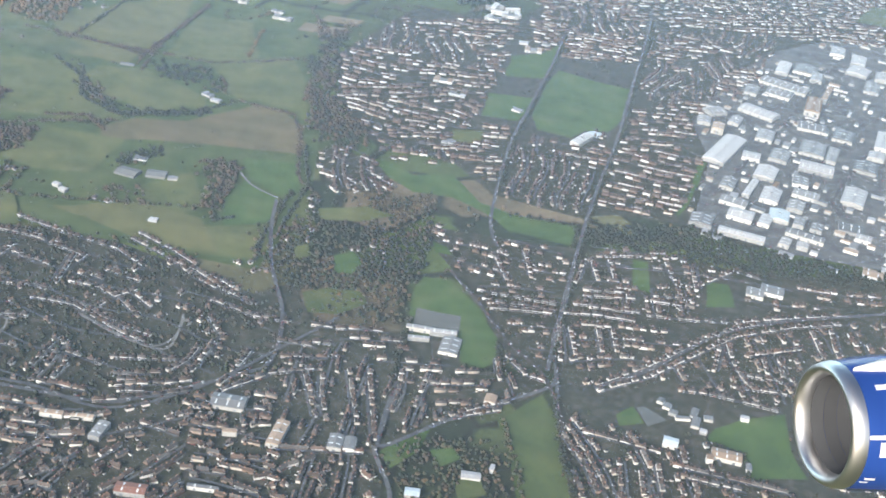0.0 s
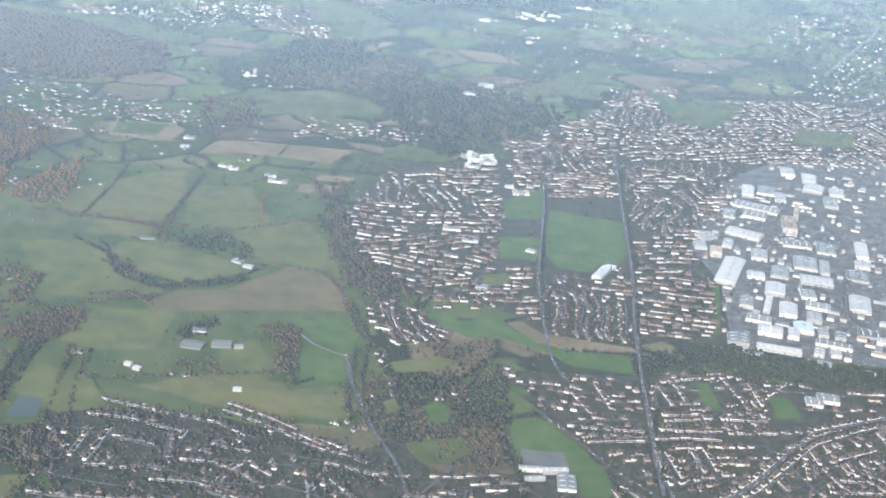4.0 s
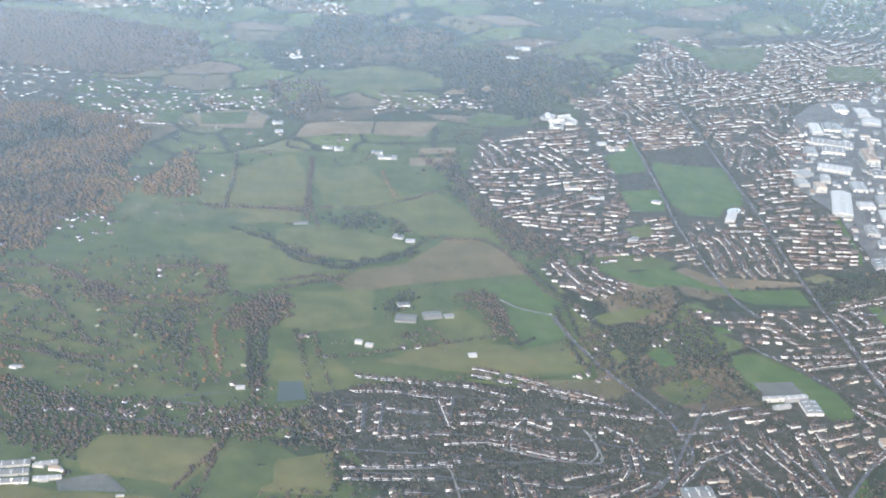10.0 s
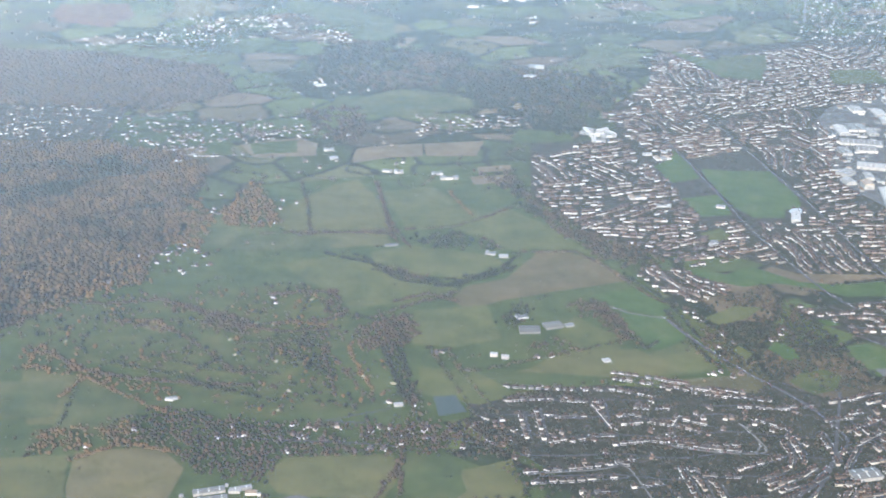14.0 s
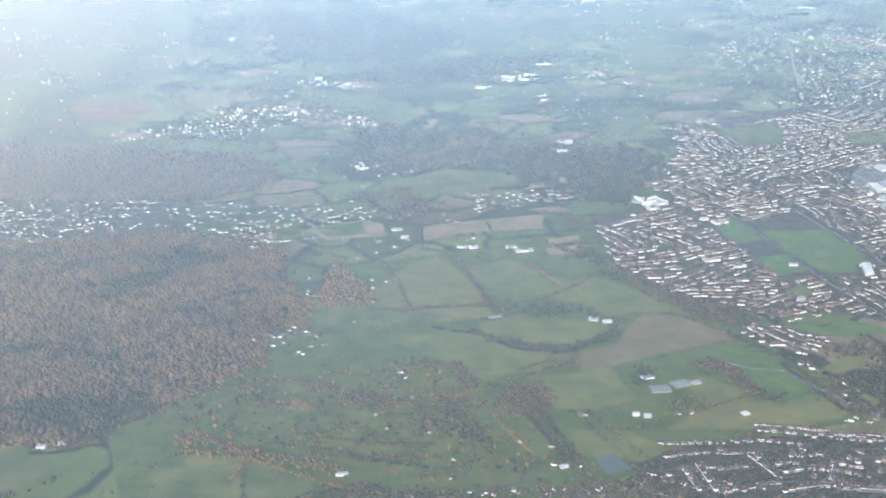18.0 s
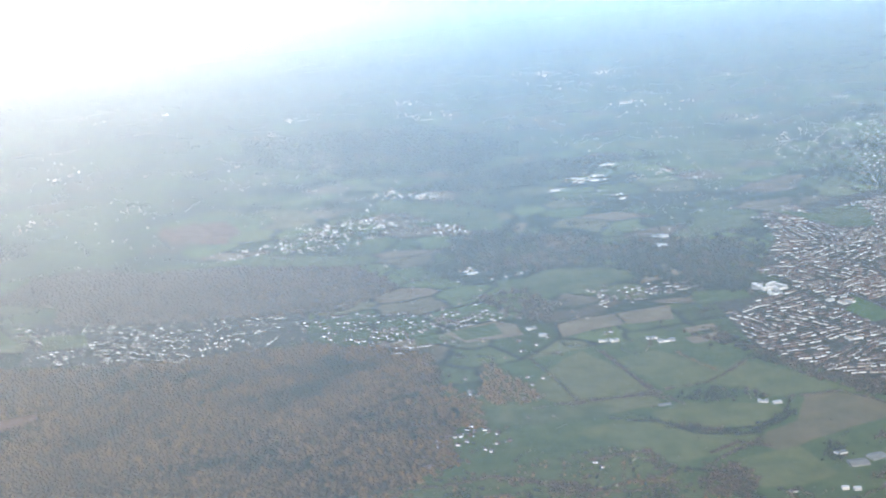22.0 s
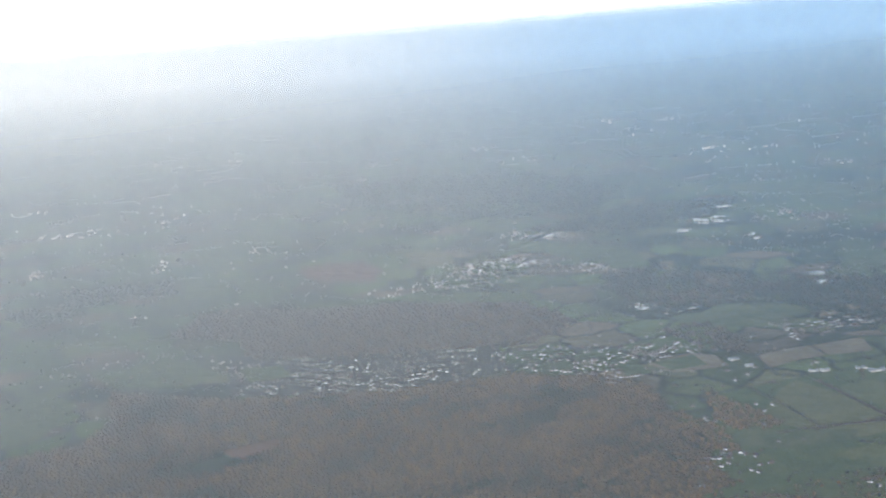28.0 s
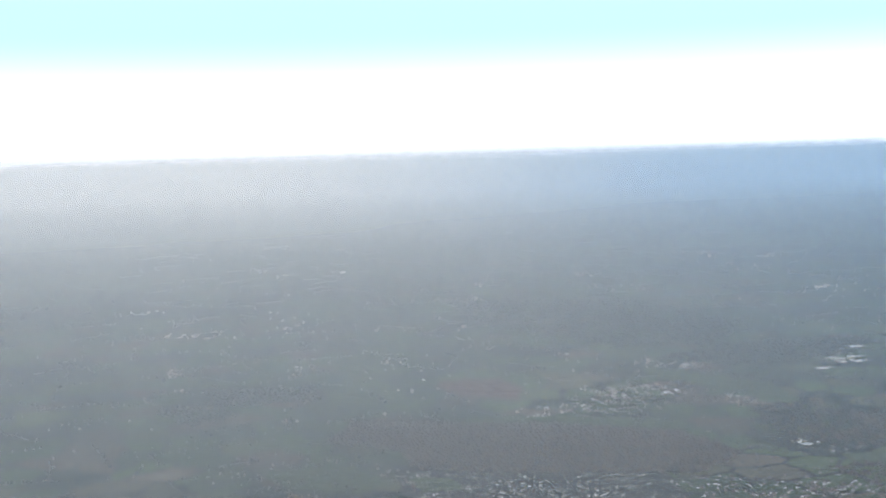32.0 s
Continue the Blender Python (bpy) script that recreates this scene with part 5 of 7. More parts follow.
row("semi", (49.6, 193.6), (57.2, 200.9), (63.5, 198.2))
row("semi", (30.3, 199.5), (38.2, 201.6))
row("semi", (29.0, 195.8), (29.7, 189.6))
row("semi", (32.4, 197.8), (33.0, 190.5))
row("semi", (43.7, 199.6), (45.0, 191.4))
row("semi", (48.7, 199.8), (48.4, 191.2))
row("semi", (4.5, 143.4), (8.8, 146.2), (13.2, 148.6))
row("semi", (3.2, 141.7), (7.1, 144.0), (11.5, 145.9))
row("semi", (-56.5, 183.0), (-48.9, 178.2), (-42.9, 173.0), (-37.4, 169.6), (-31.0, 167.2))
row("semi", (-55.8, 185.2), (-48.0, 180.5), (-41.8, 175.5), (-36.0, 171.4))
row("semi", (-78.7, 186.0), (-68.4, 182.0), (-58.0, 178.8), (-51.8, 173.8))
row("semi", (-79.8, 175.1), (-81.6, 165.4))
row("semi", (-76.4, 175.2), (-78.7, 164.7))
row("semi", (-63.2, 175.0), (-65.7, 166.6))
row("semi", (-78.0, 164.1), (-73.2, 164.2), (-67.5, 164.3))
row("semi", (-66.6, 160.2), (-59.4, 159.5), (-54.3, 156.2), (-50.0, 153.6), (-44.8, 151.5))
row("semi", (-58.2, 159.9), (-53.9, 157.2), (-49.5, 155.0), (-45.1, 153.8))
row("semi", (-85.3, 156.0), (-80.5, 155.3), (-74.6, 154.7), (-66.8, 153.5))
row("semi", (-85.1, 152.7), (-77.2, 151.1), (-69.0, 150.0))
row("semi", (-61.1, 170.0), (-56.8, 167.8))
row("semi", (-56.4, 172.1), (-51.6, 168.3))
row("semi", (-46.3, 143.3), (-40.7, 144.3))
row("semi", (-46.2, 141.4), (-36.6, 143.6))
row("semi", (-45.5, 138.7), (-37.5, 140.3))
row("semi", (-28.3, 146.5), (-17.7, 150.6))
row("semi", (-24.6, 157.3), (-15.5, 158.1))
row("semi", (-22.7, 152.6), (-15.2, 154.7))
row("semi", (-80.1, 180.5), (-74.7, 179.8), (-69.7, 177.8), (-63.7, 175.4))
row("semi", (-62.3, 166.4), (-57.1, 165.6), (-51.9, 162.2), (-48.9, 158.9))
row("semi", (-51.6, 165.6), (-46.7, 161.3))
row("semi", (-37.8, 166.2), (-30.1, 163.1), (-24.5, 162.8))
row("semi", (-48.9, 146.7), (-41.0, 147.9), (-37.2, 149.1))
row("semi", (-56.6, 147.9), (-55.5, 143.3), (-56.0, 139.8))
row("semi", (-59.1, 149.4), (-60.5, 140.9))
row("semi", (-69.1, 146.8), (-63.4, 146.2))
row("semi", (-78.3, 147.5), (-72.2, 146.6))
row("semi", (-37.0, 160.8), (-33.8, 155.9), (-33.5, 150.0))
row("terrace", (-74.5, 173.3), (-68.9, 171.2))
row("terrace", (-18.2, 163.7), (-10.5, 163.7))
row("terrace", (-45.3, 137.0), (-35.8, 140.6))
row("terrace", (-52.8, 139.1), (-48.6, 138.5))
row("semi", (28.0, 156.7), (36.0, 163.0), (42.5, 169.2), (48.1, 174.8), (53.9, 179.0), (65.4, 185.4), (75.7, 188.7))
row("semi", (28.1, 154.9), (36.8, 160.6), (42.6, 166.3), (48.8, 172.2), (53.4, 176.4), (64.7, 182.0), (75.5, 185.7))
row("terrace", (54.5, 170.6), (64.3, 174.6))
estate("terrace", 0.75, 3, (-33.4, 290.9), (-20.3, 329.5), (13.4, 335.1), (9.8, 294.6), (1.5, 254.1), (0.2, 232.8), (-20.1, 240.2), (-29.5, 261.4))
estate("terrace", 0.85, -101, (14.5, 255.5), (28.0, 251.7), (44.2, 290.4), (32.2, 231.1), (26.6, 215.8), (9.3, 220.5))
estate("terrace", 0.75, -6, (43.6, 277.7), (64.4, 293.0), (59.3, 260.3), (56.1, 242.7), (48.5, 220.9), (31.3, 219.5), (35.8, 244.0))
estate("terrace", 0.75, -100, (54.9, 347.7), (94.1, 354.4), (86.4, 325.0), (71.3, 293.9), (62.9, 290.6), (44.1, 279.8))
estate("terrace", 0.75, 6, (19.3, 366.1), (61.4, 380.7), (46.3, 313.9), (23.6, 310.6), (21.2, 296.2), (17.0, 335.7))
estate("terrace", 0.85, -112, (78.9, 447.6), (105.6, 458.5), (90.5, 412.3), (78.6, 384.0), (28.2, 374.4), (55.4, 401.1))
estate("semi", 0.75, 15, (87.2, 400.1), (103.9, 435.7), (155.3, 447.1), (186.7, 436.6), (213.1, 425.5), (183.8, 369.6), (150.7, 357.8), (96.1, 354.7), (56.6, 351.0), (62.7, 377.6))
estate("semi", 0.5, -150, (138.4, 461.6), (217.0, 546.7), (271.5, 537.1), (228.1, 454.2), (191.1, 446.2))
estate("semi", 0.62, 7, (28.1, 202.3), (44.1, 204.2), (49.1, 198.8), (48.1, 182.2), (38.3, 177.9), (24.0, 178.3), (26.1, 192.9))
estate("semi", 0.6, 4, (-2.2, 201.1), (24.7, 201.4), (24.5, 192.5), (21.4, 177.6), (20.1, 159.8), (18.7, 158.6), (9.7, 175.7), (5.4, 181.5), (-1.9, 196.5))
estate("semi", 0.6, 8, (23.4, 174.4), (46.3, 176.1), (42.6, 169.9), (28.0, 156.7), (22.4, 155.5))
estate("semi", 0.62, -92, (46.6, 170.9), (53.4, 176.0), (67.7, 181.2), (64.3, 169.7), (59.6, 155.9), (41.2, 158.0), (29.8, 155.5))
estate("semi", 0.65, -84, (66.8, 181.9), (84.1, 188.9), (98.7, 190.4), (81.3, 137.0), (58.5, 137.6), (59.4, 155.1))
estate("semi", 0.6, -71, (22.1, 146.4), (30.1, 145.3), (44.0, 144.0), (49.7, 135.9), (63.5, 133.6), (61.8, 126.3), (26.1, 119.7), (22.7, 134.4))
estate("semi", 0.5, -8, (44.0, 203.1), (56.9, 198.7), (87.3, 201.0), (85.2, 193.2), (55.8, 185.0), (49.7, 194.7))
estate("terrace", 0.75, -80, (-24.5, 157.8), (-7.1, 162.7), (5.2, 155.6), (18.7, 155.4), (18.6, 153.1), (2.8, 142.3), (-5.8, 133.8), (-19.5, 131.0), (-22.7, 148.5))
estate("terrace", 0.8, -1, (-70.1, 133.6), (-48.2, 133.2), (-47.5, 124.0), (-64.3, 120.6))
estate("semi", 0.85, 59, (-64.3, 120.6), (-46.8, 124.1), (-42.4, 116.8), (-40.4, 107.5), (-57.1, 104.4))
estate("terrace", 0.75, 49, (-45.7, 125.6), (-32.8, 128.3), (-27.3, 109.9), (-39.4, 107.7))
estate("terrace", 0.7, -6, (-35.6, 139.1), (-22.6, 143.3), (-20.0, 129.6), (-32.8, 128.3))
estate("terrace", 0.8, -6, (-32.6, 127.7), (-19.2, 129.7), (-15.9, 112.0), (-27.6, 109.8))
estate("terrace", 0.85, 94, (-19.2, 129.7), (-6.4, 131.7), (-5.0, 114.0), (-15.9, 112.0))
estate("semi", 0.62, 28, (-49.1, 133.4), (-35.0, 138.7), (-32.0, 128.4), (-45.3, 125.7))
estate("terrace", 0.8, -84, (-28.8, 231.7), (-24.5, 232.2), (-13.7, 224.7), (-12.6, 214.2), (-24.3, 213.4), (-27.9, 221.8))
estate("semi", 0.45, 166, (-4.5, 208.9), (0.9, 205.5), (0.3, 197.1), (-3.0, 196.2))
estate("detached", 0.16, -25, (-90.2, 179.1), (-80.5, 180.7), (-59.9, 180.9), (-45.3, 176.5), (-31.7, 170.2), (-27.5, 163.9), (-25.0, 151.1), (-38.5, 140.6), (-49.4, 136.8), (-63.2, 137.3), (-81.0, 137.8))
estate("detached", 0.3, -15, (-138.8, 188.1), (-98.1, 177.0), (-81.8, 172.5), (-84.6, 163.2), (-106.2, 168.7), (-124.8, 172.6), (-136.2, 181.2))
estate("detached", 0.3, -22, (-238.2, 473.2), (-188.4, 449.1), (-140.1, 424.9), (-152.0, 386.8), (-175.5, 381.9), (-208.8, 394.2), (-246.3, 416.3))
estate("detached", 0.35, -27, (-141.4, 410.9), (-99.8, 398.3), (-82.3, 374.7), (-93.1, 347.2), (-128.1, 355.3), (-152.0, 386.8))
estate("detached", 0.5, 33, (-311.8, 473.8), (-304.2, 515.0), (-279.7, 506.8), (-237.9, 474.9), (-242.4, 449.6), (-282.6, 471.9), (-299.2, 477.7))
estate("semi", 0.8, -20, (-141.4, 533.3), (-127.1, 556.2), (-78.3, 585.2), (-59.9, 567.2), (-77.9, 524.8), (-109.4, 517.4))
estate("semi", 0.4, -47, (-34.9, 653.9), (-7.2, 618.6), (-32.9, 527.3), (-46.9, 504.6), (-71.2, 536.0))
estate("semi", 0.3, -12, (-44.0, 379.8), (-11.0, 374.9), (-11.4, 358.7), (-46.5, 366.1))
estate("semi", 0.3, -15, (77.7, 584.0), (120.1, 593.7), (124.7, 558.1), (108.8, 543.1))
estate("detached", 0.4, -16, (-129.5, 380.4), (-104.7, 383.9), (-79.9, 380.5), (-82.1, 367.2), (-108.2, 367.8), (-128.3, 367.0))
estate("detached", 0.5, 5, (-57.7, 363.7), (-23.5, 372.0), (-5.2, 370.6), (-6.1, 356.3), (-41.6, 357.9))
estate("semi", 0.3, -17, (225.6, 648.6), (319.4, 678.9), (385.8, 664.7), (193.1, 443.1), (160.2, 447.7), (207.0, 530.8), (182.3, 570.8))
estate("detached", 0.5, -10, (-152.5, 266.8), (-142.0, 280.0), (-129.8, 279.6), (-130.5, 272.1), (-143.9, 266.5), (-153.0, 258.7))
estate("detached", 0.4, -34, (-219.4, 442.2), (-179.2, 424.2), (-177.9, 396.7), (-188.4, 381.5), (-219.5, 391.5))
estate("terrace", 0.8, 7, (-19.6, 244.0), (-4.5, 252.2), (11.5, 257.4), (11.0, 245.2), (8.6, 223.1), (3.0, 234.1), (-5.6, 231.5), (-14.3, 230.3))
estate("semi", 0.9, -26, (-30.4, 233.4), (-23.5, 234.3), (-12.6, 226.5), (-11.1, 217.3), (-12.6, 214.2), (-24.1, 212.2), (-28.5, 221.7))


def side_streets():
    """The narrow streets between facing rows of houses, in one sheet."""
    LEVEL[0] += 0.004
    v, f = [], []
    for p, q in STREETS:
        d = (q - p) / np.linalg.norm(q - p)
        m = np.array((-d[1], d[0])) * 0.19
        k = len(v)
        v += [(*(p + m), LEVEL[0]), (*(p - m), LEVEL[0]), (*(q - m), LEVEL[0]), (*(q + m), LEVEL[0])]
        f += [(k, k + 1, k + 2), (k, k + 2, k + 3)]
    ob = joined("street", [(np.array(v), np.array(f), 0)], [LAND["asphalt"]])
    tagged(ob, "narrow grey residential streets between the rows of houses", "street", kind="structure")


side_streets()

# odd houses and small blocks at all angles between the rows
p = np.column_stack([rng.uniform(-92, 30, 5000), rng.uniform(98, 205, 5000)])
hit = np.zeros(len(p), bool)
for q in ESTATES[16:22]:
    hit |= inside(p, q)
p = p[hit]
p = p[clear_of(p, 0.5)]
half = len(p) // 3
settle("terrace", p[:half], rng.uniform(-1.2, 1.2, half))
settle("detached", p[half:], rng.uniform(-1.2, 1.2, len(p) - half))

# lone farmhouses and cottages in the open country
for x, y, n, spread in ((-105, 172, 10, 9), (-88, 205, 4, 6), (-130, 262, 6, 8), (-118, 300, 8, 12), (-98, 330, 8, 12), (-60, 345, 14, 16), (-25, 200, 6, 6), (-14, 190, 8, 5),
                        (-160, 182, 6, 5), (-40, 365, 16, 22), (0, 385, 10, 14), (-90, 385, 14, 20), (-250, 520, 10, 30), (-180, 600, 10, 40), (60, 520, 12, 40), (-60, 700, 20, 90)):
    p = np.array((x, y)) + rng.normal(0, spread * 0.6, (n, 2))
    settle("detached", p[clear_of(p, 0.6)], rng.uniform(-0.6, 0.6, n)[: len(p)])


# villas and cottages among the trees beside the golf course
for pts in (((-132.7, 185.3), (-131.2, 181.8), (-150.4, 189.3), (-118.1, 180.3), (-114.6, 179.4), (-110.4, 175.3), (-106.5, 177.8), (-101.2, 174.5), (-98.0, 175.0), (-98.1, 171.7), (-102.6, 186.4), (-98.2, 184.2)),
            ((-116.9, 237.5), (-117.0, 240.7), (-136.0, 277.7), (-140.9, 277.1), (-138.8, 278.5), (-133.8, 279.1), (-144.8, 265.1), (-120.6, 315.6), (-104.5, 306.3), (-106.0, 299.6), (-109.2, 289.2), (-100.9, 302.9)),
            ((-118.3, 276.1), (-112.0, 273.3), (-28.1, 207.9), (-27.4, 204.7), (-29.4, 190.0), (-25.8, 190.9), (-36.5, 179.4), (-31.2, 178.0), (-33.3, 177.4), (-34.5, 180.1), (-65.5, 195.7), (-68.3, 196.4), (-84.2, 194.3))):
    q = np.array(pts)
    settle("detached", q, rng.uniform(-0.5, 0.5, len(q)), True)


# scattered farms far off
p = np.column_stack([rng.uniform(-1, 1, 1200), 420 + 2400 * rng.random(1200) ** 1.9])
p[:, 0] = -150 + p[:, 0] * 0.6 * (p[:, 1] + 150)
p = p[clear_of(p, 0.6)]
settle("detached", p, rng.uniform(-0.6, 0.6, len(p)))


def build_houses():
    for kind, spots in PLACED.items():
        spots = np.array(spots)
        near = np.argsort(spots[:, 1] + 0.15 * np.abs(spots[:, 0] + 20))
        single, rest = near[:150], near[150:]
        first = new(NAMES[kind])
        tagged(first, WORDS[kind], "house", "houses of the town")
        made = {}
        for name, bm, mat in list(house_parts(kind)) + list(house_windows(kind)):
            under = made.get({"chimney": "roof", "window": "wall", "door": "wall"}.get(name), first)
            made[name] = part(name, bm, mat, under)
        x, y, a = spots[single[0]]
        first.matrix_basis = pose(x, y, 0.02, 0, 0, math.degrees(a))
        for x, y, a in spots[single[1:]]:
            copy_thing(first, pose(x, y, 0.02, 0, 0, math.degrees(a)))
        pieces = []
        s = spots[rest]
        grow = np.clip(s[:, 1] / 500, 1, 1.9)
        scale = np.stack([grow * rng.uniform(0.9, 1.12, len(s)), grow * rng.uniform(0.9, 1.1, len(s)), grow * rng.uniform(0.85, 1.2, len(s))], -1)
        light = np.array([(x, y) in FRONTED or (kind != "terrace" and rng.random() < (0.2 if y > 480 or x > 0 else 0.3)) for x, y, a in s])
        for v, f, slot in templates(kind):
            for some, wall in ((light, 3), (~light, 0)):
                if some.any():
                    pieces.append((*stamp((v, f), s[some, :2], s[some, 2], scale[some], 0.02), slot or wall))
        ob = joined("houses", pieces, [WALLS, ROOFS, CHIMNEY, WHITE_WALLS])
        tagged(ob, "crowded streets of small light-walled houses with tiled roofs", "houses", kind="stuff")


build_houses()


# ---- trees ----
def crown_template(blobs, seed):
    """An uneven crown of a few lobes on a stub of trunk; height about 1."""
    r = random.Random(seed)
    vs, fs, base = [], [], 0
    for i in range(blobs):
        bm = bmesh.new()
        bmesh.ops.create_icosphere(bm, subdivisions=1, radius=1)
        s = r.uniform(0.36, 0.5) if blobs > 1 else 0.52
        o = Vector((r.uniform(-0.26, 0.26), r.uniform(-0.26, 0.26), r.uniform(0.4, 0.72))) if blobs > 1 else Vector((0, 0, 0.5))
        for v in bm.verts:
            v.co = o + v.co * s * r.uniform(0.7, 1.2)
            v.co.z = max(v.co.z, 0.0)
        v, f = arrays(bm)
        vs.append(v)
        fs.append(f + base)
        base += len(v)
    return np.concatenate(vs), np.concatenate(fs)


CROWNS = [crown_template(2, i) for i in range(4)]
SIMPLE = [crown_template(1, 10 + i) for i in range(5)]
GROVES = {k: [] for k in TREES}
WOODED = []


def plant(kind, p, size):
    """Collects trees: points and crown widths."""
    if len(p):
        GROVES[kind].append(np.column_stack([p, size]))


def wood(density, kind, *pts):
    q = np.array(pts)
    step = float(np.interp(q[:, 1].mean(), [150, 300, 450, 700, 1200], [0.62, 1.05, 1.5, 2.4, 5.0]))
    xs, ys = np.arange(q[:, 0].min(), q[:, 0].max(), step), np.arange(q[:, 1].min(), q[:, 1].max(), step)
    p = np.array(np.meshgrid(xs, ys)).reshape(2, -1).T
    p = p + rng.uniform(-0.45, 0.45, p.shape) * step
    p = p[inside(p + rng.normal(0, 0.8, p.shape), pts)]
    lump = np.array([noise.noise(Vector((x * 0.12, y * 0.12, 3.0))) for x, y in p]) if len(p) else np.zeros(0)
    p = p[rng.random(len(p)) < density * np.clip(1.0 + (1.4 * lump if density < 0.9 else 0.1 * lump), 0, 1)]
    if density < 0.9:
        ok = np.ones(len(p), bool)
        for w, line in ROADS:
            ok &= to_line(p, line) > w / 2
        for x, y, r in SHEDS:
            ok &= np.hypot(p[:, 0] - x, p[:, 1] - y) > r
        p = p[ok]
    for q in CLEARINGS:
        p = p[~inside(p, q)]
    if density >= 0.9:
        for q in WOODED:
            p = p[~inside(p, q)]
        WOODED.append(pts)
    size = step * rng.uniform(1.0, 1.7, len(p)) if step > 1.3 else step * rng.uniform(0.7, 1.25, len(p))
    if kind in ("forest", "mixed") and len(p):
        tone = np.array([noise.noise(Vector((x * 0.035, y * 0.05, 1.0))) + 0.5 * noise.noise(Vector((x * 0.15, y * 0.15, 5.0))) for x, y in p]) + rng.normal(0, 0.16, len(p))
        tone = tone if kind == "forest" else tone - 0.45
        pick = np.where(tone > 0.55, "orange", np.where(tone < -0.38, "dark", np.where(tone < -0.1, "brown", kind)))
        for k in ("orange", "dark", "brown", kind):
            plant(k, p[pick == k], size[pick == k])
        return
    plant(kind, p, size)


def hedge(density, kind, *pts):
    p = []
    for a, b in zip(pts, pts[1:]):
        d = math.dist(a, b)
        k = max(1, int(d * density * 2.8))
        t = rng.random(k)[:, None]
        p.append(np.array(a) + (np.array(b) - np.array(a)) * t + rng.normal(0, 0.25, (k, 2)))
    p = np.concatenate(p)
    plant(kind, p, rng.uniform(0.32, 0.75, len(p)) * np.clip(p[:, 1] / 330, 1, 3))


wood(0.5, "mixed", (-26.6, 206.3), (-18.0, 210.8), (-4.5, 216.6), (-2.4, 203.4), (-2.8, 187.5), (-5.6, 178.7), (-4.7, 167.6), (-20.1, 165.7), (-28.4, 178.9), (-31.5, 189.7), (-28.7, 198.4))
wood(0.9, "dark", (28.6, 211.9), (50.2, 216.6), (67.8, 209.3), (87.9, 206.6), (104.6, 208.6), (102.6, 202.6), (57.0, 199.3), (45.2, 203.4), (28.2, 204.2))
wood(0.85, "brown", (-38.6, 267.4), (-31.2, 260.7), (-22.5, 246.3), (-19.2, 234.7), (-26.1, 234.7), (-32.5, 235.1), (-36.3, 250.1))
wood(0.7, "brown", (-45.4, 317.8), (-38.0, 306.0), (-34.6, 293.6), (-32.0, 265.9), (-36.6, 268.1), (-38.9, 291.9))
wood(0.6, "mixed", (-3.3, 134.3), (3.1, 138.0), (12.5, 138.2), (14.0, 126.3), (14.9, 117.7), (0.1, 115.0))
wood(0.6, "dark", (20.7, 139.2), (22.8, 138.3), (25.7, 128.6), (23.3, 128.1))
wood(0.6, "mixed", (-69.6, 211.9), (-68.7, 216.4), (-65.3, 221.1), (-60.6, 221.7), (-59.9, 214.9), (-63.9, 216.4), (-66.9, 208.7))
wood(0.6, "brown", (-54.4, 216.6), (-48.4, 221.2), (-43.3, 209.1), (-44.4, 203.7), (-48.7, 207.6))
wood(0.6, "brown", (-68.7, 201.7), (-62.8, 204.7), (-58.4, 197.2), (-58.4, 193.6), (-65.2, 197.7))
wood(0.6, "dark", (-74.6, 239.9), (-59.8, 242.9), (-55.8, 247.7), (-54.4, 244.7), (-61.3, 238.4), (-72.2, 236.4))
wood(0.5, "brown", (-89.4, 249.3), (-86.9, 253.9), (-78.7, 240.8), (-80.6, 238.5))
wood(0.7, "dark", (-16.5, 181.9), (-10.5, 194.2), (-6.5, 186.6), (-9.0, 179.8))
wood(0.5, "mixed", (-36.7, 193.9), (-28.3, 196.2), (-25.1, 190.3), (-31.7, 180.0), (-35.9, 185.2))
wood(1.0, "forest", (-288.0, 408.0), (-261.8, 411.0), (-226.3, 394.9), (-190.3, 384.0), (-153.2, 375.6), (-128.4, 359.1), (-123.6, 328.5), (-134.4, 300.1), (-142.9, 275.7), (-161.1, 249.7), (-175.8, 240.6), (-194.2, 232.3), (-281.1, 280.2))
wood(1.0, "forest", (-228.0, 389.6), (-210.9, 386.9), (-184.4, 386.1), (-152.0, 379.2), (-125.9, 351.6), (-121.6, 339.7), (-131.3, 315.7), (-135.3, 287.8), (-142.1, 273.7), (-153.3, 263.4), (-160.5, 255.9), (-172.2, 258.1), (-183.7, 250.3), (-193.5, 239.8), (-214.3, 239.9), (-225.3, 238.4))
wood(1.0, "forest", (-333.6, 392.0), (-298.1, 392.0), (-287.7, 410.8), (-284.7, 446.0), (-248.9, 412.8), (-212.7, 394.7), (-177.4, 377.1), (-133.4, 345.4), (-137.8, 296.6), (-147.6, 276.5), (-160.7, 249.3), (-220.9, 263.2), (-323.4, 324.8), (-331.8, 329.8))
wood(1.0, "forest", (-193.7, 382.1), (-178.1, 380.9), (-147.8, 372.4), (-130.7, 355.2), (-130.3, 329.7), (-133.8, 292.4), (-141.6, 274.2), (-144.7, 257.0), (-155.0, 253.1), (-173.9, 255.0), (-181.4, 257.1))
wood(0.8, "orange", (-109.3, 323.9), (-106.9, 303.1), (-109.0, 285.5), (-122.1, 289.1), (-122.5, 302.7), (-117.1, 310.7))
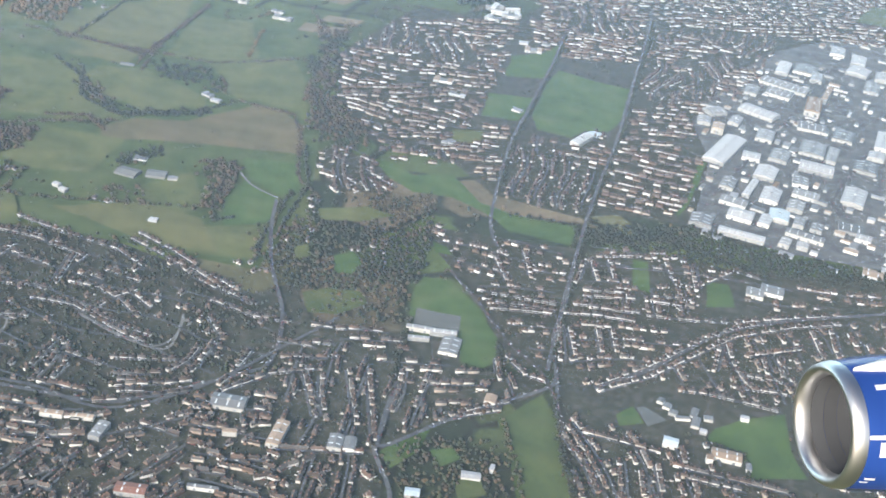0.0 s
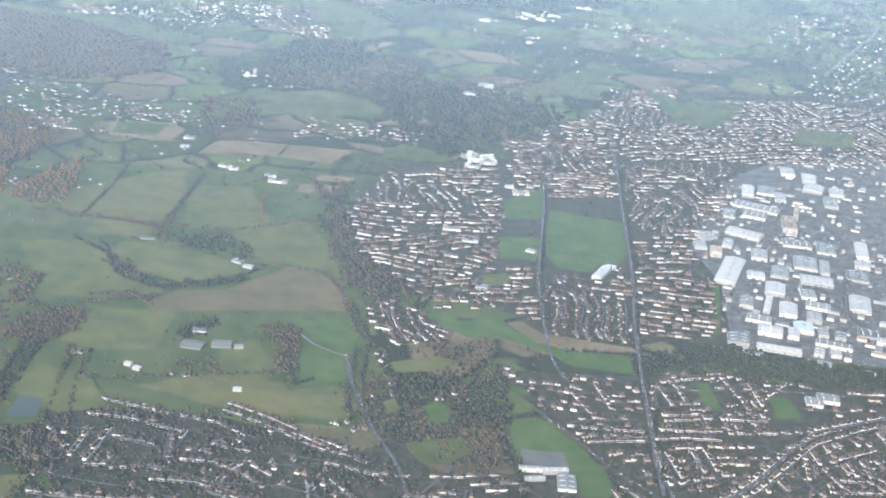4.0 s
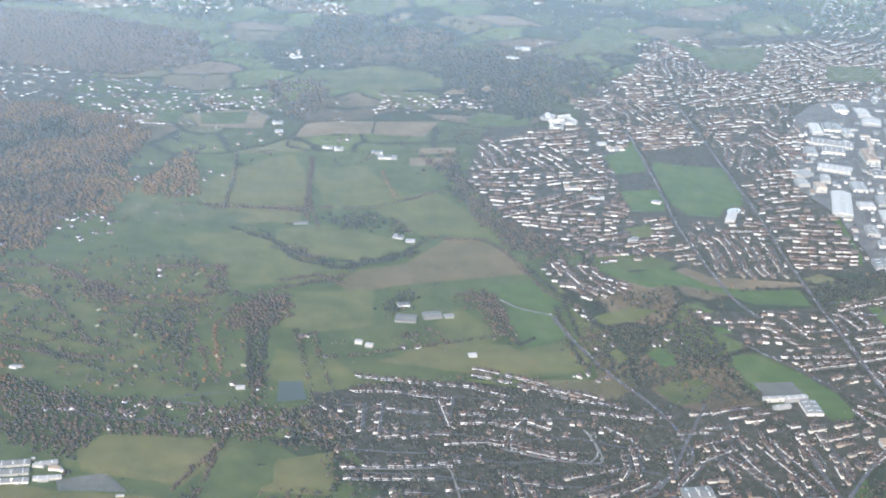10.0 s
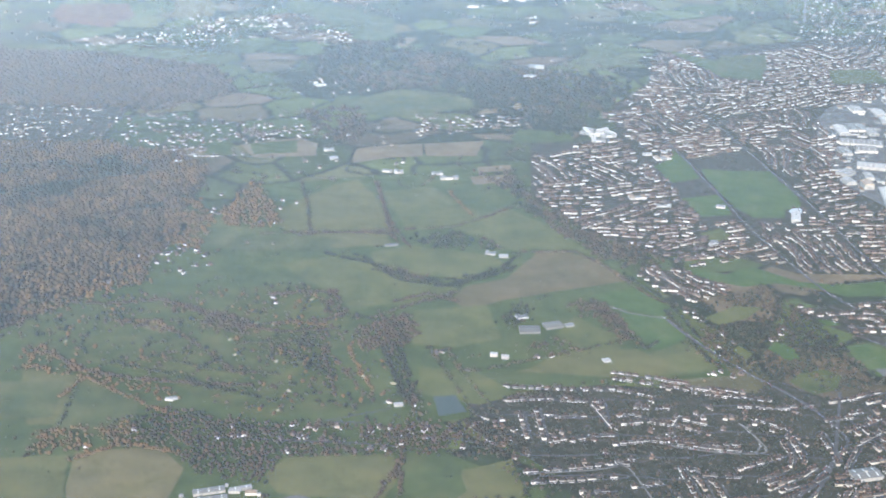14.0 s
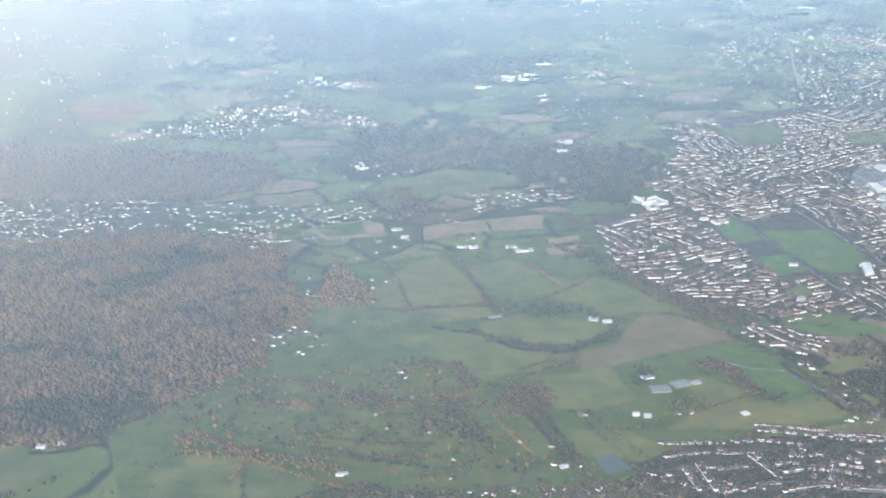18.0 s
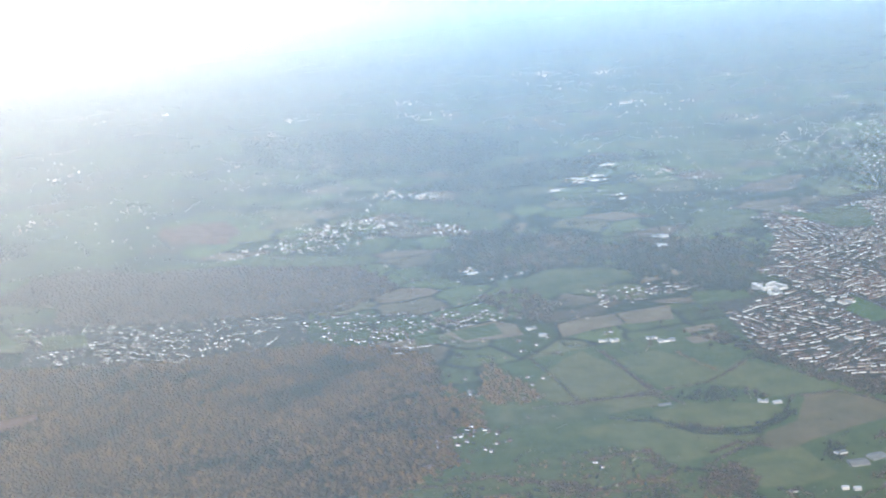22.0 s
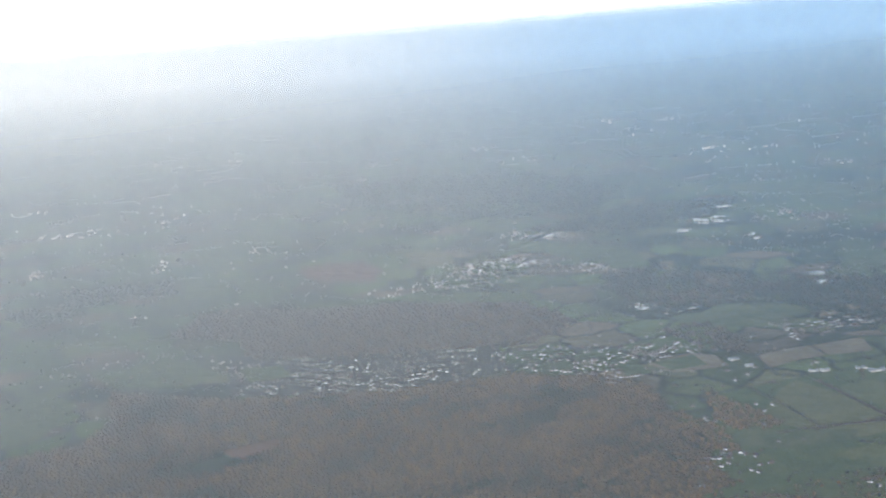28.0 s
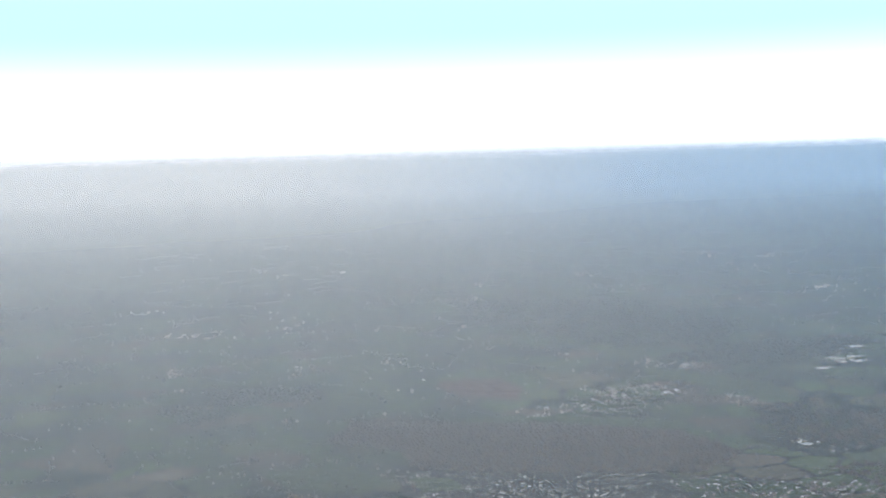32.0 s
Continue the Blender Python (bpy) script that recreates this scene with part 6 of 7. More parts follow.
wood(0.42, "brown", (-145.9, 196.5), (-126.6, 184.7), (-98.1, 177.0), (-81.8, 172.5), (-84.2, 161.1), (-106.3, 168.1), (-124.9, 172.2), (-130.4, 166.3), (-141.5, 173.0), (-144.2, 181.4), (-155.0, 184.3), (-155.2, 192.5))
wood(0.35, "mixed", (-145.9, 196.5), (-126.6, 184.7), (-98.1, 177.0), (-81.8, 172.5), (-84.2, 161.1), (-106.3, 168.1), (-124.9, 172.2), (-130.4, 166.3), (-141.5, 173.0), (-144.2, 181.4), (-155.0, 184.3), (-155.2, 192.5))
wood(0.6, "orange", (-169.3, 194.3), (-151.1, 191.4), (-149.1, 184.7), (-158.9, 184.4), (-168.7, 186.1))
wood(0.6, "orange", (-172.2, 232.2), (-164.9, 226.2), (-155.6, 213.3), (-140.4, 199.6), (-142.6, 197.9), (-159.9, 213.2), (-171.2, 220.1))
wood(0.7, "mixed", (-97.9, 210.5), (-95.2, 205.7), (-95.7, 182.8), (-99.1, 177.2), (-100.0, 188.5))
wood(0.7, "dark", (-116.9, 211.6), (-110.2, 208.5), (-109.1, 200.6), (-115.8, 202.4))
wood(0.7, "orange", (-135.8, 315.9), (-127.7, 318.6), (-124.7, 294.2), (-130.4, 275.0), (-138.6, 281.2))
wood(0.7, "mixed", (-77.8, 266.4), (-65.0, 269.1), (-56.7, 260.6), (-58.3, 255.1), (-70.6, 259.3))
wood(0.8, "mixed", (-33.8, 319.4), (-33.7, 297.6), (-36.5, 269.8), (-29.3, 247.1), (-19.5, 248.3), (-24.2, 230.7), (-30.8, 236.1), (-36.4, 261.2), (-41.2, 284.8))
wood(0.35, "dark", (-27.4, 199.5), (-3.1, 198.7), (-1.9, 186.9), (-11.3, 173.8), (-27.8, 173.4), (-32.1, 182.0))
wood(0.4, "brown", (-84.8, 400.7), (-60.6, 397.8), (-64.4, 369.1), (-75.8, 349.1), (-81.5, 370.4))
wood(0.35, "dark", (-7.8, 440.7), (7.6, 436.3), (22.1, 403.9), (42.7, 426.4), (24.3, 370.0), (-3.3, 341.8), (-12.9, 372.8), (-18.2, 389.9))
wood(0.5, "mixed", (-113.2, 152.2), (-108.3, 153.4), (-110.7, 145.9), (-113.0, 143.5))
wood(0.5, "mixed", (-99.2, 150.9), (-89.6, 150.0), (-91.0, 142.1), (-97.7, 145.5))
wood(0.95, "brown", (-230.4, 523.7), (-207.8, 521.9), (-162.3, 506.9), (-118.4, 481.3), (-103.6, 461.6), (-102.1, 430.0), (-132.1, 412.4), (-190.0, 438.5), (-229.2, 460.1))
wood(0.95, "brown", (-254.6, 520.5), (-234.5, 554.7), (-186.6, 528.4), (-152.9, 513.8), (-103.8, 472.0), (-125.9, 418.9), (-173.5, 451.1), (-214.5, 475.6))
wood(0.35, "dark", (-58.4, 990.5), (93.4, 946.7), (104.7, 766.0), (30.3, 668.7), (-44.9, 723.7), (-75.5, 829.5))
wood(0.3, "mixed", (-54.0, 502.7), (-0.4, 469.7), (-8.6, 416.6), (-48.9, 418.8), (-68.3, 455.0))
wood(0.5, "dark", (-324.6, 629.5), (-291.8, 632.2), (-285.5, 597.0), (-309.6, 576.3))
wood(0.5, "dark", (-295.9, 669.0), (-237.5, 652.8), (-236.4, 616.7), (-287.3, 613.1))
wood(0.3, "dark", (-51.1, 504.0), (-15.2, 510.8), (-23.4, 461.2), (-51.1, 442.2), (-61.4, 471.4))
wood(0.3, "mixed", (-14.8, 443.9), (18.7, 436.1), (52.0, 404.4), (26.1, 366.8), (-14.4, 371.2), (-24.5, 415.9))
wood(0.6, "dark", (-32.8, 648.4), (63.5, 679.1), (131.9, 658.0), (67.8, 602.9), (0.5, 605.3))
wood(0.06, "mixed", (-80.9, 181.7), (-59.9, 180.9), (-31.7, 170.2), (-25.0, 151.1), (-49.4, 136.8), (-63.2, 137.3))
wood(0.07, "brown", (-173.9, 255.0), (-135.9, 249.5), (-109.7, 247.3), (-100.0, 225.4), (-98.4, 207.9), (-100.4, 186.3), (-126.4, 186.8), (-145.6, 210.5), (-171.8, 228.1))
wood(0.05, "dark", (-173.9, 255.0), (-135.9, 249.5), (-109.7, 247.3), (-100.0, 225.4), (-98.4, 207.9), (-100.4, 186.3), (-126.4, 186.8), (-145.6, 210.5), (-171.8, 228.1))
wood(0.04, "orange", (-173.9, 255.0), (-135.9, 249.5), (-109.7, 247.3), (-100.0, 225.4), (-98.4, 207.9), (-100.4, 186.3), (-126.4, 186.8), (-145.6, 210.5), (-171.8, 228.1))
hedge(2.2, "brown", (-169.2, 253.9), (-153.8, 247.3), (-141.3, 246.2), (-132.6, 235.6), (-125.6, 227.2), (-117.4, 222.2), (-105.4, 220.7))
hedge(2.0, "orange", (-152.2, 237.7), (-143.6, 234.9), (-140.0, 228.2))
hedge(2.0, "mixed", (-128.3, 219.6), (-116.6, 217.6), (-108.8, 212.3))
hedge(2.6, "brown", (-166.5, 226.1), (-158.8, 215.2), (-148.7, 208.8), (-137.7, 203.6), (-126.9, 200.3))
hedge(2.2, "mixed", (-145.6, 218.8), (-134.3, 208.7), (-121.1, 203.3))
hedge(3.0, "dark", (-98.4, 209.5), (-98.9, 199.4), (-99.2, 190.0), (-98.2, 184.2))
hedge(1.6, "brown", (-110.5, 212.7), (-112.3, 191.2))
hedge(2.0, "orange", (-105.3, 211.4), (-105.3, 198.6), (-104.4, 190.9))
hedge(1.8, "mixed", (-85.3, 206.1), (-85.5, 191.1), (-83.6, 175.0))
hedge(2.0, "dark", (-100.1, 264.2), (-90.2, 254.1), (-86.5, 243.2), (-77.1, 236.0), (-66.5, 239.9))
hedge(1.8, "brown", (-114.3, 281.2), (-101.1, 280.1), (-81.4, 272.3))
hedge(1.8, "mixed", (-96.4, 321.9), (-98.4, 297.5), (-101.3, 278.5))
hedge(2.4, "brown", (-118.4, 242.7), (-109.4, 241.9), (-101.7, 239.9))
hedge(2.0, "orange", (-116.4, 226.8), (-107.6, 223.0))
hedge(1.8, "brown", (-91.3, 230.7), (-81.7, 233.0), (-76.4, 226.8))
hedge(2.0, "orange", (-164.3, 204.8), (-158.7, 212.7), (-150.5, 201.1), (-142.9, 192.6))
hedge(1.8, "brown", (-113.6, 153.3), (-105.0, 166.7), (-103.2, 172.0))
hedge(2.6, "orange", (-162.0, 181.5), (-152.7, 184.9), (-142.7, 178.4))
wood(0.9, "brown", (-103.6, 215.8), (-94.9, 224.1), (-89.2, 224.1), (-89.0, 215.3), (-94.5, 208.0), (-102.1, 208.9))
wood(0.8, "brown", (-136.0, 240.1), (-130.1, 237.9), (-122.6, 227.0), (-128.1, 223.4), (-133.3, 231.0))
wood(0.8, "mixed", (-123.0, 218.7), (-115.7, 214.1), (-117.5, 206.8), (-123.0, 209.5))
wood(0.8, "brown", (-105.5, 240.9), (-101.5, 241.5), (-102.8, 226.2), (-106.6, 225.7))
wood(0.8, "dark", (-116.4, 219.7), (-111.6, 219.8), (-111.1, 212.9), (-114.7, 212.5))
wood(0.7, "brown", (-46.7, 218.9), (-44.0, 215.1), (-43.8, 197.8), (-48.1, 196.3), (-49.2, 207.6))
wood(0.6, "brown", (-132.9, 177.8), (-127.9, 177.5), (-127.4, 168.9), (-132.2, 168.3))
wood(0.14, "dark", (-90.2, 179.1), (-59.9, 182.9), (-31.7, 172.2), (-22.0, 165.0), (-22.0, 140.0), (-49.4, 134.8), (-88.0, 137.3))
wood(0.05, "brown", (-90.2, 179.1), (-59.9, 182.9), (-31.7, 172.2), (-22.0, 165.0), (-22.0, 140.0), (-49.4, 134.8), (-88.0, 137.3))
hedge(1.4, "brown", (-75.0, 317.0), (-77.5, 294.9), (-80.4, 275.4), (-80.9, 266.1))
hedge(1.2, "brown", (-105.3, 279.4), (-90.8, 276.2), (-81.1, 275.6))
hedge(1.2, "dark", (-89.5, 252.4), (-80.6, 242.0), (-70.4, 238.2), (-60.6, 242.6), (-54.5, 248.3))
hedge(1.3, "brown", (-52.0, 251.4), (-38.3, 247.6), (-35.0, 236.6), (-32.1, 216.0), (-26.0, 208.1))
hedge(1.6, "dark", (-46.5, 220.0), (-46.3, 204.7), (-44.7, 193.2), (-40.8, 196.2))
hedge(1.2, "brown", (-107.9, 160.2), (-105.4, 165.0), (-109.8, 150.5))
hedge(1.5, "mixed", (-88.9, 206.7), (-88.2, 190.0), (-88.4, 176.4))
hedge(1.2, "brown", (-106.4, 190.2), (-109.8, 211.0), (-109.7, 228.1))
hedge(1.2, "dark", (-159.9, 213.2), (-163.3, 194.8))
hedge(1.4, "mixed", (-84.9, 193.9), (-77.6, 194.4), (-57.2, 196.6), (-46.1, 199.0))
hedge(1.4, "dark", (-32.1, 209.8), (-34.4, 190.4), (-34.3, 180.1))
hedge(1.2, "orange", (-56.5, 301.4), (-56.5, 289.1), (-55.8, 279.6))
hedge(1.2, "dark", (-74.1, 348.6), (-81.7, 327.0), (-74.4, 319.5))
hedge(1.2, "brown", (-78.9, 275.0), (-64.0, 273.0), (-51.4, 278.4), (-41.2, 284.8))
hedge(1.4, "brown", (-76.2, 305.1), (-78.4, 290.0), (-79.2, 274.4), (-78.3, 261.5))
hedge(1.3, "brown", (-104.7, 277.3), (-93.2, 277.5), (-82.1, 274.5))
hedge(1.5, "dark", (-91.1, 250.5), (-83.7, 244.3), (-77.3, 236.3), (-72.9, 234.6))
hedge(1.2, "brown", (-97.8, 223.8), (-87.2, 228.3), (-73.7, 232.7))
hedge(1.6, "mixed", (-33.4, 205.6), (-33.3, 194.8), (-31.2, 180.2))
hedge(1.4, "dark", (-33.2, 231.8), (-29.5, 213.2), (-31.5, 195.3))
hedge(1.6, "dark", (-14.0, 239.5), (-19.8, 224.3), (-16.2, 214.5))
hedge(1.6, "dark", (-4.3, 168.6), (-5.0, 162.3), (-5.4, 146.3))
hedge(1.6, "dark", (5.2, 155.6), (11.2, 156.1), (11.5, 164.5))
hedge(1.6, "dark", (12.8, 212.0), (26.2, 210.8), (26.4, 201.8))
hedge(1.5, "dark", (20.5, 152.0), (21.1, 139.3), (22.9, 128.0))
hedge(1.5, "mixed", (12.4, 143.7), (13.8, 136.5), (15.6, 126.6))
hedge(1.5, "dark", (44.1, 144.7), (49.2, 143.0), (49.9, 137.2))
hedge(1.2, "brown", (-74.4, 314.8), (-78.4, 288.3), (-81.6, 269.9))
hedge(1.2, "dark", (-93.3, 262.1), (-85.1, 245.2), (-74.2, 235.7), (-60.0, 240.9))
hedge(1.3, "brown", (-153.6, 238.9), (-140.5, 229.4), (-134.0, 217.1), (-130.1, 206.6))
hedge(1.3, "dark", (-153.9, 218.0), (-143.8, 210.4), (-132.7, 199.8), (-123.2, 192.7))
hedge(1.3, "brown", (-143.3, 247.4), (-134.6, 239.7), (-122.4, 227.0), (-106.1, 225.8))
hedge(1.3, "dark", (-102.5, 227.4), (-92.2, 218.9), (-95.6, 201.6), (-97.4, 188.3))
hedge(1.5, "dark", (-264.1, 522.1), (-226.8, 510.1), (-194.8, 496.4))
hedge(1.3, "dark", (19.9, 158.0), (23.4, 180.8), (28.1, 208.6), (32.7, 231.2), (38.6, 258.1), (44.4, 290.4), (53.7, 341.7))
hedge(1.3, "dark", (27.9, 332.2), (23.2, 302.0), (16.2, 266.0), (12.9, 249.6), (10.2, 224.9))
hedge(4, "dark", (-267.6, 324.6), (-255.9, 336.5), (-239.9, 347.6), (-223.1, 357.1))


def garden_trees():
    """Trees in the back gardens and along the streets."""
    spots = np.array([(x, y) for s in PLACED.values() for x, y, a in s])
    for k, share in (("dark", 1.3), ("mixed", 1.3), ("brown", 0.8), ("orange", 0.04)):
        q = np.concatenate([spots[rng.random(len(spots)) < share / 2] for i in range(2)])
        ang = rng.uniform(0, 2 * math.pi, len(q))
        q = q + np.stack([np.cos(ang), np.sin(ang)], -1) * rng.uniform(0.7, 2.3, len(q))[:, None]
        q = q[(q[:, 1] < 350) | (rng.random(len(q)) < 0.5)]
        plant(k, q, rng.uniform(0.22, 0.5, len(q)))


garden_trees()


def far_hedgerows():
    """Hedgerow trees and copses between the distant fields."""
    for i in range(1500):
        y = 430 + 2300 * rng.random() ** 1.8
        x = -170 + rng.uniform(-0.75, 0.75) * (y + 150)
        a, k = rng.choice([0.3, 1.9]) + rng.normal(0, 0.35), int(rng.integers(5, 16))
        t = np.linspace(-1, 1, k)[:, None] * rng.uniform(6, 26)
        p = np.array((x, y)) + t * np.array((math.cos(a), math.sin(a))) + rng.normal(0, 0.8, (k, 2))
        plant("dark" if rng.random() < 0.7 else "brown", p, rng.uniform(0.7, 1.3, k) * min(2.2, y / 500))


far_hedgerows()


def country_trees():
    """Winding hedgerows and loose trees over the nearer pastures and the golf course."""
    p = np.column_stack([rng.uniform(-330, 60, 190000), rng.uniform(110, 460, 190000)])
    line = np.array([abs(noise.noise(Vector((x * 0.045, y * 0.06, 20.0)))) for x, y in p])
    lump = np.array([noise.noise(Vector((x * 0.07, y * 0.09, 31.0))) for x, y in p])
    keep = ((line < 0.020) & (lump > -0.2)) | ((lump > 0.5) & (rng.random(len(p)) < 0.15)) | (rng.random(len(p)) < 0.008)
    p = p[keep]
    ok = np.ones(len(p), bool)
    for q in OPEN:
        ok &= ~inside(p, q)
    for q in ESTATES:
        ok &= ~inside(p, q)
    p = p[ok & clear_of(p, 0.1, False)]
    t = rng.random(len(p))
    for k, a, b in (("dark", 0, 0.4), ("mixed", 0.4, 0.68), ("brown", 0.68, 0.95), ("orange", 0.95, 1.0)):
        q = p[(t >= a) & (t < b)]
        plant(k, q, rng.uniform(0.35, 0.85, len(q)))


country_trees()


def build_trees():
    for kind, groups in GROVES.items():
        t = np.concatenate(groups)
        keep = (t[:, 1] > 95)
        for w, line in ROADS[:6]:
            keep &= to_line(t[:, :2], line) > w / 2
        t = t[keep]
        pieces = []
        near = t[:, 1] < 300
        for pool, some in ((CROWNS, t[near]), (SIMPLE, t[~near])):
            which = rng.integers(0, len(pool), len(some))
            for i, tpl in enumerate(pool):
                s = some[which == i]
                if len(s):
                    w = s[:, 2]
                    scale = np.stack([w * rng.uniform(0.85, 1.15, len(s)), w * rng.uniform(0.85, 1.15, len(s)), np.minimum(w, 1.6) * rng.uniform(0.75, 1.25, len(s))], -1)
                    pieces.append((*stamp(tpl, s[:, :2], rng.uniform(0, 6.28, len(s)), scale), 0))
        ob = joined("trees", pieces, [TREES[kind]])
        words = {"forest": "dense autumn forest of brown and orange crowns", "brown": "bare brown hedgerow and copse trees", "orange": "orange-leaved autumn trees",
                 "dark": "dark green and grey-brown trees", "mixed": "mixed green and brown autumn trees"}
        tagged(ob, words[kind], "trees", kind="stuff")


build_trees()


def lone_trees():
    """Single trees on the golf course and in the pastures, each with trunk, limbs and crown."""
    first = new("tree")
    tagged(first, "single autumn tree with an uneven brown-green crown", "tree", "trees of the golf course")
    bm = bmesh.new()
    bmesh.ops.create_cone(bm, segments=6, radius1=0.07, radius2=0.035, depth=0.5, matrix=Matrix.Translation((0, 0, 0.25)))
    for i in range(3):
        m = Matrix.Rotation(i * 2.1, 4, "Z") @ Matrix.Rotation(0.7, 4, "Y") @ Matrix.Translation((0, 0, 0.2))
        bmesh.ops.create_cone(bm, segments=5, radius1=0.03, radius2=0.012, depth=0.4, matrix=Matrix.Translation((0, 0, 0.35)) @ m)
    part("trunk", bm, BARK, first)
    r, bm = random.Random(4), bmesh.new()
    for i in range(9):
        o = Vector((r.uniform(-0.3, 0.3), r.uniform(-0.3, 0.3), r.uniform(0.45, 0.95)))
        made = bmesh.ops.create_icosphere(bm, subdivisions=1, radius=r.uniform(0.16, 0.28), matrix=Matrix.Translation(o))
        for v in made["verts"]:
            v.co += Vector((r.uniform(-1, 1), r.uniform(-1, 1), r.uniform(-1, 1))) * 0.05
    part("crown", bm, LONE, first)
    spots = []
    for x0, x1, y0, y1, k in ((-190, -85, 178, 245, 110), (-120, -30, 190, 260, 30), (-100, -10, 255, 320, 25)):
        spots += list(zip(rng.uniform(x0, x1, k), rng.uniform(y0, y1, k)))
    for i, (x, y) in enumerate(spots):
        s = rng.uniform(0.7, 1.3)
        m = pose(x, y, 0, 0, 0, rng.uniform(0, 360)) @ Matrix.Diagonal((s * 0.6, s * 0.6, s * 0.6, 1))
        if i == 0:
            first.matrix_basis = m
        else:
            copy_thing(first, m)


lone_trees()


SAND = land("bunker_sand", (0.34, 0.31, 0.20), (0.42, 0.38, 0.26), (0.48, 0.44, 0.32), 1.0)


def bunkers():
    """Sand bunkers with raised lips beside the greens of the golf course."""
    for i in range(46):
        x, y = rng.uniform(-185, -88), rng.uniform(182, 240)
        if not inside(np.array([(x, y)]), GOLF[0])[0]:
            continue
        bm, a, b, t = bmesh.new(), rng.uniform(0.35, 0.8), rng.uniform(0.25, 0.45), rng.uniform(0, 3)
        rings = []
        for k, z in ((1.0, 0.0), (0.92, 0.05), (0.75, 0.012)):
            rings.append([bm.verts.new((a * k * math.cos(u) * (1 + 0.2 * math.sin(2 * u + t)), b * k * math.sin(u) * (1 + 0.2 * math.cos(3 * u + t)), z)) for u in [2 * math.pi * j / 16 for j in range(16)]])
        for p, q in zip(rings, rings[1:]):
            for j in range(16):
                bm.faces.new((p[j], p[(j + 1) % 16], q[(j + 1) % 16], q[j]))
        bm.faces.new(rings[-1])
        ob = part("bunker", bm, SAND)
        ob.location = (x, y, LEVEL[0])
        ob.rotation_euler.z = t
        tagged(ob, "pale sand bunker in the golf course grass", "bunker", "bunkers of the golf course")


bunkers()


# ---- small things of the town: garages, sheds and parked cars ----
def outbuildings():
    spots = np.array([q for s in PLACED.values() for q in s])
    spots = spots[spots[:, 1] < 420]
    pick = spots[rng.random(len(spots)) < 0.7]
    side = rng.choice([-1, 1], len(pick)) * rng.uniform(0.5, 0.9, len(pick))
    back = rng.uniform(0.2, 1.1, len(pick))
    c, s = np.cos(pick[:, 2]), np.sin(pick[:, 2])
    p = pick[:, :2] + np.stack([side * c - back * s, side * s + back * c], -1)
    ok = clear_of(p, 0.2)
    p, a = p[ok], pick[ok, 2]
    size = np.stack([rng.uniform(0.2, 0.4, len(p)), rng.uniform(0.25, 0.6, len(p)), rng.uniform(0.2, 0.3, len(p))], -1)
    wall, top = arrays(box_bm(1, 1, 1)), arrays(prism_bm(1, 1, 0.3, 1.0, 0.05))
    ob = joined("garages", [(*stamp(wall, p, a, size, 0.02), 0), (*stamp(top, p, a, size, 0.02), 1)], [WALLS, ROOFS])
    tagged(ob, "small garages and sheds behind the houses", "garages", kind="stuff")


outbuildings()

CAR_PAINT = varied("car_paint", [(0, (0.03, 0.03, 0.035)), (0.3, (0.30, 0.03, 0.03)), (0.5, (0.45, 0.46, 0.47)), (0.8, (0.75, 0.75, 0.75)), (1, (0.05, 0.10, 0.28))], 0.3, True)


def cars():
    """Parked cars along the streets and in the yards."""
    p, a = [], []
    for w, line in ROADS[:16]:
        for u, v in zip(line, line[1:]):
            d, th = math.dist(u, v), math.atan2(v[1] - u[1], v[0] - u[0])
            if u[1] > 420:
                continue
            for i in range(int(d * 0.9)):
                t, o = rng.random(), rng.choice([-1, 1]) * (w * 0.26)
                p.append((u[0] + (v[0] - u[0]) * t - math.sin(th) * o, u[1] + (v[1] - u[1]) * t + math.cos(th) * o))
                a.append(th)
    for i in range(1500):
        p.append((rng.uniform(50, 130), rng.uniform(206, 345)))
        a.append(radians(-24) + rng.choice([0, math.pi / 2]))
    spots = [q for s in PLACED.values() for q in s if q[1] < 330]
    for x, y, th in spots[:: 2]:
        o = rng.uniform(-0.5, 0.5)
        p.append((x + 0.95 * math.sin(th) + o * math.cos(th), y - 0.95 * math.cos(th) + o * math.sin(th)))
        a.append(th + rng.normal(0, 0.1))
    p, a = np.array(p), np.array(a)
    ok = np.ones(len(p), bool)
    for x, y, rad in SHEDS:
        ok &= np.hypot(p[:, 0] - x, p[:, 1] - y) > rad * 0.85
    for q in FIELDS:
        ok &= ~inside(p, q)
    p, a = p[ok], a[ok]
    bm = box_bm(0.42, 0.17, 0.07, 0, 0, 0.02)
    v, f = arrays(bm)
    cv, cf = arrays(box_bm(0.24, 0.15, 0.06, -0.02, 0, 0.09))
    one = np.ones((len(p), 3))
    ob = joined("cars", [(*stamp((v, f), p, a, one, LEVEL[0] + 0.002), 0), (*stamp((cv, cf), p, a, one, LEVEL[0] + 0.002), 1)], [CAR_PAINT, GLASS])
    tagged(ob, "small parked cars in white, grey, red and blue", "cars", kind="stuff")


cars()


# ---- the jet engine that hangs beside the window ----
def lathe(profile, segments=72):
    bm, rings = bmesh.new(), []
    for r, z in profile:
        rings.append([bm.verts.new((r * math.cos(2 * math.pi * i / segments), r * math.sin(2 * math.pi * i / segments), z)) for i in range(segments)])
    for a, b in zip(rings, rings[1:]):
        for i in range(segments):
            k = (i + 1) % segments
            f = bm.faces.new((a[i], a[k], b[k], b[i]))
            f.smooth = True
    return bm


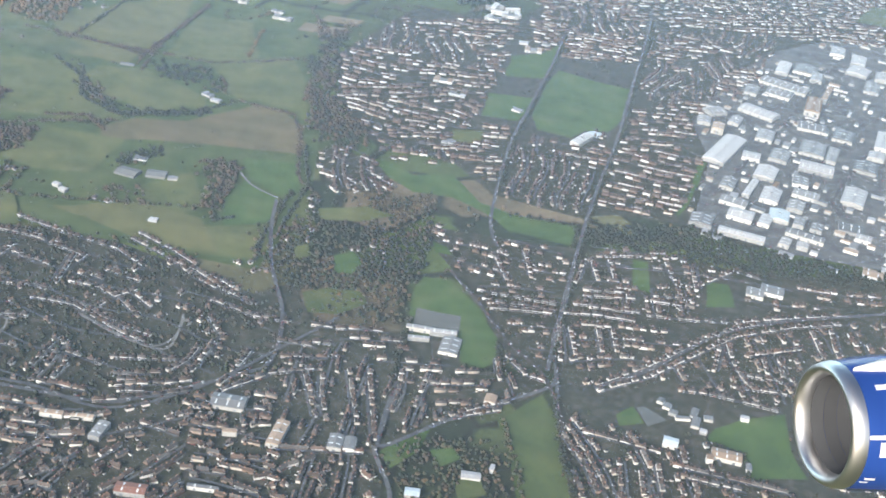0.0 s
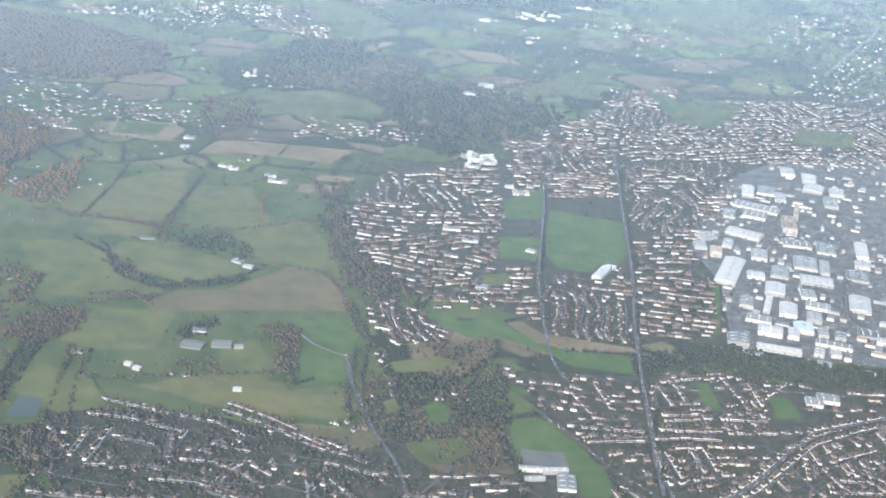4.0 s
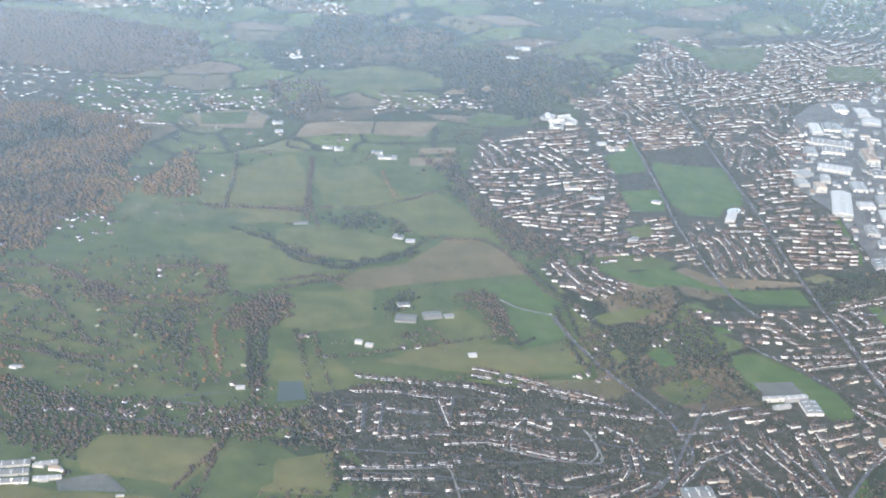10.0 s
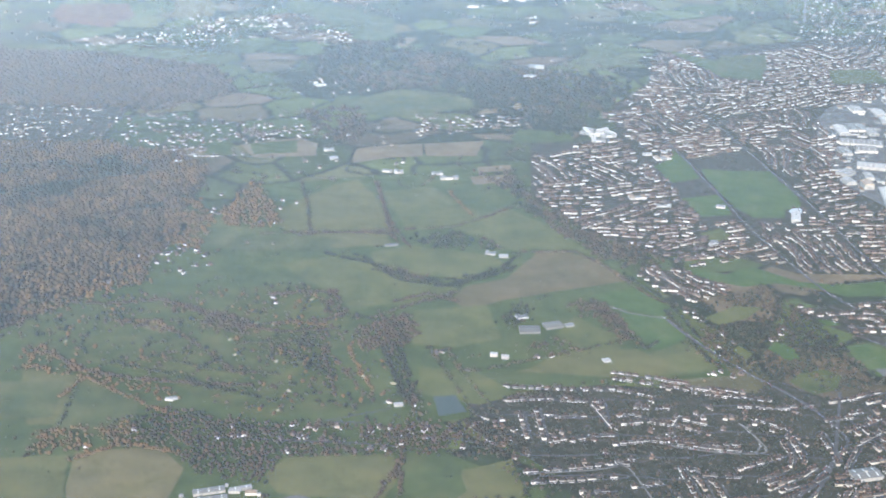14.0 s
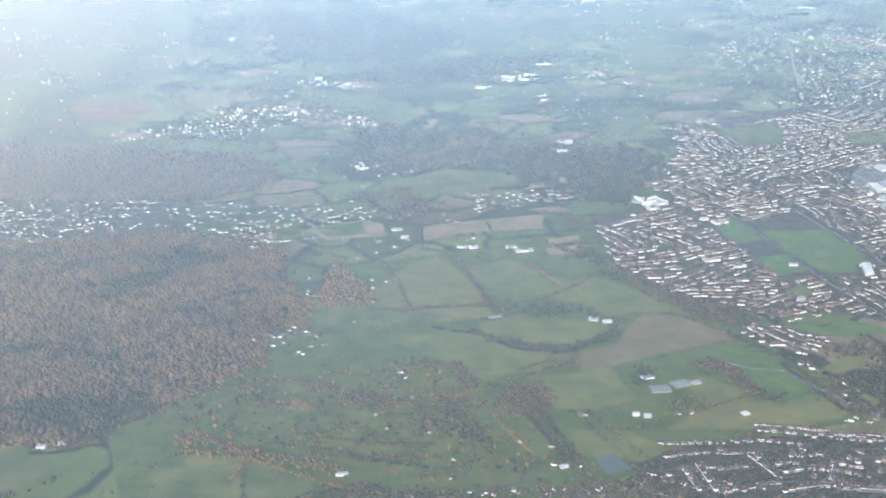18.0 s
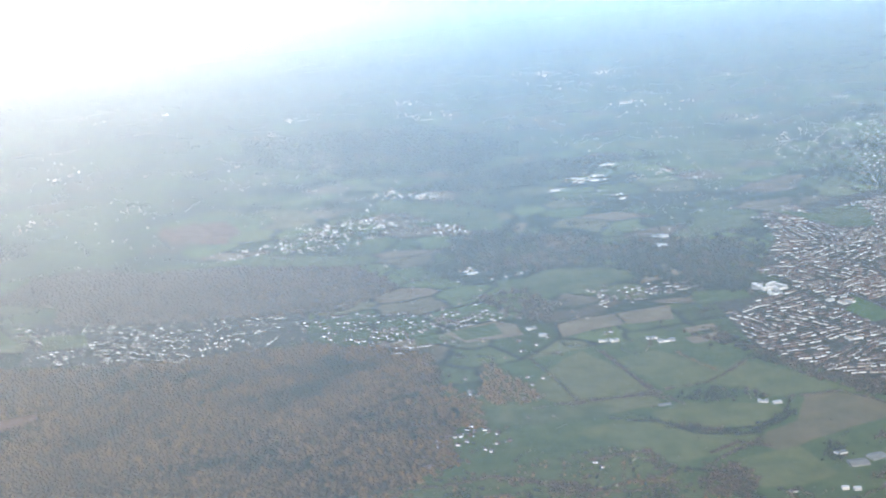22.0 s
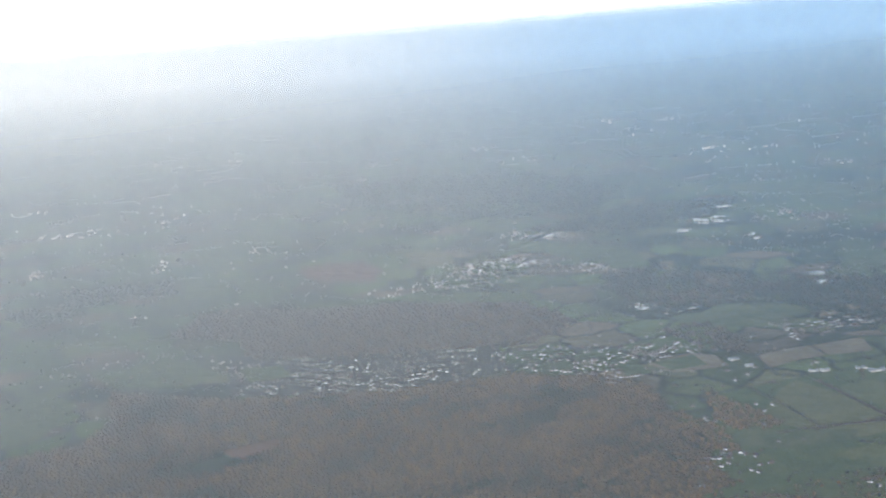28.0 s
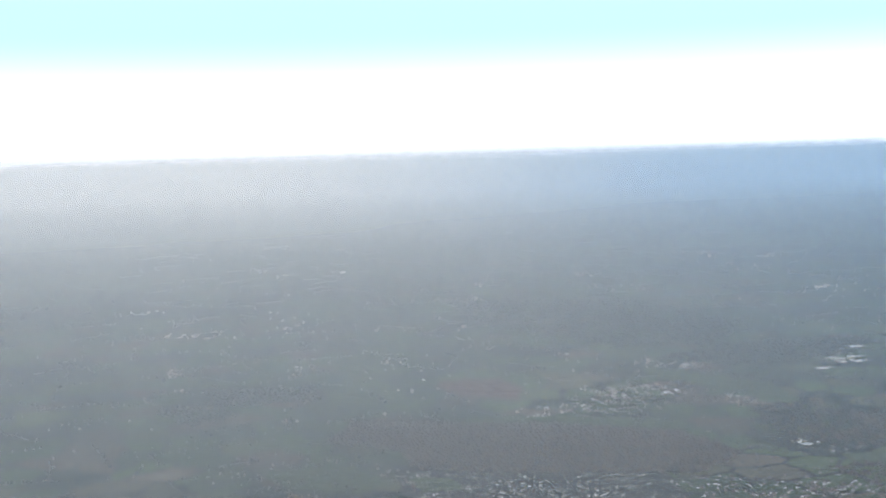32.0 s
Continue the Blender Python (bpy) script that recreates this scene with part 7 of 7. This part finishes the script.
def engine():
    polished = varied("polished_lip_metal", [(0, (0.62, 0.63, 0.65)), (1, (0.66, 0.67, 0.69))], 0.38, metal=1.0)
    blue = varied("blue_gloss_paint", [(0, (0.015, 0.05, 0.22)), (1, (0.02, 0.06, 0.26))], 0.22)
    duct = varied("grey_duct_lining", [(0, (0.070, 0.076, 0.088)), (1, (0.088, 0.094, 0.106))], 0.4)
    blade_mat = varied("dark_fan_blade", [(0, (0.045, 0.046, 0.05)), (1, (0.065, 0.066, 0.07))], 0.45)
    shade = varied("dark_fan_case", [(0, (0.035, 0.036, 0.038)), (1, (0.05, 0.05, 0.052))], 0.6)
    pale = varied("pale_grey_paint", [(0, (0.70, 0.71, 0.72)), (1, (0.76, 0.77, 0.78))], 0.35)
    for m in (shade, blade_mat, duct):
        m.node_tree.nodes["Principled BSDF"].inputs["Specular IOR Level"].default_value = 0.04
    thing = new("jet_engine")
    thing.matrix_basis = look((0.8000, 1.9223, 108.6224), (-0.1715, 1.6847, 108.6104))
    tagged(thing, "blue jet engine with a polished metal intake lip", "engine")
    part("intake_lip", lathe([(0.1005, 0.034), (0.102, 0.022), (0.106, 0.010), (0.113, 0.001), (0.119, 0.003), (0.125, 0.011), (0.128, 0.023), (0.129, 0.030)]), polished, thing, "polished silver intake lip")
    cowl = part("cowl", lathe([(0.1291, 0.030), (0.136, 0.09), (0.141, 0.18), (0.143, 0.30), (0.138, 0.45), (0.120, 0.60)]), blue, thing, "glossy dark blue cowl")
    part("duct", lathe([(0.1005, 0.034), (0.098, 0.06), (0.0978, 0.062)]), duct, thing)
    part("duct", lathe([(0.0985, 0.063), (0.097, 0.09), (0.0968, 0.092)]), duct, thing)
    part("duct", lathe([(0.0975, 0.093), (0.096, 0.13)]), duct, thing)
    part("fan_case", lathe([(0.096, 0.13), (0.0965, 0.135), (0.0965, 0.19), (0.002, 0.19)]), shade, thing)
    part("spinner", lathe([(0.001, 0.10), (0.012, 0.112), (0.024, 0.135), (0.030, 0.16)], 32), blade_mat, thing)
    for i in range(24):
        bm = bmesh.new()
        rows = []
        for j in range(5):
            r = 0.028 + 0.067 * j / 4
            tw = radians(70 - 30 * j / 4)
            c = 0.0075
            rows.append([bm.verts.new((r, s * c * math.cos(tw) + q, 0.155 + s * c * math.sin(tw) * 0.9)) for s, q in ((-1, 0.0), (1, 0.0), (1, 0.001), (-1, 0.001))])
        for a, b in zip(rows, rows[1:]):
            for k in range(4):
                bm.faces.new((a[k], a[(k + 1) % 4], b[(k + 1) % 4], b[k]))
        ob = part("fan_blade", bm, blade_mat, thing)
        ob.rotation_euler.z = 2 * math.pi * i / 24
    bm = bmesh.new()
    rings = []
    for z, half, top in ((0.036, 0.001, 0.137), (0.07, 0.010, 0.144), (0.12, 0.018, 0.152), (0.30, 0.024, 0.166), (0.58, 0.020, 0.166)):
        rings.append([bm.verts.new(q) for q in ((0.006 - half, 0.128, z), (0.006 - half * 0.9, top - 0.004, z), (0.006, top, z), (0.006 + half * 0.9, top - 0.004, z), (0.006 + half, 0.128, z))])
    for a, c in zip(rings, rings[1:]):
        for k in range(4):
            bm.faces.new((a[k], a[k + 1], c[k + 1], c[k])).smooth = True
    part("pylon", bm, pale, thing, "pale grey pylon fairing")
    for a0, a1, z0, z1 in ((107.5, 112.5, 0.060, 0.110), (151.0, 154.5, 0.031, 0.110), (157.0, 170.0, 0.054, 0.090), (193.5, 196.0, 0.042, 0.062), (199.0, 200.5, 0.036, 0.052)):
        bm, grid = bmesh.new(), []
        for i in range(7):
            a = radians(a0 + (a1 - a0) * i / 6)
            grid.append([])
            for z in (z0, z1):
                r = 0.1297 + (0.0069 * (z - 0.03) / 0.06 if z < 0.09 else 0.0069 + 0.005 * (z - 0.09) / 0.09)
                grid[-1].append([bm.verts.new(((r + h) * math.cos(a), (r + h) * math.sin(a), z)) for h in (-0.001, 0.0008)])
        for p, q in zip(grid, grid[1:]):
            bm.faces.new((p[0][1], p[1][1], q[1][1], q[0][1]))
            bm.faces.new((p[0][0], p[0][1], q[0][1], q[0][0]))
            bm.faces.new((p[1][1], p[1][0], q[1][0], q[1][1]))
        part("marking", bm, pale, cowl, "white painted marking")



engine()
